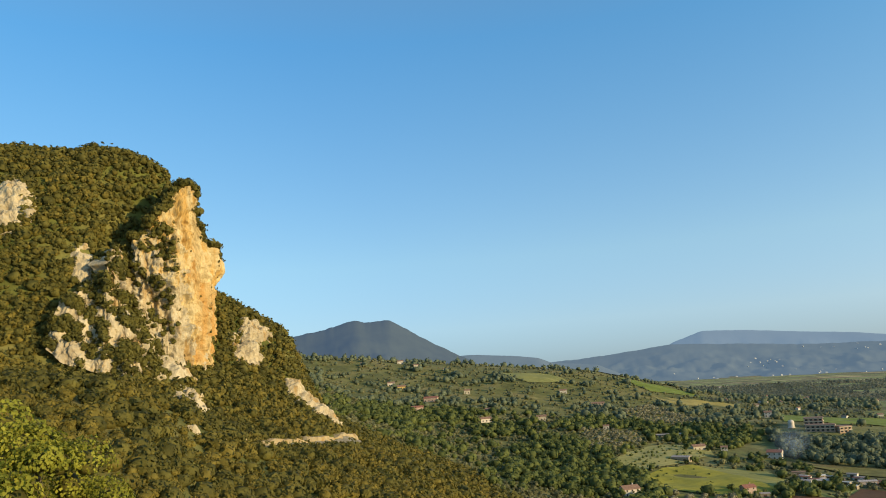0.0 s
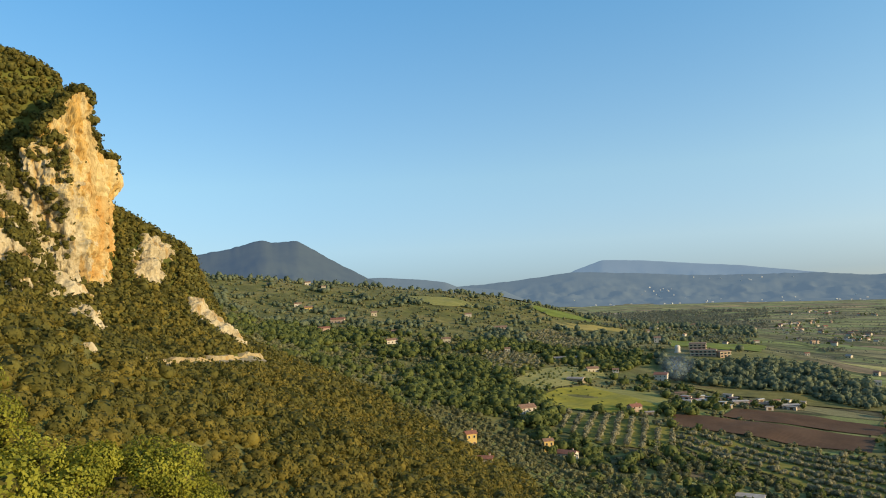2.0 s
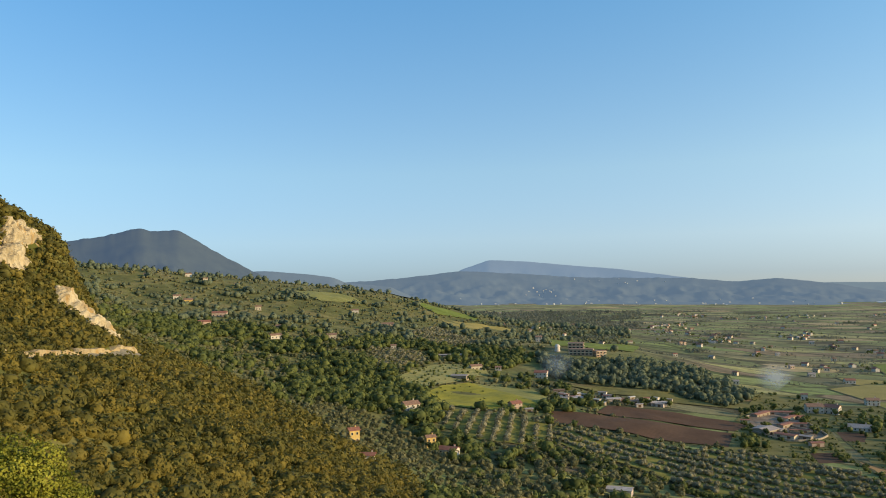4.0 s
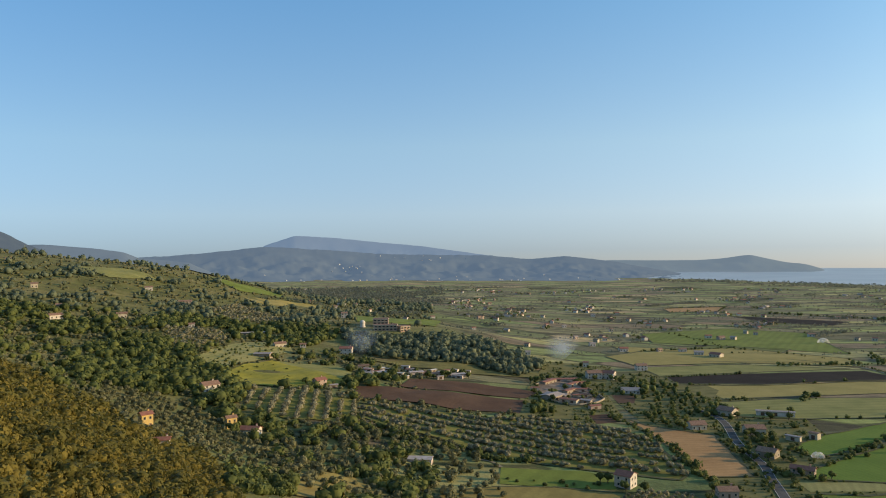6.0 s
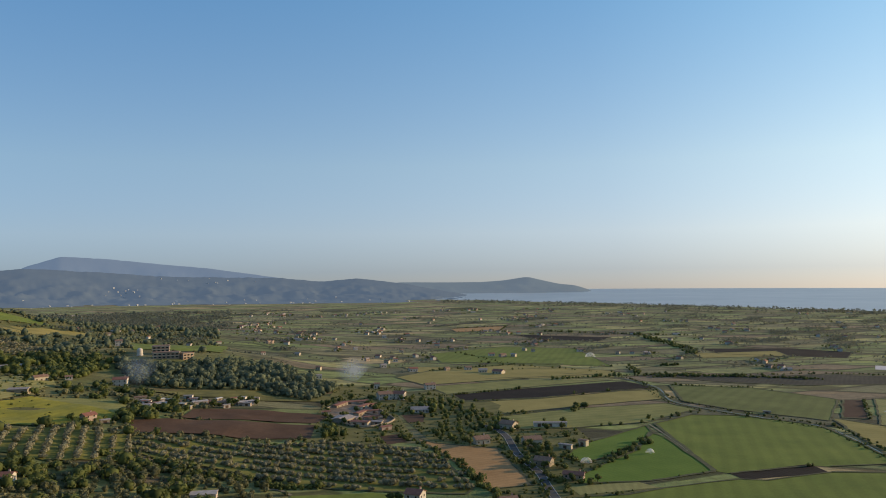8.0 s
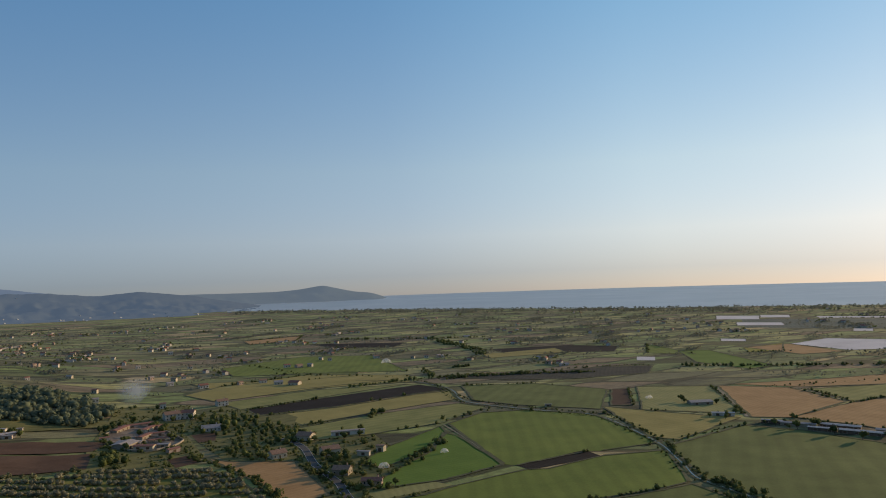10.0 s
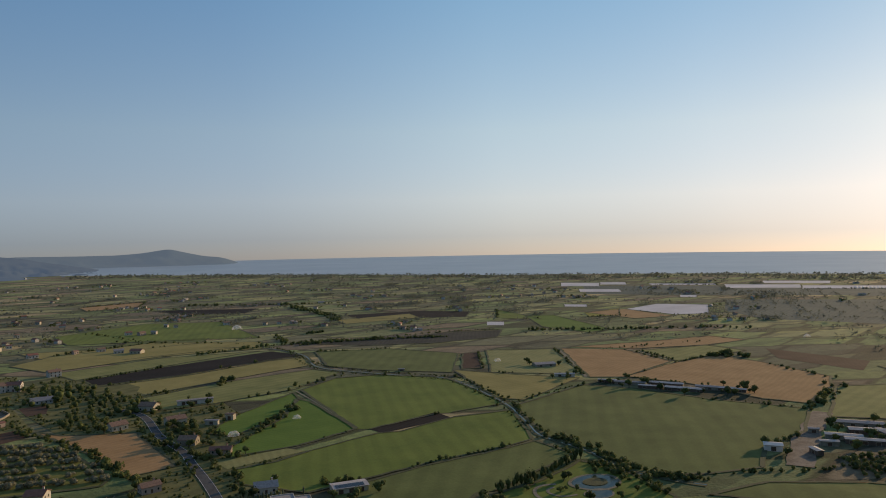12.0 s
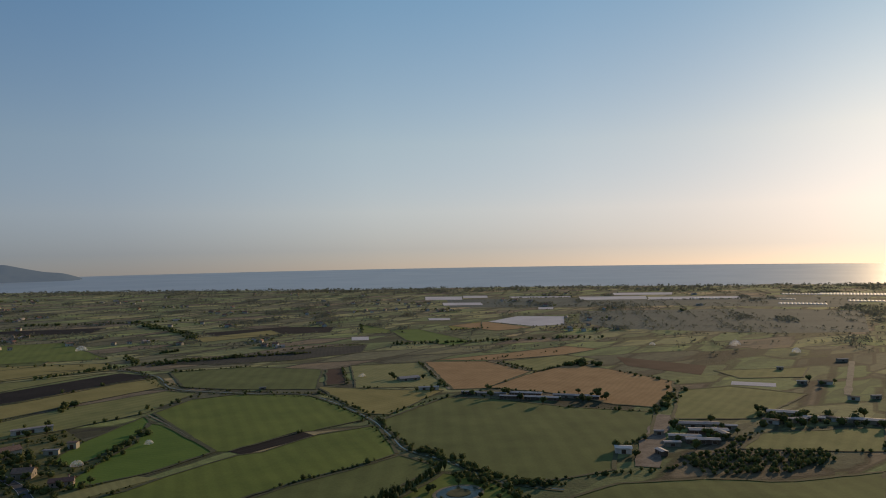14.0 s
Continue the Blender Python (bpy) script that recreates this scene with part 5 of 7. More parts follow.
# ---- buildings: place, width, depth, wall height, turn
house(-276, 485, 12.0, 9.5, 5.4, 55, M_WHITE, M_TILE, "white two-storey farmhouse with a clay tile roof")
house(-220, 411, 6.2, 5.0, 7.0, 48, M_YELLOWWALL, M_TILE, "tall yellow house with a clay tile roof")
house(-207, 411, 11.6, 6.9, 3.2, 2, M_WHITE, M_TILE_RED, "low white house with a red tile roof")
house(-237, 351, 6.0, 5.4, 7.0, 54, M_YELLOWWALL, M_TILE_RED, "tall yellow house among olive trees")
house(-195, 301, 6.8, 4.1, 3.2, 23, M_WHITE, M_TILE_RED, "low white cottage with a red tile roof")
shed(-303, 628, 15.1, 9.0, 4.0, 6, M_STONE, M_TILE_GREY, "stone barn with a low roof")
house(-314, 688, 11.7, 7.0, 4.0, 44, M_CREAM, M_TILE, "cream country house with a clay roof")
shed(-367, 738, 27.9, 7.0, 4.0, 31, M_STONE, M_TILE_GREY, "long open-sided stone barn on the slope")
far_house(-296, 704, 6.0, 4.8, 3.0, 23, M_WHITE, M_TILE, "small white outhouse on the slope")
house(-222, 561, 9.0, 7.6, 4.8, 52, M_PINK, M_TILE_RED, "pink house with a red tile roof above the grove")
shed(-210, 560, 6.5, 4.6, 2.6, 31, M_STONE, M_TILE_GREY, "low grey garage beside the pink house")
house(-252, 710, 12.5, 8.5, 6.6, 8, M_WHITE, M_TILE_RED, "white two-storey house with a red roof")
banded_block(-248, 838, 27.0, 11.0, 2, 12, "long tan flat-roofed building with pale floor bands")
banded_block(-228, 842, 13.0, 9.0, 2, 48, "short tan wing of the flat-roofed building")
banded_block(-260, 858, 18.0, 12.0, 3, 14, "taller terracotta block behind the flat-roofed building")
domed_tower(-278, 842, 3.2, 5.5, "white round water tower with a domed top")
house(-335, 938, 8.4, 6.7, 6.0, 20, M_WHITE, M_TILE, "white house beyond the knoll")
shed(-202, 620, 11.1, 5.6, 3.2, -2, M_WHITE, M_TILE_GREY, "white workshop shed with a grey roof")
shed(-195, 632, 15.4, 7.7, 3.2, 32, M_METAL, M_METAL, "metal-roofed shed in a storage yard")
shed(-187, 648, 13.6, 6.8, 3.2, 21, M_STONE, M_TILE, "stone shed with a tile roof")
shed(-183, 683, 7.7, 3.8, 3.2, -5, M_WHITE, M_TILE_GREY, "white workshop shed with a grey roof")
shed(-168, 663, 12.7, 6.4, 3.2, 29, M_METAL, M_METAL, "metal-roofed shed in a storage yard")
shed(-154, 668, 15.9, 8.0, 3.2, 18, M_STONE, M_TILE, "stone shed with a tile roof")
shed(-144, 677, 11.8, 5.9, 3.2, -8, M_WHITE, M_TILE_GREY, "white workshop shed with a grey roof")
shed(-132, 678, 13.9, 7.0, 3.2, 26, M_METAL, M_METAL, "metal-roofed shed in a storage yard")
shed(-215, 652, 9.6, 4.8, 3.2, 23, M_STONE, M_TILE, "stone shed with a tile roof")
shed(-196, 664, 6.0, 2.4, 2.1, 9, M_WHITE, M_METAL, "low white store hut with a metal roof")
shed(-129, 671, 7.4, 3.1, 2.5, -7, M_METAL, M_TILE_GREY, "small grey metal shed in the yard")
shed(-200, 658, 6.0, 4.0, 2.8, 41, M_STONE, M_SHEET, "small stone shed under white sheeting")
shed(-145, 691, 6.0, 3.4, 2.7, 40, M_SHEET, M_TILE_RED, "small sheeted shelter with a red roof")
shed(-139, 702, 6.9, 4.0, 2.5, -15, M_WHITE, M_METAL, "low white store hut with a metal roof")
shed(-176, 679, 8.4, 5.5, 2.5, -1, M_METAL, M_TILE_GREY, "small grey metal shed in the yard")
shed(-132, 682, 8.1, 5.2, 2.5, 4, M_STONE, M_SHEET, "small stone shed under white sheeting")
shed(-161, 672, 6.0, 2.7, 2.8, -23, M_SHEET, M_TILE_RED, "small sheeted shelter with a red roof")
shed(-202, 625, 6.0, 3.2, 2.5, 5, M_WHITE, M_METAL, "low white store hut with a metal roof")
shed(-127, 705, 6.0, 2.5, 2.6, -8, M_METAL, M_TILE_GREY, "small grey metal shed in the yard")
shed(-177, 642, 6.0, 3.3, 2.9, -16, M_STONE, M_SHEET, "small stone shed under white sheeting")
shed(-206, 641, 7.2, 4.1, 2.2, 4, M_SHEET, M_TILE_RED, "small sheeted shelter with a red roof")
shed(-195, 641, 6.0, 3.6, 2.9, 53, M_WHITE, M_METAL, "low white store hut with a metal roof")
shed(-144, 658, 6.0, 2.7, 3.0, 34, M_METAL, M_TILE_GREY, "small grey metal shed in the yard")
shed(-171, 636, 6.4, 4.1, 2.3, -10, M_STONE, M_SHEET, "small stone shed under white sheeting")
shed(-177, 673, 6.0, 4.1, 2.3, -24, M_SHEET, M_TILE_RED, "small sheeted shelter with a red roof")
shed(-208, 643, 7.3, 3.5, 2.3, -14, M_WHITE, M_METAL, "low white store hut with a metal roof")
shed(-127, 696, 6.0, 2.2, 2.1, -16, M_METAL, M_TILE_GREY, "small grey metal shed in the yard")
shed(-157, 686, 6.0, 3.1, 2.2, 53, M_STONE, M_SHEET, "small stone shed under white sheeting")
shed(-198, 634, 7.2, 3.5, 3.0, 16, M_SHEET, M_TILE_RED, "small sheeted shelter with a red roof")
shed(-191, 650, 6.0, 3.0, 2.2, 48, M_WHITE, M_METAL, "low white store hut with a metal roof")
shed(-139, 680, 6.0, 2.6, 2.2, -12, M_METAL, M_TILE_GREY, "small grey metal shed in the yard")
shed(-50, 707, 22.0, 6.2, 2.9, 66, M_STONE, M_TILE_RED, "stone farm building with a red tile roof")
shed(-38, 724, 29.3, 6.4, 2.9, 15, M_PINK, M_TILE_RED, "pink farm building with a red tile roof")
shed(-27, 704, 19.7, 5.9, 2.9, 62, M_CREAM, M_TILE_RED, "cream farm building with a red tile roof")
shed(-38, 647, 20.2, 8.5, 2.9, -27, M_STONE, M_TILE_GREY, "stone farm building with a grey roof")
shed(-29, 670, 15.7, 5.5, 2.9, 64, M_STONE, M_TILE_RED, "stone farm building with a red tile roof")
shed(-21, 678, 15.8, 4.0, 2.9, 10, M_PINK, M_TILE_RED, "pink farm building with a red tile roof")
shed(-27, 628, 15.7, 6.3, 2.9, -23, M_CREAM, M_TILE_RED, "cream farm building with a red tile roof")
shed(-18, 652, 15.3, 3.1, 2.9, 22, M_STONE, M_TILE_RED, "stone farm building with a red tile roof")
shed(-13, 629, 8.8, 5.3, 2.9, -19, M_STONE, M_TILE_GREY, "stone farm building with a grey roof")
shed(-6, 609, 9.5, 4.8, 2.9, 31, M_PINK, M_TILE_RED, "pink farm building with a red tile roof")
shed(-59, 667, 7.3, 4.4, 2.9, 15, M_CREAM, M_TILE_RED, "cream farm building with a red tile roof")
shed(-17, 712, 8.9, 4.4, 2.9, 41, M_STONE, M_TILE_RED, "stone farm building with a red tile roof")
shed(-42, 638, 17.0, 15.0, 3.4, 62, M_STONE, M_TILE_GREY, "broad barn with a grey fibre roof")
house(-8, 752, 14.0, 9.8, 6.0, 16, M_WHITE, M_TILE, "white two-storey house with arched porch")
house(7, 755, 11.7, 9.4, 6.0, -16, M_WHITE, M_TILE_RED, "white two-storey house with a red roof")
far_house(-17, 821, 6.0, 5.4, 5.0, 1, M_WHITE, M_TILE, "small white house among trees")
house(41, 816, 11.4, 8.0, 5.0, 17, M_WHITE, M_TILE, "white house among trees")
house(25, 684, 16.0, 9.6, 2.9, -2, M_WHITE, M_TILE_GREY, "low white house beside a bare plot")
house(66, 557, 11.4, 9.2, 3.6, 18, M_CREAM, M_TILE, "cream farmhouse in a garden")
house(95, 607, 12.5, 10.0, 4.0, -39, M_CREAM, M_TILE, "cream house beside the road")
house(103, 548, 13.1, 9.2, 4.3, 9, M_CREAM, M_TILE, "cream house with a clay roof beside the road")
house(100, 490, 11.1, 8.9, 3.6, -32, M_STONE, M_TILE, "stone house beside the road")
shed(130, 609, 27.2, 4.4, 3.5, -7, M_WHITE, M_TILE_GREY, "white farmhouse with a grey roof on the plain")
shed(140, 540, 6.1, 4.3, 4.0, -45, M_CREAM, M_TILE, "small tan barn beside a crop field")
shed(125, 533, 9.5, 2.8, 3.0, -38, M_CREAM, M_TILE_GREY, "low tan shed beside a crop field")
house(112, 457, 12.7, 6.3, 2.9, -24, M_PINK, M_TILE_RED, "low house with a bright red roof")
house(12, 415, 9.3, 8.4, 6.5, -27, M_WHITE, M_TILE_RED, "white two-storey house with a dark red roof")
house(63, 408, 9.9, 7.0, 3.6, 11, M_PINK, M_TILE, "pink farmhouse beside the straw field")
shed(-103, 415, 13.6, 6.8, 3.0, 4, M_METAL, M_METAL, "low glasshouse among the trees")
house(114, 374, 11.5, 9.0, 3.4, -14, M_WHITE, M_TILE_GREY, "low white villa with a dark hipped roof")
flat_house(113, 344, 11.0, 9.5, 5.4, -12, M_WHITE, "plain white two-storey block with a flat roof")
flat_house(124, 347, 8.0, 6.0, 2.6, -12, M_CREAM, "low cream annexe with a flat roof")
solar_shed(151, 352, 18.0, 9.5, 2.8, -9, "low pale shed with dark solar panels on its roof")
far_house(-739, 716, 11.0, 8.8, 6.0, 46, M_YELLOWWALL, M_TILE, "yellow house on the wooded slope")
far_house(-770, 726, 9.7, 6.8, 5.0, 47, M_WHITE, M_TILE, "white house on the wooded slope")
far_house(-623, 627, 13.5, 8.1, 5.0, 55, M_PINK, M_TILE_RED, "pink house on the wooded slope")
far_house(-655, 685, 17.4, 8.7, 5.0, 34, M_PINK, M_TILE_RED, "long pink house with a red roof")
far_house(-669, 771, 7.8, 6.3, 5.0, 41, M_CREAM, M_TILE, "cream house on the slope")
far_house(-573, 697, 8.3, 6.6, 4.0, 39, M_STONE, M_TILE, "stone house on the slope")
far_house(-531, 639, 12.7, 7.6, 4.0, 60, M_WHITE, M_TILE, "white house on the slope")
far_house(-506, 709, 10.7, 7.5, 5.0, 36, M_CREAM, M_TILE, "cream house on the slope")
far_house(-610, 914, 10.1, 7.1, 5.0, 34, M_WHITE, M_TILE, "white house on the slope")
far_house(-422, 707, 6.0, 4.8, 4.0, 31, M_WHITE, M_TILE, "white hut on the slope")
far_house(-893, 866, 9.5, 6.7, 5.0, 46, M_WHITE, M_TILE, "white house high on the slope")
far_house(-849, 858, 7.4, 5.2, 5.0, 45, M_CREAM, M_TILE, "cream house high on the slope")
far_house(-539, 881, 23.7, 7.1, 3.0, 31, M_PINK, M_TILE, "long low brick building")
far_house(-903, 792, 7.3, 5.1, 5.0, 49, M_CREAM, M_TILE, "cream house high on the slope")
far_house(-808, 883, 7.3, 5.1, 4.0, 42, M_WHITE, M_TILE, "white house high on the slope")
far_house(99, 965, 8.6, 6.0, 3.8, 14, M_WHITE, M_TILE, "white farmhouse with a clay roof on the plain")
far_house(133, 924, 13.5, 9.4, 3.8, -38, M_CREAM, M_TILE_RED, "cream farmhouse with a red tile roof on the plain")
far_house(115, 939, 10.5, 7.4, 3.8, -2, M_WHITE, M_TILE_GREY, "white farmhouse with a grey roof on the plain")
far_house(165, 1102, 9.9, 6.9, 3.8, 31, M_PINK, M_TILE, "pink farmhouse with a clay roof on the plain")
far_house(150, 1116, 8.7, 6.1, 3.8, 12, M_WHITE, M_TILE_RED, "white farmhouse with a red tile roof on the plain")
far_house(182, 1103, 7.4, 5.2, 3.8, -39, M_CREAM, M_TILE_GREY, "cream farmhouse with a grey roof on the plain")
far_house(223, 1164, 6.0, 4.2, 3.8, -6, M_WHITE, M_TILE, "white farmhouse with a clay roof on the plain")
far_house(244, 1249, 6.0, 4.2, 3.8, 29, M_PINK, M_TILE_RED, "pink farmhouse with a red tile roof on the plain")
far_house(-12, 1000, 7.8, 5.4, 3.8, 21, M_WHITE, M_TILE_GREY, "white farmhouse with a grey roof on the plain")
far_house(-7, 1045, 7.0, 4.9, 3.8, -30, M_CREAM, M_TILE, "cream farmhouse with a clay roof on the plain")
far_house(5, 1068, 6.0, 4.2, 3.8, 5, M_WHITE, M_TILE_RED, "white farmhouse with a red tile roof on the plain")
far_house(-36, 1070, 6.0, 4.2, 3.8, 42, M_PINK, M_TILE_GREY, "pink farmhouse with a grey roof on the plain")
far_house(15, 1189, 6.0, 4.2, 3.8, 19, M_WHITE, M_TILE, "white farmhouse with a clay roof on the plain")
far_house(-91, 931, 6.0, 4.2, 3.8, -24, M_CREAM, M_TILE_RED, "cream farmhouse with a red tile roof on the plain")
far_house(-84, 861, 6.0, 4.2, 3.8, 11, M_WHITE, M_TILE_GREY, "white farmhouse with a grey roof on the plain")
far_house(-201, 1230, 6.9, 4.8, 3.8, 49, M_PINK, M_TILE, "pink farmhouse with a clay roof on the plain")
far_house(-181, 1059, 6.0, 4.2, 3.8, 30, M_WHITE, M_TILE_RED, "white farmhouse with a red tile roof on the plain")
far_house(-137, 1094, 7.3, 5.1, 3.8, -23, M_CREAM, M_TILE_GREY, "cream farmhouse with a grey roof on the plain")
far_house(-164, 882, 6.0, 4.2, 3.8, 16, M_WHITE, M_TILE, "white farmhouse with a clay roof on the plain")
far_house(-87, 1217, 6.1, 4.3, 3.8, 44, M_PINK, M_TILE_RED, "pink farmhouse with a red tile roof on the plain")
far_house(-59, 1217, 6.1, 4.2, 3.8, 23, M_WHITE, M_TILE_GREY, "white farmhouse with a grey roof on the plain")
far_house(342, 1105, 6.0, 4.2, 3.8, -47, M_CREAM, M_TILE, "cream farmhouse with a clay roof on the plain")
far_house(364, 1106, 6.4, 4.5, 3.8, -13, M_WHITE, M_TILE_RED, "white farmhouse with a red tile roof on the plain")
far_house(382, 1098, 6.0, 4.2, 3.8, 21, M_PINK, M_TILE_GREY, "pink farmhouse with a grey roof on the plain")
far_house(295, 1149, 9.2, 6.4, 3.8, 6, M_WHITE, M_TILE, "white farmhouse with a clay roof on the plain")
far_house(48, 1363, 7.5, 5.3, 3.8, -32, M_CREAM, M_TILE_RED, "cream farmhouse with a red tile roof on the plain")
far_house(-15, 1449, 8.0, 5.6, 3.8, 6, M_WHITE, M_TILE_GREY, "white farmhouse with a grey roof on the plain")
far_house(71, 964, 6.0, 4.2, 3.8, 36, M_PINK, M_TILE, "pink farmhouse with a clay roof on the plain")
far_house(27, 961, 10.7, 7.5, 3.8, 18, M_WHITE, M_TILE_RED, "white farmhouse with a red tile roof on the plain")
far_house(212, 1179, 6.0, 4.2, 3.8, -40, M_CREAM, M_TILE_GREY, "cream farmhouse with a grey roof on the plain")
shed(389, 275, 10.0, 7.0, 3.4, -50, M_SHEET, M_SHEET, "bright white tent-like barn")
shed(481, 277, 28.8, 8.1, 2.7, -52, M_STONE, M_TILE_GREY, "long cattle shed with a grey roof")
shed(469, 262, 25.4, 7.1, 2.7, -49, M_BROWNWALL, M_METAL, "long farm shed with a pale metal roof")
shed(444, 265, 20.4, 5.7, 2.7, -53, M_STONE, M_METAL, "long metal-roofed farm shed")
shed(471, 254, 16.9, 4.7, 2.7, -122, M_STONE, M_TILE_GREY, "long cattle shed with a grey roof")
shed(444, 252, 21.0, 5.9, 2.7, -52, M_BROWNWALL, M_METAL, "long farm shed with a pale metal roof")
shed(424, 262, 10.2, 4.0, 2.7, -46, M_STONE, M_METAL, "long metal-roofed farm shed")
shed(443, 284, 6.0, 4.0, 2.7, -51, M_STONE, M_TILE_GREY, "long cattle shed with a grey roof")
shed(402, 256, 8.3, 4.0, 2.7, -117, M_BROWNWALL, M_METAL, "long farm shed with a pale metal roof")
shed(490, 258, 10.4, 4.0, 2.7, -54, M_STONE, M_METAL, "long metal-roofed farm shed")
shed(451, 480, 15.4, 3.4, 2.3, -51, M_BROWNWALL, M_METAL, "long low farm shed with a pale roof")
shed(460, 462, 25.4, 5.6, 2.3, -51, M_STONE, M_TILE_GREY, "long stone stable with a grey roof")
shed(481, 441, 28.5, 6.3, 2.3, -57, M_BROWNWALL, M_METAL, "long brown brick shed with a pale metal roof")
shed(477, 418, 29.7, 6.5, 2.3, -57, M_BROWNWALL, M_METAL, "long low farm shed with a pale roof")
shed(500, 406, 30.1, 6.6, 2.3, -57, M_STONE, M_TILE_GREY, "long stone stable with a grey roof")
shed(462, 440, 19.9, 4.4, 2.3, -56, M_BROWNWALL, M_METAL, "long brown brick shed with a pale metal roof")
shed(506, 393, 20.0, 4.4, 2.3, -60, M_BROWNWALL, M_METAL, "long low farm shed with a pale roof")
shed(558, 251, 22.0, 8.8, 2.7, -61, M_STONE, M_METAL, "stone farm shed with a metal roof")
shed(526, 245, 10.9, 4.4, 2.7, -75, M_WHITE, M_TILE, "white farm shed with a clay roof")
shed(542, 234, 13.9, 5.5, 2.7, -37, M_STONE, M_TILE_GREY, "stone shed with a grey roof in a farmyard")
shed(555, 227, 14.1, 5.6, 2.7, -63, M_STONE, M_METAL, "stone farm shed with a metal roof")
shed(563, 219, 12.3, 4.9, 2.7, -79, M_WHITE, M_TILE, "white farm shed with a clay roof")
shed(566, 208, 14.2, 5.7, 2.7, -40, M_STONE, M_TILE_GREY, "stone shed with a grey roof in a farmyard")
shed(574, 196, 19.0, 7.6, 2.7, -66, M_STONE, M_METAL, "stone farm shed with a metal roof")
shed(650, 234, 8.6, 3.4, 2.7, -80, M_WHITE, M_TILE, "white farm shed with a clay roof")
shed(667, 223, 7.7, 3.1, 2.7, -41, M_STONE, M_TILE_GREY, "stone shed with a grey roof in a farmyard")
shed(692, 293, 8.2, 3.3, 2.7, -62, M_STONE, M_METAL, "stone farm shed with a metal roof")
shed(706, 278, 11.8, 4.7, 2.7, -78, M_WHITE, M_TILE, "white farm shed with a clay roof")
shed(850, 317, 11.2, 4.5, 2.7, -40, M_STONE, M_TILE_GREY, "stone shed with a grey roof in a farmyard")
shed(754, 341, 6.4, 2.6, 2.7, -61, M_STONE, M_METAL, "stone farm shed with a metal roof")
shed(331, 638, 6.0, 1.8, 2.0, -27, M_STONE, M_TILE_GREY, "low stone field shed")
shed(459, 578, 20.6, 12.4, 2.2, -18, M_STONE, M_TILE_GREY, "low dark animal pen shed")
shed(439, 523, 18.1, 4.5, 2.5, -35, M_WHITE, M_METAL, "low white shed beside the track")

for wall_line in ([(-60, 690), (-46, 722), (-28, 722), (-10, 688), (2, 648)], [(-50, 632), (-26, 612), (-4, 628), (2, 648)], [(-34, 690), (-14, 676)], [(-30, 678), (-12, 664)], [(-26, 664), (-8, 652)], [(-24, 650), (-8, 640)]):
    yard_wall(wall_line, 1.8, "low stone wall of the walled farm")

# ---- rows of trees and hedges: width, spacing, crown size
row([(189, 868), (226, 882), (273, 883)], 8, 7, 6, 'wood')
row([(275, 887), (349, 888), (403, 857), (491, 822)], 10, 5, 5.5, 'wood')
row([(56, 686), (91, 676), (129, 661)], 5, 9, 4, 'wood')
row([(111, 671), (125, 668)], 5, 6, 5, 'wood')
row([(164, 671), (182, 699)], 8, 6, 7, 'wood')
row([(144, 496), (156, 504), (175, 528), (193, 550)], 7, 6, 7, 'wood')
row([(176, 606), (215, 619), (245, 635), (277, 659)], 4, 12, 6, 'wood')
row([(3, 588), (24, 556), (44, 499), (51, 460), (56, 426)], 7, 4.5, 6, 'wood')
row([(82, 561), (81, 516), (85, 483), (89, 448), (89, 424)], 5, 4, 4, 'wood')
row([(90, 524), (96, 491), (100, 457), (103, 433), (102, 411)], 6, 6, 5, 'wood')
row([(-181, 529), (-151, 545), (-110, 549), (-61, 561)], 5, 6, 5, 'olive')
row([(-177, 481), (-149, 459), (-129, 454), (-105, 449), (-84, 450), (-62, 440), (-43, 446)], 9, 3.6, 6.5, 'wood')
row([(143, 366), (160, 366)], 4, 2.6, 4.5, 'wood')
row([(-52, 406), (-24, 409), (2, 407)], 4, 9, 4, 'wood')
row([(273, 875), (286, 833), (278, 745), (282, 698), (310, 648), (352, 587)], 3, 4, 3, 'wood')
row([(279, 813), (264, 708), (273, 675), (303, 632), (344, 574)], 2, 5, 2.4, 'wood')
row([(359, 588), (351, 529), (339, 469), (316, 417), (300, 377)], 4, 3.5, 4, 'wood')
row([(345, 565), (338, 511), (325, 456), (303, 409), (291, 378)], 4, 6, 3, 'wood')
row([(300, 375), (305, 342), (296, 308), (299, 276), (313, 259)], 8, 4, 5, 'wood')
row([(341, 461), (376, 477), (430, 488)], 3, 5, 3, 'wood')
row([(617, 803), (655, 777), (713, 737), (823, 677), (853, 641)], 10, 10, 7, 'wood')
row([(576, 624), (636, 609), (712, 595)], 4, 9, 4, 'wood')
row([(593, 604), (575, 511), (644, 523)], 4, 9, 4, 'wood')
row([(639, 523), (653, 491)], 22, 5, 11, 'wood')
row([(639, 452), (617, 374)], 6, 8, 5, 'wood')
row([(588, 365), (598, 354)], 12, 7, 10, 'wood')
row([(501, 323), (569, 348)], 8, 6, 7, 'wood')
row([(468, 387), (490, 358), (497, 326)], 3, 8, 3, 'wood')
row([(351, 253), (370, 244), (398, 227), (435, 233), (496, 241)], 6, 4, 4, 'wood')
row([(290, 288), (321, 266), (351, 253)], 5, 5, 4, 'wood')
row([(311, 868), (353, 872), (408, 851)], 8, 7, 6, 'wood')
row([(300, 892), (315, 968)], 6, 6, 6, 'wood')
row([(355, 969), (381, 969)], 8, 6, 7, 'wood')
row([(319, 1542), (436, 1455), (579, 1383)], 12, 12, 7, 'wood')
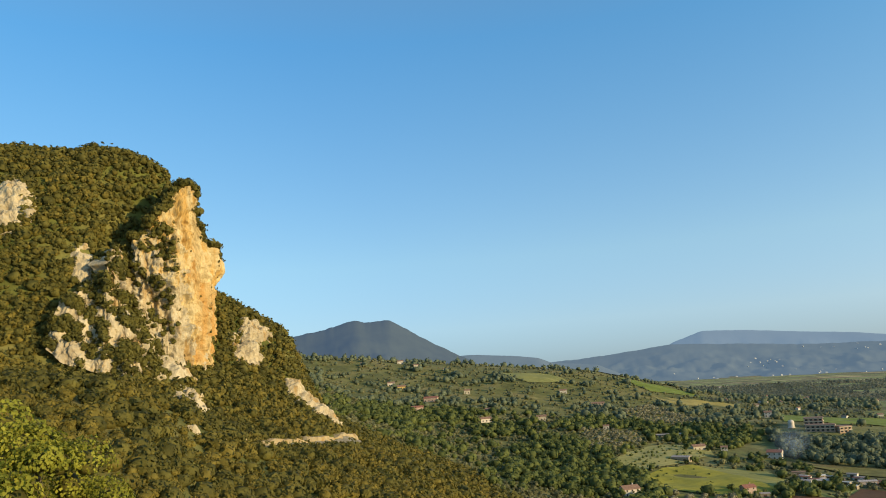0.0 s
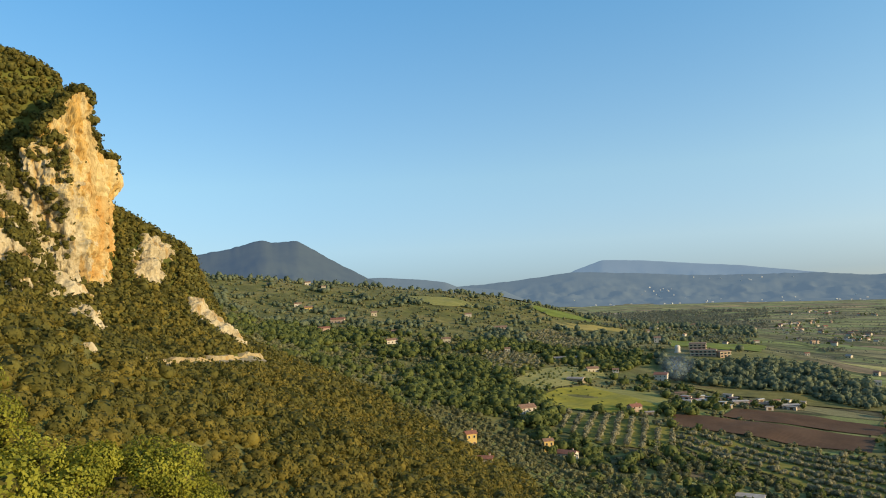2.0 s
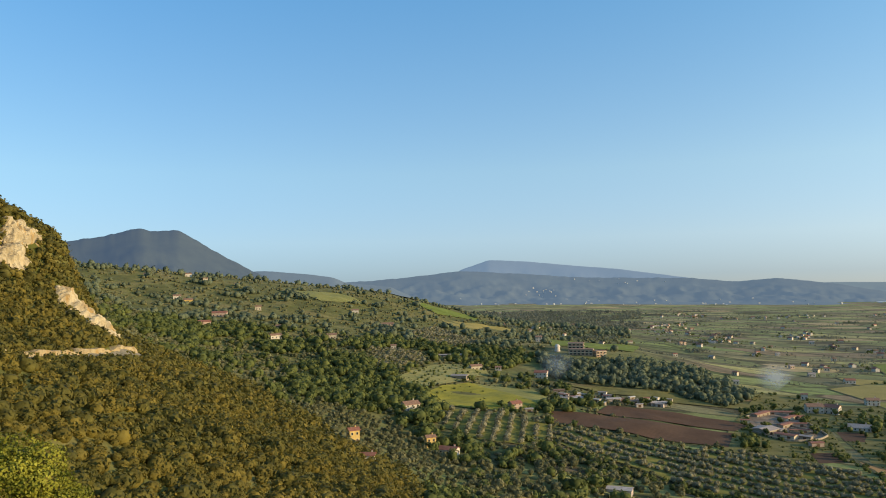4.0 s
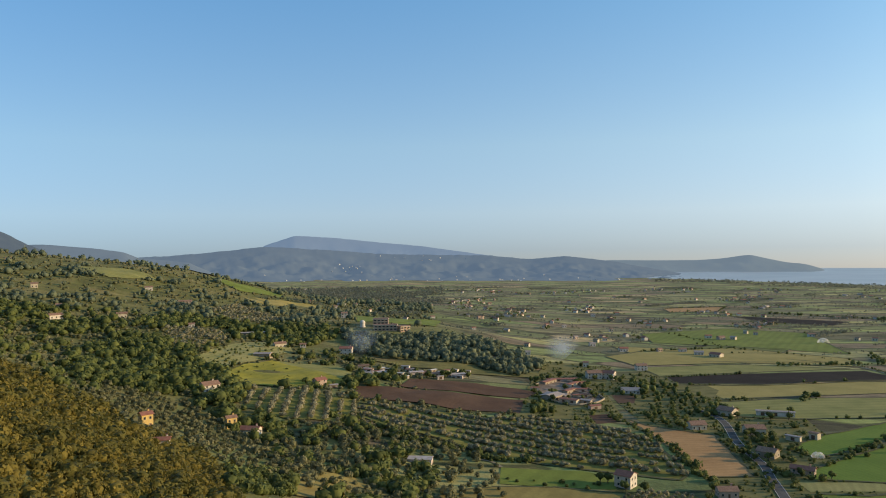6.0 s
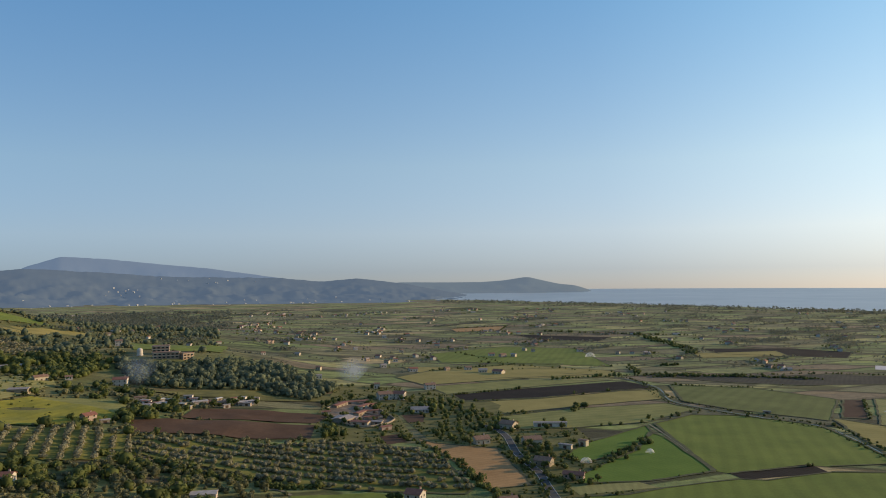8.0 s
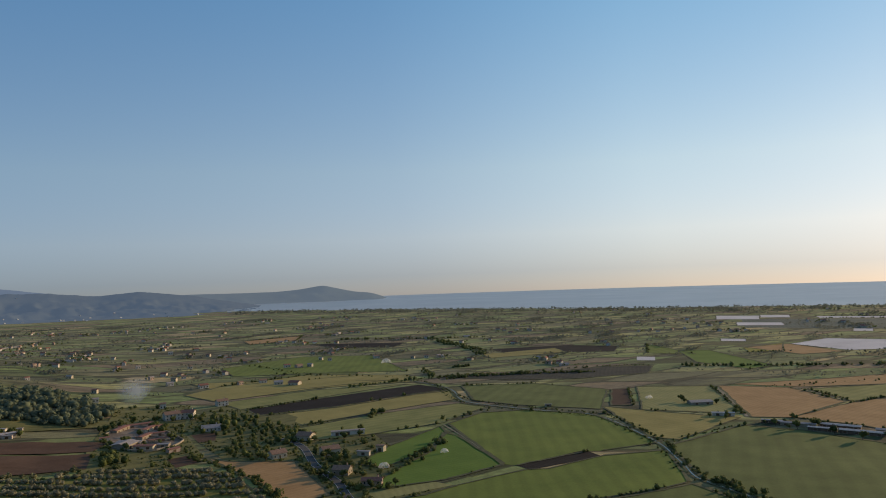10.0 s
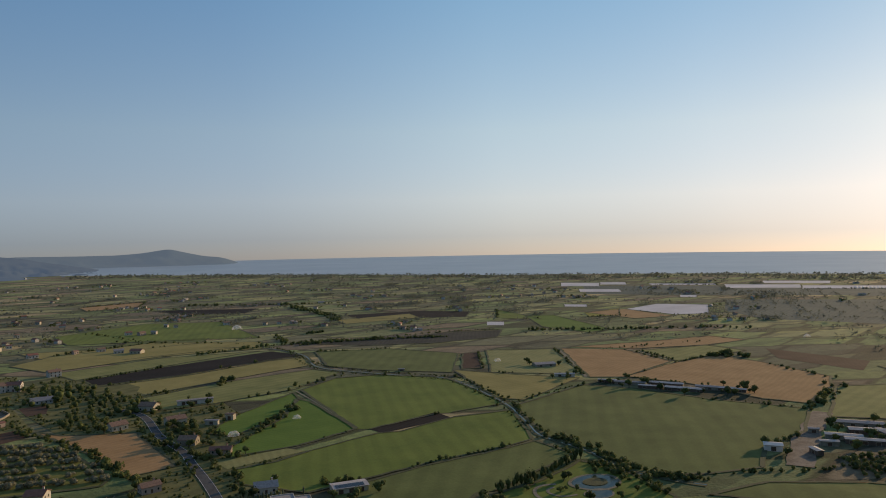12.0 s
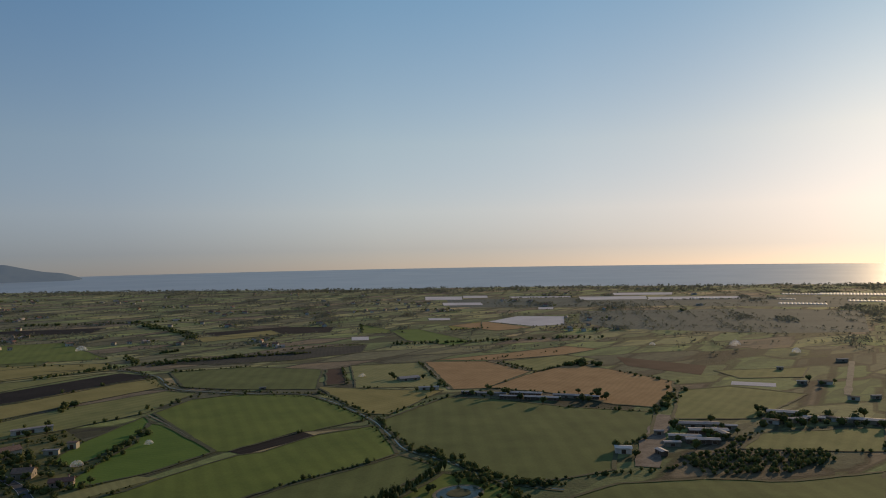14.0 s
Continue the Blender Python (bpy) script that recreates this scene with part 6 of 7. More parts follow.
row([(130, 1044), (210, 967), (285, 903)], 4, 14, 5, 'wood')
row([(477, 1432), (475, 1186), (453, 1083)], 20, 8, 9, 'wood')
row([(101, 1166), (129, 1108), (162, 999)], 4, 12, 5, 'wood')

# ---- woods, groves and scrub patches: spacing, crown size
wood([(-292, 800), (-240, 805), (-196, 848), (-132, 895), (-57, 803), (-79, 720), (-137, 737), (-188, 720), (-218, 708), (-248, 717)], 7.6, 10.5, "wood", "dense dark green wood on the knoll")
row([(302, 876), (417, 868), (531, 864), (586, 838)], 6, 6, 4.5, "wood")
wood([(32, 750), (65, 736), (98, 641), (87, 600), (66, 591), (42, 644), (9, 683)], 9.5, 6.4, "wood", "trees among the farmhouses")
wood([(-57, 608), (-44, 613), (-37, 580), (-56, 568)], 6, 7, "wood", "clump of trees below the farm")
wood([(406, 247), (447, 221), (476, 192), (464, 177), (420, 185), (384, 216)], 4.2, 3.7, "wood", "wooded garden beside the lane")
wood([(288, 318), (292, 296), (288, 272), (283, 252), (276, 254), (280, 274), (279, 296), (280, 316)], 4.6, 4.2, "wood", "bushy trees between the park and the river")
wood([(196, 304), (210, 304), (213, 290), (206, 276), (188, 288)], 5.0, 5.0, "wood", "dark clump of trees at the park's corner")
wood([(545, 264), (580, 213), (576, 189), (509, 243)], 9, 7, "wood", "trees in the farmyard")
wood([(95, 549), (114, 540), (122, 509), (116, 467), (102, 487), (93, 516)], 9, 6, "wood", "garden trees by the road")
wood([(41, 627), (70, 586), (74, 548), (49, 557), (25, 578)], 9, 5, "wood", "garden trees by the road")
wood([(-187, 389), (-163, 474), (-109, 472), (-60, 429), (-47, 378), (-142, 296)], 8.4, 5.4, "olive", "olive trees below the terraces")

wood([(-341, 573), (-354, 641), (-345, 684), (-316, 705), (-299, 681), (-300, 616), (-312, 570)], 8.5, 3.2, "wood", "bushes scattered over the dry clearing")
wood([(-299, 553), (-300, 585), (-288, 610), (-262, 606), (-279, 560), (-275, 531)], 10, 2.4, "wood", "low bushes in the yellow meadow")
wood([(-158, 292), (-150, 325), (-141, 320), (-123, 282), (-113, 228), (-122, 222)], 5.0, 6.0, "wood", "dark trees in the fold of the slope")

# ---- plastic greenhouses near the coast, each row a tunnel block
SHEETS = [[(645, 337), (662, 303), (679, 311), (662, 345)], [(1281, 1536), (1350, 1459), (1262, 1365), (1199, 1437)], [(1366, 1477), (1410, 1424), (1348, 1361), (1303, 1409)], [(1413, 1352), (1520, 1231), (1480, 1190), (1375, 1303)],
          [(1511, 1197), (1623, 1069), (1533, 1005), (1418, 1118)], [(1683, 1215), (1787, 1095), (1708, 1047), (1608, 1161)], [(1597, 1051), (1743, 887), (1659, 838), (1509, 991)],
          [(1163, 1330), (1226, 1262), (1173, 1197), (1106, 1261)], [(892, 1061), (921, 1030), (891, 997), (864, 1027)], [(626, 923), (645, 906), (621, 872), (602, 888)], [(1198, 1059), (1223, 1036), (1180, 999), (1156, 1022)]]
for corners in SHEETS:
    field(M_PLASTIC, corners, "low crop tunnels covered with pale plastic sheeting")
    cx, cy = np.mean(corners, 0)
    open_ground.append((cx * 0.965, cy * 0.965, 75))
for x, y, w, l in ((1644, 903, 86, 36), (1886, 794, 94, 40), (1953, 687, 174, 73), (1594, 671, 93, 39), (1743, 591, 85, 36), (1701, 754, 43, 18)):
    tunnels(x, y, w, l, 2.5, 90 - math.degrees(math.atan2(x, y)), M_SHEET, "block of pale plastic greenhouse tunnels")

# ---- groves
field(M_STRAWGREEN, [(-341, 573), (-354, 641), (-351, 684), (-316, 711), (-297, 681), (-298, 616), (-312, 567)], "dry grass clearing round the stone barns")
GROVE_HIGH = [(-484, 853), (-509, 975), (-390, 860), (-373, 807), (-423, 799)]
field(M_GROVE, GROVE_HIGH, "grass between rows of olives on the slope")
GROVE_SIDE = [(-434, 675), (-396, 717), (-363, 675), (-368, 587)]
field(M_GROVE, GROVE_SIDE, "grass between rows of olives on the slope")
GROVE_MAIN = [(-175, 519), (-148, 534), (-108, 540), (-60, 550), (-40, 563), (-10, 555), (14, 545), (35, 506), (48, 444), (42, 431), (-15, 440), (-55, 446), (-101, 468), (-140, 478), (-163, 490)]
GROVE_UPPER = [(-258, 511), (-235, 533), (-180, 526), (-161, 468), (-204, 452), (-237, 462)]
GROVE_LEFT = [(-264, 443), (-229, 417), (-189, 387), (-136, 308), (-132, 160), (-218, 242), (-326, 436)]
GROVE_LOW = [(6, 398), (24, 407), (44, 408), (57, 392), (52, 352), (24, 362), (8, 380)]
field(M_GROVE, GROVE_LOW, "grass strips under the small olive plot")
field(M_GROVE, GROVE_MAIN, "grass strips under the olive grove")
field(M_GROVE, GROVE_UPPER, "grass strips under the upper olive grove")
smoke(-57, 803, 62, 38, M_SMOKE)
smoke(-237, 668, 60, 42, M_HAZE_SMOKE)
spray(180, 512, 6.4)
spray(435, 624, 8.3)
spray(129, 491, 8.0)
spray(830, 539, 9.2)
spray(884, 380, 13.0)
spray(897, 462, 17.0)
spray(291, 1075, 15.4)

POPLARS = [(213, 306), (238, 309), (253, 315), (270, 322), (284, 326)]
pond(263, 290, 1.12, True)
pond(253, 276, 0.62, False)
ribbon("park_path", [(244, 299), (237, 302), (231, 300), (226, 294), (224, 286), (227, 279), (234, 274)], 2.2, M_TRACK, 0.36, "pale winding park path", "path", 0.1)
ribbon("park_path", [(240, 296), (234, 295), (232, 289), (235, 282), (243, 281)], 1.8, M_TRACK, 0.38, "pale winding park path", "path", 0.1)

cut_top, _ = even_line(cut_line, 5)
rock_sheet("road_cut", [(x, y, float(land(x, y)) - 1, float(land(x, y)) + max(0.2, 2.0 + 1.9 * float(wobble(x, y, 15, 3)))) for x, y in cut_top], 190, 20, 1.1, 0.3, 0.0, 5, M_CUT, "pale rock cutting along the mountain road")
ribbon("mountain_road", [(x + 3.6, y - 2.6) for x, y in cut_line], 4.0, M_TRACK, 0.3, "narrow pale mountain road below the rock cutting", "road", 0.1)
cut_p, _ = even_line(cut_line, 2.6)
cut_p = cut_p[np.random.default_rng(5).random(len(cut_p)) < 0.16] + np.array([5.6, -4.2])
tagged(new("roadside_scrub", plants("roadside_scrub", cut_p[:, 0], cut_p[:, 1], np.full(len(cut_p), 2.2), 60, M_SCRUB_DARK, 9, 0.9, 0.0)), "dark green bushes before the road cutting", "scrub", kind="stuff")


# ---- olive groves: trees in rows, each with trunk and crown
def tree_kind(name, label, category, group, size, tall, trunk, count, leaf, material, seed, variants=4):
    """Builds a few trees under the ground's origin, to be copied."""
    out = []
    for k in range(variants):
        rng = np.random.default_rng(seed + k)
        r = np.array([size / 2 * rng.uniform(0.9, 1.1)])
        h = r * tall
        c = np.array([[0, 0, trunk + h[0] * 0.55]])
        # a few lobes of foliage round the main one
        lob = np.concatenate([c, c + rng.normal(size=(3, 3)) * [r[0] * 0.42, r[0] * 0.42, h[0] * 0.22]])
        rr, hh = np.concatenate([r * 0.8, r * rng.uniform(0.5, 0.68, 3)]), np.concatenate([h * 0.85, h * rng.uniform(0.45, 0.65, 3)])
        v, f = leaf_cloud(lob, rr, hh, count // 4, leaf, rng)
        hv, hf = hearts(lob, rr, hh, rng, 0.66, True)
        ob = thing(name, pose(0, 0, -500), label, category, group)
        crown = new("crown", bulk("crown", [(v, f, material), (hv, hf, material)]))
        base = np.array([[0, 0, -0.5], [0, 0, trunk * 0.6], [0, 0, trunk * 0.6], [0, 0, trunk * 0.6]])
        tips = np.concatenate([[[rng.normal() * 0.1, rng.normal() * 0.1, trunk * 0.75]], lob[1:]])
        pv, pf = poles(base, tips, np.array([0.055, 0.034, 0.03, 0.03]) * size, 7)
        stem = new("trunk", bulk("trunk", [(pv, pf, M_BARK)]))
        crown.parent = stem.parent = ob
        out.append(ob)
    return out


def plant_out(kinds, spots, seed, spread=(0.8, 1.2)):
    """Copies of the kinds at the spots; the first few spots take the built ones themselves."""
    rng = np.random.default_rng(seed)
    for k, (x, y) in enumerate(spots):
        m = pose(x, y, float(land(x, y)), 0, 0, rng.uniform(0, 360))
        s = rng.uniform(*spread)
        ob = kinds[k] if k < len(kinds) else copy_thing(kinds[int(rng.integers(len(kinds)))], m)
        ob.matrix_world = m @ Matrix.Diagonal((s, s, s * rng.uniform(0.9, 1.1), 1))


def rows_in(poly, along, across, turn, rng, jitter=0.12):
    c, s = math.cos(radians(turn)), math.sin(radians(turn))
    p = np.array(poly, float)
    m = p.mean(0)
    g = np.stack(np.meshgrid(np.arange(-160, 160, along), np.arange(-160, 160, across)), -1).reshape(-1, 2)
    g = g + rng.normal(size=g.shape) * jitter * along
    q = np.column_stack([m[0] + g[:, 0] * c - g[:, 1] * s, m[1] + g[:, 0] * s + g[:, 1] * c])
    q = q[inside(poly, q[:, 0], q[:, 1])]
    return q[rng.random(len(q)) > 0.05]


rng = np.random.default_rng(21)
main = rows_in(GROVE_MAIN, 5.1, 14.2, -15, rng, 0.08)
main = main[np.argsort(np.hypot(main[:, 0], main[:, 1]))]
olives = tree_kind("olive_tree", "grey-green olive tree in a planted grove row", "olive tree", "olive trees of the grove", 5.6, 0.88, 0.3, 260, 0.2, M_OLIVE_PALE, 40)
plant_out(olives, main[:300], 22)
rest = main[300:]
upper = rows_in(GROVE_UPPER, 4.0, 9.2, 108, rng, 0.07)
low_grove = rows_in(GROVE_LOW, 4.2, 5.2, -20, rng, 0.08)
high = np.concatenate([rows_in(GROVE_HIGH, 4.4, 9.0, 20, rng, 0.1), rows_in(GROVE_SIDE, 4.4, 9.0, 20, rng, 0.1)])
for spots, nm in ((rest, "olive_grove"), (upper, "olive_grove"), (high, "olive_grove"), (low_grove, "olive_grove")):
    if len(spots):
        me = plants(nm, spots[:, 0], spots[:, 1], (5.0 if spots is rest else 3.3 if spots is low_grove else 5.0) * rng.uniform(0.8, 1.15, len(spots)), 60, M_OLIVE_PALE, 23, 0.85, 0.2)
        tagged(new(nm, me), "grey-green olive trees in straight rows", "olive grove", kind="stuff")
left = rows_in(GROVE_LEFT, 5.4, 9.6, -22, rng, 0.12)
left = left[~on_scrub(left[:, 0], left[:, 1]) & clear_of_buildings(left)]
me = plants("olive_grove", left[:, 0], left[:, 1], 4.8 * rng.uniform(0.75, 1.2, len(left)), 80, M_OLIVE, 24, 0.85, 0.22)
tagged(new("olive_grove", me), "grey-green olive trees on the terraced slope", "olive grove", kind="stuff")


# ---- bushes, brambles and self-sown trees on the rough ground
rng = np.random.default_rng(58)
for gap, size, tall, share, lab in ((4.2, 1.9, 0.8, 0.6, "low brambles and weeds on the rough ground"), (9.0, 4.2, 1.0, 0.62, "bushes and self-sown trees between the gardens")):
    xy = np.concatenate([np.column_stack(scatter(p, gap, rng)) for p in ROUGH])
    k = clear_of_buildings(xy, 0.8) & (rng.random(len(xy)) < share)
    for p in field_polys:
        k &= ~inside(p, xy[:, 0], xy[:, 1])
    for pts, wide in road_lines:
        for q in pts:
            k &= np.hypot(xy[:, 0] - q[0], xy[:, 1] - q[1]) > wide / 2 + 1.6
    k &= wobble(xy[:, 0], xy[:, 1], 40, 7) > -0.25
    xy = xy[k]
    me = plants("rough_growth", xy[:, 0], xy[:, 1], size * rng.uniform(0.5, 1.4, len(xy)), 40, M_BROAD, 59, tall, 0.06, 0.24)
    tagged(new("rough_growth", me), lab, "bushes", kind="stuff")


# ---- garden trees standing by the nearer houses
rng = np.random.default_rng(61)
spots = []
for x, y, r in built:
    if 380 < math.hypot(x, y) < 800 and r > 4.6:
        for _ in range(int(rng.integers(3, 7))):
            a, d = rng.uniform(0, 6.28), r + rng.uniform(2, 10)
            spots.append((x + d * math.cos(a), y + d * math.sin(a)))
spots = np.array(spots)
spots = spots[clear_of_buildings(spots, 1.2)]
trees = tree_kind("broadleaf_tree", "dark green broadleaf tree in a farm garden", "tree", "garden trees of the farms", 5.6, 1.15, 1.6, 150, 0.24, M_BROAD, 70)
plant_out(trees, spots[:260], 62, (0.6, 1.3))

poplars = tree_kind("poplar", "tall narrow poplar in a row beside the park", "poplar", "poplars of the park", 3.4, 2.4, 0.8, 170, 0.24, M_BROAD, 80, 3)
rng = np.random.default_rng(63)
line, _ = even_line(POPLARS, 3.0)
plant_out(poplars, [tuple(p + rng.normal(size=2) * 0.5) for p in line], 64, (0.6, 1.25))
park = tree_kind("park_tree", "bushy green tree on the park lawn", "tree", "trees of the park", 4.6, 1.1, 1.2, 150, 0.22, M_BROAD, 83, 3)
plant_out(park, [(246, 306), (251, 301), (243, 290), (247, 286), (256, 303), (238, 288), (272, 300), (276, 284), (266, 277), (243, 272), (258, 266), (232, 305), (271, 268), (226, 300)], 65, (0.6, 1.2))
cypress = tree_kind("cypress", "slim dark cypress beside the white houses", "cypress", "cypresses of the villa", 1.9, 4.2, 0.4, 150, 0.26, M_WOODHAZE, 86, 2)
plant_out(cypress, [(129, 359)] + [(96 + 2.0 * k, 361.5 - 0.32 * k + 0.4 * math.sin(3 * k)) for k in range(12)], 66, (0.75, 1.0))


# ---- scrub over the flank and the hill, olive terraces and woods on the lower slope
def ring_scatter(gap, near, far, a0, a1, rng):
    """Even points in a sector round the viewpoint's hill."""
    d, out = near, []
    while d < far:
        a = np.arange(a0, a1, math.degrees(gap / d))
        out.append(np.column_stack([np.radians(a + rng.uniform(-0.4, 0.4, len(a)) * math.degrees(gap / d)), d + rng.uniform(-0.4, 0.4, len(a)) * gap]))
        d += gap
    p = np.concatenate(out)
    return p[:, 1] * np.sin(p[:, 0]), p[:, 1] * np.cos(p[:, 0])


def clear_of_fields(x, y):
    out = np.ones(len(x), bool)
    for p in field_polys:
        out &= ~inside(p, x, y)
    for cx, cy, r in open_ground:
        out &= (x - cx) ** 2 + (y - cy) ** 2 > r * r
    return out


def off_rock(x, y, gap):
    out = np.ones(len(x), bool)
    for cx, cy, r in crag_spots:
        out &= (x - cx) ** 2 + (y - cy) ** 2 > r * r
    for pts, wide, shift in [(r, gap, (0, 0)) for r in rock_lines] + [(cut_line, 5.5, (4.4, -3.2))]:
        p, d = even_line(pts, 3)
        for q in p:
            out &= (x - q[0] - shift[0]) ** 2 + (y - q[1] - shift[1]) ** 2 > wide * wide
    return out


rng = np.random.default_rng(7)
for near, far, gap, size, count in ((24, 60, 2.0, 2.7, 220), (60, 110, 2.8, 4.0, 180), (110, 190, 3.3, 4.9, 112), (190, 320, 3.8, 5.4, 54), (320, 560, 4.3, 5.9, 19)):
    x, y = ring_scatter(gap, near, far, -78, -28 if near > 100 else -44, rng)
    low = (land(x, y) - EYE_Z) / np.hypot(x, y) > -0.335
    x, y = x[low], y[low]
    u, w = hill_frame(x, y)
    bare = (wobble(x, y, 34, 5) > 1.0) & (np.hypot(x, y) > 170) & ~((u < 30) & (w > -40))
    k = (on_scrub(x, y) | ((u < 80) & (w > -80))) & ~bare & off_rock(x, y, 2.2)
    x, y = x[k], y[k]
    dark = wobble(x, y, 46, 3) + 0.5 * wobble(x, y, 17, 4) + rng.normal(size=len(x)) * 0.25 + 0.9 * step(-40, 0, hill_frame(x, y)[1]) * step(30, 0, hill_frame(x, y)[0]) > 0.1
    for mat, sel, lab in ((M_SCRUB, ~dark, "dense yellow-green maquis scrub covering the hillside"), (M_SCRUB_DARK, dark, "dark green holm oak scrub covering the hillside")):
        me = plants("scrub", x[sel], y[sel], size * rng.uniform(0.6, 1.3, sel.sum()) * np.where(dark[sel], 1.15, 0.95), count, mat, near, 0.85, 0.02, 0.085 if near < 50 else 0.11 if near < 100 else 0.135 if near < 150 else 0.17 if near < 300 else 0.25, ruffle=0.4, heart=0.7, fine=near < 150)
        tagged(new("scrub", me), lab, "scrub", kind="stuff")

# the steep hill round the cliff is overgrown more thickly
def steepness(x, y):
    return np.hypot(land(x + 2, y) - land(x - 2, y), land(x, y + 2) - land(x, y - 2)) / 4


x, y = ring_scatter(1.9, 300, 470, -78, -46, rng)
u, w = hill_frame(x, y)
k = (u < 85) & (w > -60) & off_rock(x, y, 1.6) & (rng.random(len(x)) < np.clip(0.2 + 0.5 * steepness(x, y) + 0.8 * (w > -25) * (u < 10), 0, 1))
x, y = x[k], y[k]
for mat, sel, lab in ((M_SCRUB_DARK, rng.random(len(x)) < 0.66, "thick dark green scrub round the cliff"), (M_SCRUB, rng.random(len(x)) < 0.34, "yellow-green scrub round the cliff")):
    me = plants("hill_scrub", x[sel], y[sel], 4.7 * rng.uniform(0.55, 1.35, sel.sum()), 14, mat, 77, 0.95, 0.02)
    tagged(new("hill_scrub", me), lab, "scrub", kind="stuff")

# broadleaf woods fill the folds of the slope; olives, grass and single trees the rest
WOODS = [[(-425, 535), (-441, 630), (-402, 640), (-343, 568), (-281, 487), (-288, 453), (-309, 435), (-326, 418)],
         [(-343, 565), (-310, 574), (-264, 505), (-231, 450), (-185, 427), (-163, 408), (-169, 388), (-215, 414), (-262, 445)],
         [(-139, 412), (-109, 409), (-63, 403), (-65, 374), (-108, 330), (-128, 366)],
         [(-547, 863), (-446, 860), (-316, 800), (-254, 738), (-272, 679), (-349, 765), (-388, 717), (-449, 709)],
         [(-700, 640), (-640, 760), (-560, 700), (-560, 560), (-480, 470), (-560, 480)]]
# the steepest ground carries as many bushes for its surface as the rest
rng = np.random.default_rng(78)
x, y = ring_scatter(0.85, 305, 440, -80, -57, rng)
u, w = hill_frame(x, y)
tilt = steepness(x, y)
k = (tilt > 1.1) & (u < 20) & off_rock(x, y, 1.0) & (rng.random(len(x)) < np.clip(0.13 * tilt, 0, 0.75))
x, y = x[k], y[k]
for mat, sel, lab in ((M_SCRUB_DARK, rng.random(len(x)) < 0.7, "dark green scrub clinging to the steep hillside"), (M_SCRUB, rng.random(len(x)) < 0.34, "yellow-green scrub clinging to the steep hillside")):
    me = plants("hill_scrub", x[sel], y[sel], 4.5 * rng.uniform(0.55, 1.35, sel.sum()), 15, mat, 79, 0.95, 0.02)
    tagged(new("hill_scrub", me), lab, "scrub", kind="stuff")

rng = np.random.default_rng(8)
for near, far, gap, size, count in ((200, 560, 5.2, 6.2, 36), (560, 900, 5.6, 6.6, 22), (900, 1700, 7.6, 7.2, 11)):
    x, y = ring_scatter(gap, near, far, -62, -13, rng)
    u, w = hill_frame(x, y)
    k = ~(on_scrub(x, y) & (np.hypot(x, y) < 545)) & ~((u < 30) & (w > -80) & (w < 60)) & clear_of_fields(x, y) & (land(x, y) > 3) & ~((y > 690) & (y < 890) & (x > -290))
    k &= ~inside(GROVE_MAIN, x, y) & ~inside(GROVE_UPPER, x, y) & ~inside(GROVE_LEFT, x, y) & clear_of_buildings(np.column_stack([x, y]))
    x, y = x[k], y[k]
    woody = np.zeros(len(x), bool)
    for p in WOODS:
        woody |= inside(p, x + 9 * wobble(x, y, 50, 8), y + 9 * wobble(x, y, 50, 9))
    kind = wobble(x, y, 130, 6) + 0.5 * wobble(x, y, 48, 7) + 0.2 * rng.normal(size=len(x))
    belt = woody | (kind > 0.4)
    lone = ~belt & (rng.random(len(x)) < 0.1)
    grey = ~belt & ~lone & (kind > -0.75) & (rng.random(len(x)) < (0.72 if near < 900 else 0.4))
    # beyond 900 m the belts take the leaf colour paled for haze
    for mat, sel, lab, s, tall in ((M_BROAD if near < 900 else M_WOODHAZE, belt | lone, "dark green broadleaf trees in groups on the slope", 1.6, 0.9), (M_OLIVE, grey, "grey-green olive trees on the terraced slope", 0.78, 0.75)):
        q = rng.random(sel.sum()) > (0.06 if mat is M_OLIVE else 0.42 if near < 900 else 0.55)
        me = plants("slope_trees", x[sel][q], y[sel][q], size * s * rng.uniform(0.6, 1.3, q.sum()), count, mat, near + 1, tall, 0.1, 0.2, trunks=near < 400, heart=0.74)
        tagged(new("slope_trees", me), lab, "trees", kind="stuff")

# sparse groves on the low hills behind
x, y = ring_scatter(10.5, 1700, 2500, -36, -12, rng)
k = (land(x, y) > 2) & (wobble(x, y, 260, 9) + 0.5 * wobble(x, y, 90, 2) > -0.15) & clear_of_fields(x, y)
hill_spots = x[k], y[k]


# ---- the far plain: hedges, coastal pine belt, farmhouses, villages on the ridge
def far_plants(name, x, y, size, count, material, seed, label):
    r = np.random.default_rng(seed)
    rad = size * 0.5 * r.uniform(0.7, 1.3, len(x))
    c = np.column_stack([x, y, land(x, y) + rad * 0.7])
    v, f = leaf_cloud(c, rad, rad * 0.95, count, 0.42, r)
    tagged(new(name, bulk(name, [(v, f, material)])), label, "trees", kind="stuff")


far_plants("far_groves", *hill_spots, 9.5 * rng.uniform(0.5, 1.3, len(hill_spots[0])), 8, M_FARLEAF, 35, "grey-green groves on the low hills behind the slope")

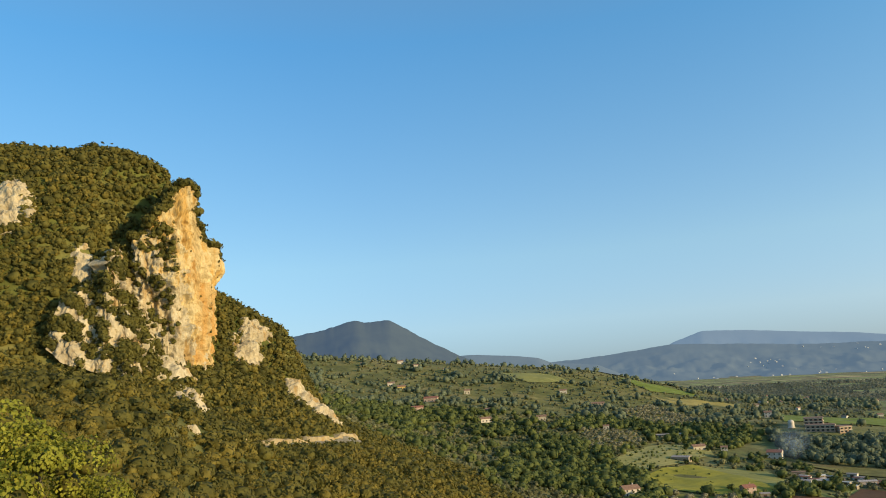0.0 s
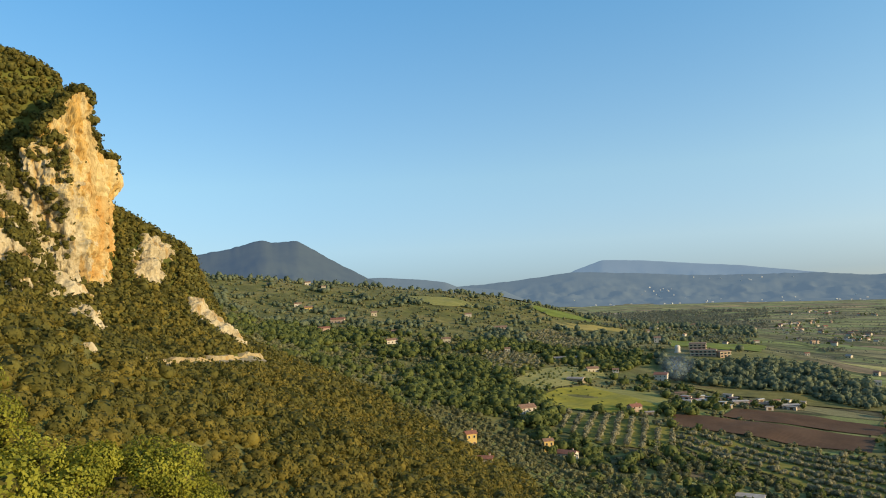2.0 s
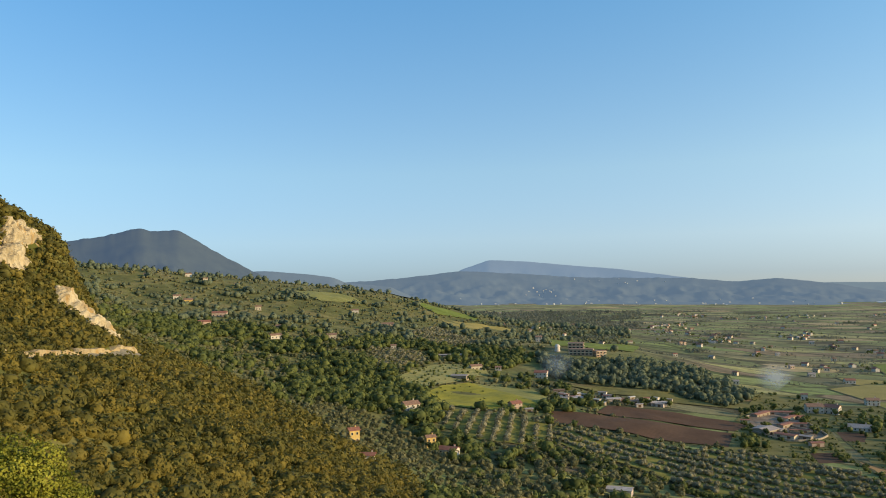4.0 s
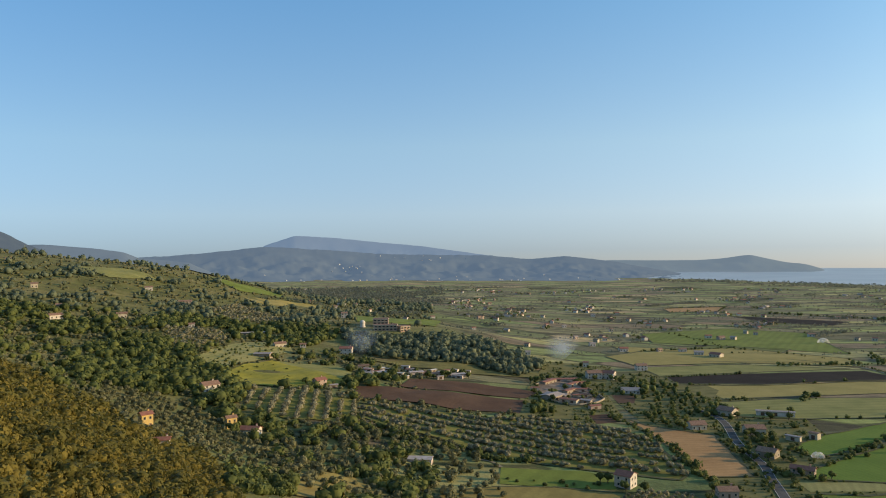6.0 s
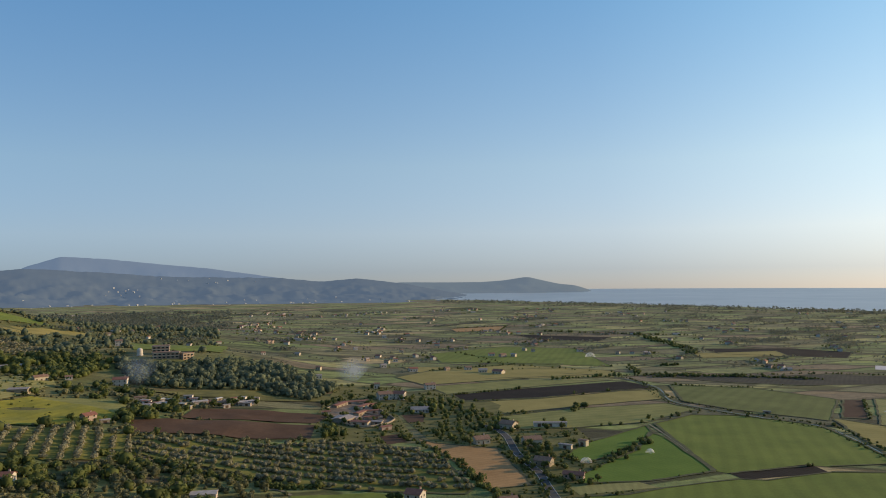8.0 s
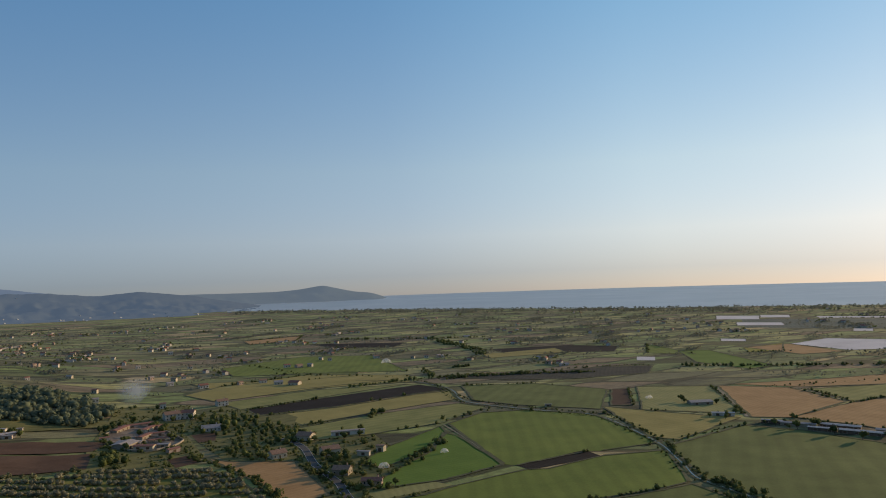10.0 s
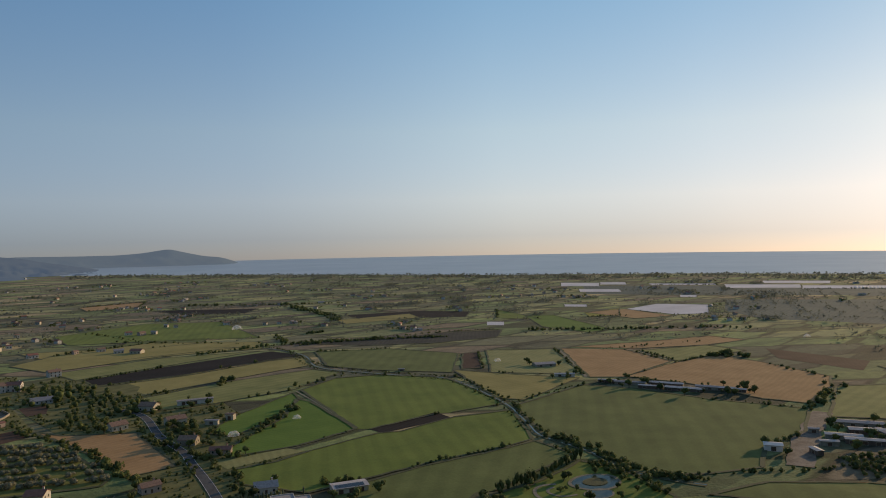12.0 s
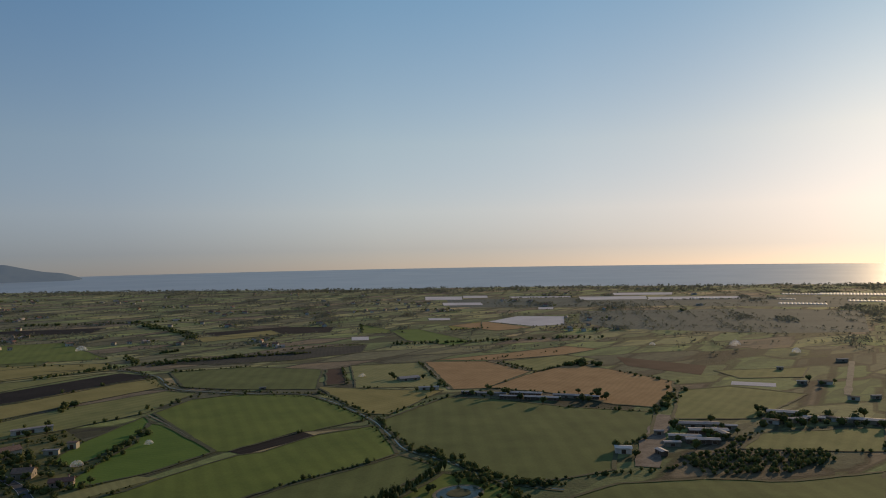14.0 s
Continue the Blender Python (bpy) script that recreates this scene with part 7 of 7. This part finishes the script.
rng = np.random.default_rng(31)
hx, hy = [], []
base_turn = radians(38)
for _ in range(1150):
    d, a = 900 + 1700 * rng.random() ** 0.8, radians(rng.uniform(-27, 84))
    x0, y0 = d * math.sin(a), d * math.cos(a)
    way = base_turn + (math.pi / 2 if rng.random() < 0.35 else 0) + rng.normal() * 0.08
    n = int(rng.uniform(5, 34))
    s = np.arange(n) * rng.uniform(5, 8) + rng.normal(size=n) * 2
    keep = rng.random(n) > rng.choice([0.05, 0.3, 0.6])
    hx.append((x0 + s * math.cos(way) + rng.normal(size=n) * 2)[keep])
    hy.append((y0 + s * math.sin(way) + rng.normal(size=n) * 2)[keep])
hx, hy = np.concatenate(hx), np.concatenate(hy)
ok = (coast(hx, hy) < -60) & clear_of_fields(hx, hy) & (land(hx, hy) < 40)
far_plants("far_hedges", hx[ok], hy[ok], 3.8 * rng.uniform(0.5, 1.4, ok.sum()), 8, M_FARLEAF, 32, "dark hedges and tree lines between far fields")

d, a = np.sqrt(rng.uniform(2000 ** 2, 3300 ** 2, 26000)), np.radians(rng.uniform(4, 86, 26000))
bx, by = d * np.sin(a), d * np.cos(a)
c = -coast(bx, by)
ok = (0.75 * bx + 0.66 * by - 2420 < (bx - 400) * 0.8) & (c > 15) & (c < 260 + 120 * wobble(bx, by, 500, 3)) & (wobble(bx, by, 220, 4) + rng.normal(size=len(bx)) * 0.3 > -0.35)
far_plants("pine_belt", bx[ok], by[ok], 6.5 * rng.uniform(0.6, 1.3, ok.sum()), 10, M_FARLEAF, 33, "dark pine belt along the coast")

ox_, oy_ = [], []
for _ in range(120):
    d, a = 1100 + 1450 * rng.random() ** 0.85, radians(rng.uniform(-24, 84))
    w, l = rng.uniform(20, 90), rng.uniform(12, 45)
    gx_, gy_ = (g.ravel() for g in np.meshgrid(np.arange(0, w, 6.0), np.arange(0, l, 6.5)))
    gx_, gy_ = gx_ + rng.normal(size=gx_.size) * 0.8, gy_ + rng.normal(size=gx_.size) * 0.8
    way = base_turn + rng.normal() * 0.06
    ox_.append(d * math.sin(a) + gx_ * math.cos(way) - gy_ * math.sin(way))
    oy_.append(d * math.cos(a) + gx_ * math.sin(way) + gy_ * math.cos(way))
bx, by = np.concatenate(ox_), np.concatenate(oy_)
ok = (coast(bx, by) < -40) & clear_of_fields(bx, by)
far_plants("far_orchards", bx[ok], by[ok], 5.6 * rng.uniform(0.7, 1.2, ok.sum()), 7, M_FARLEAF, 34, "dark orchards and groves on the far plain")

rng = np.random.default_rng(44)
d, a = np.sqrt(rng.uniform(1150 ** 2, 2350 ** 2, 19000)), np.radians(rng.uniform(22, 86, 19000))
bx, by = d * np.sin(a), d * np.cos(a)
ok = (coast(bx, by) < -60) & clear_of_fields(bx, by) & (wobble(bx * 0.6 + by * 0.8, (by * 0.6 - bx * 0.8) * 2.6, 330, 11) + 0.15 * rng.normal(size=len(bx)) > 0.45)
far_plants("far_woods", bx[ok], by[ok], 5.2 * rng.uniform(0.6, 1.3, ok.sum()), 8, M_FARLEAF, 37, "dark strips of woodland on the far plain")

# farmhouses: a few patterns, set out singly and in loose hamlets
patterns = []
for k, (w, l, h, wall, roof, label) in enumerate(((11, 8, 5.5, M_WHITE, M_TILE, "white farmhouse with a clay roof on the far plain"), (14, 9, 6, M_CREAM, M_TILE_RED, "cream farmhouse with a red roof on the far plain"),
                                                   (20, 8, 4, M_WHITE, M_TILE_GREY, "long white farm building on the far plain"), (9, 8, 6.5, M_PINK, M_TILE, "pink farmhouse with a clay roof on the far plain"), (12, 10, 7, M_WHITE, M_TILE_RED, "white villa with a red roof on the far plain"))):
    patterns.append(shell("farmhouse", 900 + 40 * k, 1250 + 10 * k, 0.66 * w, 0.56 * l, 0.52 * h, 30 * k, wall, roof, label, "house", 0.15 * l, "farmhouses of the far plain"))
spots = []
while len(spots) < 330:
    d, a = 1050 + 1450 * rng.random() ** 0.9, radians(rng.uniform(-27, 62) if rng.random() < 0.75 else rng.uniform(-27, 22))
    x0, y0 = d * math.sin(a), d * math.cos(a)
    for _ in range(int(rng.choice([1, 1, 2, 4, 6]))):
        x, y = x0 + rng.normal() * 28, y0 + rng.normal() * 40
        if coast(x, y) < -80 and land(x, y) < 45 and clear_of_fields(np.array([x]), np.array([y]))[0]:
            spots.append((x, y))
for x, y in spots:
    k = int(rng.choice(5, p=[0.34, 0.2, 0.16, 0.1, 0.2]))
    copy_thing(patterns[k], pose(x, y, float(land(x, y)) + 0.2, 0, 0, rng.uniform(0, 180)))

q = np.repeat(np.array(spots), 4, 0) + rng.normal(size=(4 * len(spots), 2)) * 11
q = q[clear_of_buildings(q, 1.0) & clear_of_fields(q[:, 0], q[:, 1])]
far_plants("farm_trees", q[:, 0], q[:, 1], 5.0 * rng.uniform(0.5, 1.4, len(q)), 12, M_BROAD, 36, "dark green trees round the farmhouses of the far plain")


def village(name, ridge_name, turn, spread, up, up_spread, count, seed, label):
    """Small blocks with pitched tops on a far ridge, one joined mesh."""
    r = np.random.default_rng(seed)
    A, S, X, Y, Z = ridge_spots[ridge_name]
    bm = bmesh.new()
    for _ in range(count):
        a, s = radians(turn + r.normal() * spread), up + r.normal() * up_spread
        j, i = int(np.argmin(np.abs(A[0] - a))), int(np.argmin(np.abs(S[:, 0] - np.clip(s, 0.02, 0.97))))
        w, l, h = r.uniform(5, 9), r.uniform(4, 6), r.uniform(2, 4)
        m = pose(X[i, j] + r.normal() * 6, Y[i, j] + r.normal() * 6, Z[i, j] - 3, 0, 0, r.uniform(0, 90))
        b2 = gable_walls(w, l, h + 2, 2)
        b2.transform(m)
        me = bpy.data.meshes.new("tmp")
        b2.to_mesh(me)
        b2.free()
        bm.from_mesh(me)
        bpy.data.meshes.remove(me)
    me = bpy.data.meshes.new(name)
    bm.to_mesh(me)
    bm.free()
    me.materials.append(M_VILLAGE)
    tagged(new(name, me), label, "village", kind="stuff")


village("village", "mountain_3", -19.5, 0.9, 0.55, 0.05, 16, 1, "pale hillside village on the blue ridge")
village("village", "mountain_3", -14.0, 1.6, 0.86, 0.05, 10, 2, "pale village along the ridge top")
village("village", "mountain_3", -22.0, 4.0, 0.12, 0.06, 34, 3, "white town at the foot of the ridge")
village("village", "mountain_3", -6.0, 6.0, 0.16, 0.1, 30, 4, "white houses scattered at the foot of the ridge")


# ---- grass banks, ditches and straggling bushes along the field borders
rng = np.random.default_rng(91)
strips, bx, by = [], [], []
for poly in field_polys:
    if land(*np.mean(poly, 0)) > 6:
        continue
    wide = min(np.ptp(np.array(poly), 0))
    for a, b in zip(poly, poly[1:] + poly[:1]):
        long = math.hypot(b[0] - a[0], b[1] - a[1])
        if long < 12:
            continue
        n = max(2, int(long / 8))
        q = np.linspace(a, b, n) + rng.normal(size=(n, 2)) * 0.5
        side = np.array([b[1] - a[1], a[0] - b[0]]) / long * rng.uniform(0.7, 1.5)
        z = land(q[:, 0], q[:, 1])[:, None] + 0.42
        if wide > 55:
            strips.append(np.concatenate([np.hstack([q - side, z]), np.hstack([q + side, z])]))
        share = rng.choice([0.0, 0.06, 0.25, 0.7], p=[0.4, 0.3, 0.2, 0.1]) if wide > 55 else 0.0
        m = max(2, int(long / 3.2))
        p = np.linspace(a, b, m)
        p = p[0.5 + 0.42 * wobble(p[:, 0], p[:, 1], 46, 3) + 0.25 * (rng.random(m) - 0.5) < share]
        p = p + rng.normal(size=p.shape) * 0.9
        bx.append(p[:, 0])
        by.append(p[:, 1])
verts, faces, at = [], [], 0
for s in strips:
    n = len(s) // 2
    k = np.arange(n - 1)
    faces.append(at + np.stack([k, k + n, k + n + 1, k + 1], -1))
    verts.append(s)
    at += len(s)
tagged(mesh_of("field_margin", np.concatenate(verts), np.concatenate(faces), M_BANK), "dark grass banks and ditches between the fields", "field margin", kind="structure")
bx, by = np.concatenate(bx), np.concatenate(by)
ok = clear_of_buildings(np.column_stack([bx, by]), 1.5) & (coast(bx, by) < -30)
me = plants("field_hedges", bx[ok], by[ok], 3.2 * rng.uniform(0.5, 1.5, ok.sum()), 22, M_BROAD, 92, 1.0, 0.1, trunks=False)
tagged(new("field_hedges", me), "straggling green bushes along the field borders", "hedgerow", kind="stuff")


# ---- the young oak just below the viewpoint
def oak(x, y, lobes, label, seed):
    r = np.random.default_rng(seed)
    g = float(land(x, y))
    ob = thing("oak_tree", pose(x, y, g), label, "oak tree")
    c, rad, hh = [], [], []
    for dx, dy, dz, s in lobes:
        for _ in range(7):
            q = r.normal(size=3)
            q /= np.linalg.norm(q)
            c.append((dx + q[0] * s * 0.6, dy + q[1] * s * 0.6, dz - g + abs(q[2]) * s * 0.5 - 0.15 * s))
            rad.append(s * r.uniform(0.42, 0.62))
            hh.append(s * r.uniform(0.36, 0.55))
    c, rad, hh = np.array(c), np.array(rad), np.array(hh)
    v, f = leaf_cloud(c, rad, hh, 620, 0.055, r)
    # darker lumps inside the crown, its inner shade put in as colour
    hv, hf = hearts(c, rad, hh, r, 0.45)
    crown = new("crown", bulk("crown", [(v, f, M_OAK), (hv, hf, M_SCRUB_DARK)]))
    fork = np.array([0.1, 0.0, 1.6])
    tips = np.array([(dx, dy, dz - g) for dx, dy, dz, s in lobes])
    pv, pf = poles(np.vstack([[0, 0, -0.6], np.repeat(fork[None], len(tips), 0)]), np.vstack([fork, tips]), np.array([0.22] + [0.11] * len(tips)), 9)
    stem = new("trunk", bulk("trunk", [(pv, pf, M_BARK)]))
    crown.parent = stem.parent = ob


def lobe(turn, dist, el, size, x, y):
    px, py = polar(turn, dist)
    return px - x, py - y, el_z(dist, el), size


ox, oy = polar(-70, 24)
oak(ox, oy, [lobe(a, d, e, s, ox, oy) for a, d, e, s in ((-79, 23, -2.5, 2.4), (-75, 24, -3.2, 2.2), (-71, 23, -4.6, 2.0), (-68.5, 23, -7.5, 1.8), (-65.5, 24, -10.2, 1.7), (-74, 21, -9, 2.4), (-69.5, 21, -12, 2.2), (-62.6, 23, -11.9, 1.6), (-66, 21, -15, 2.1), (-59.6, 24, -12.2, 1.6), (-56.7, 23.5, -12.6, 1.5), (-54.8, 23, -15.2, 1.3), (-52.8, 23, -17.2, 1.3), (-61.5, 21.5, -16, 1.9), (-57.8, 22, -17, 1.6), (-64, 20, -20, 2.0), (-72, 19, -18, 2.4), (-55, 21, -20, 1.7))], "young oak with bright yellow-green leaves on the slope", 51)
ox, oy = polar(-53, 27)
oak(ox, oy, [lobe(a, d, e, s, ox, oy) for a, d, e, s in ((-54, 27, -18.5, 1.4), (-51.5, 27, -19.2, 1.2))], "small oak bush with bright yellow-green leaves", 52)
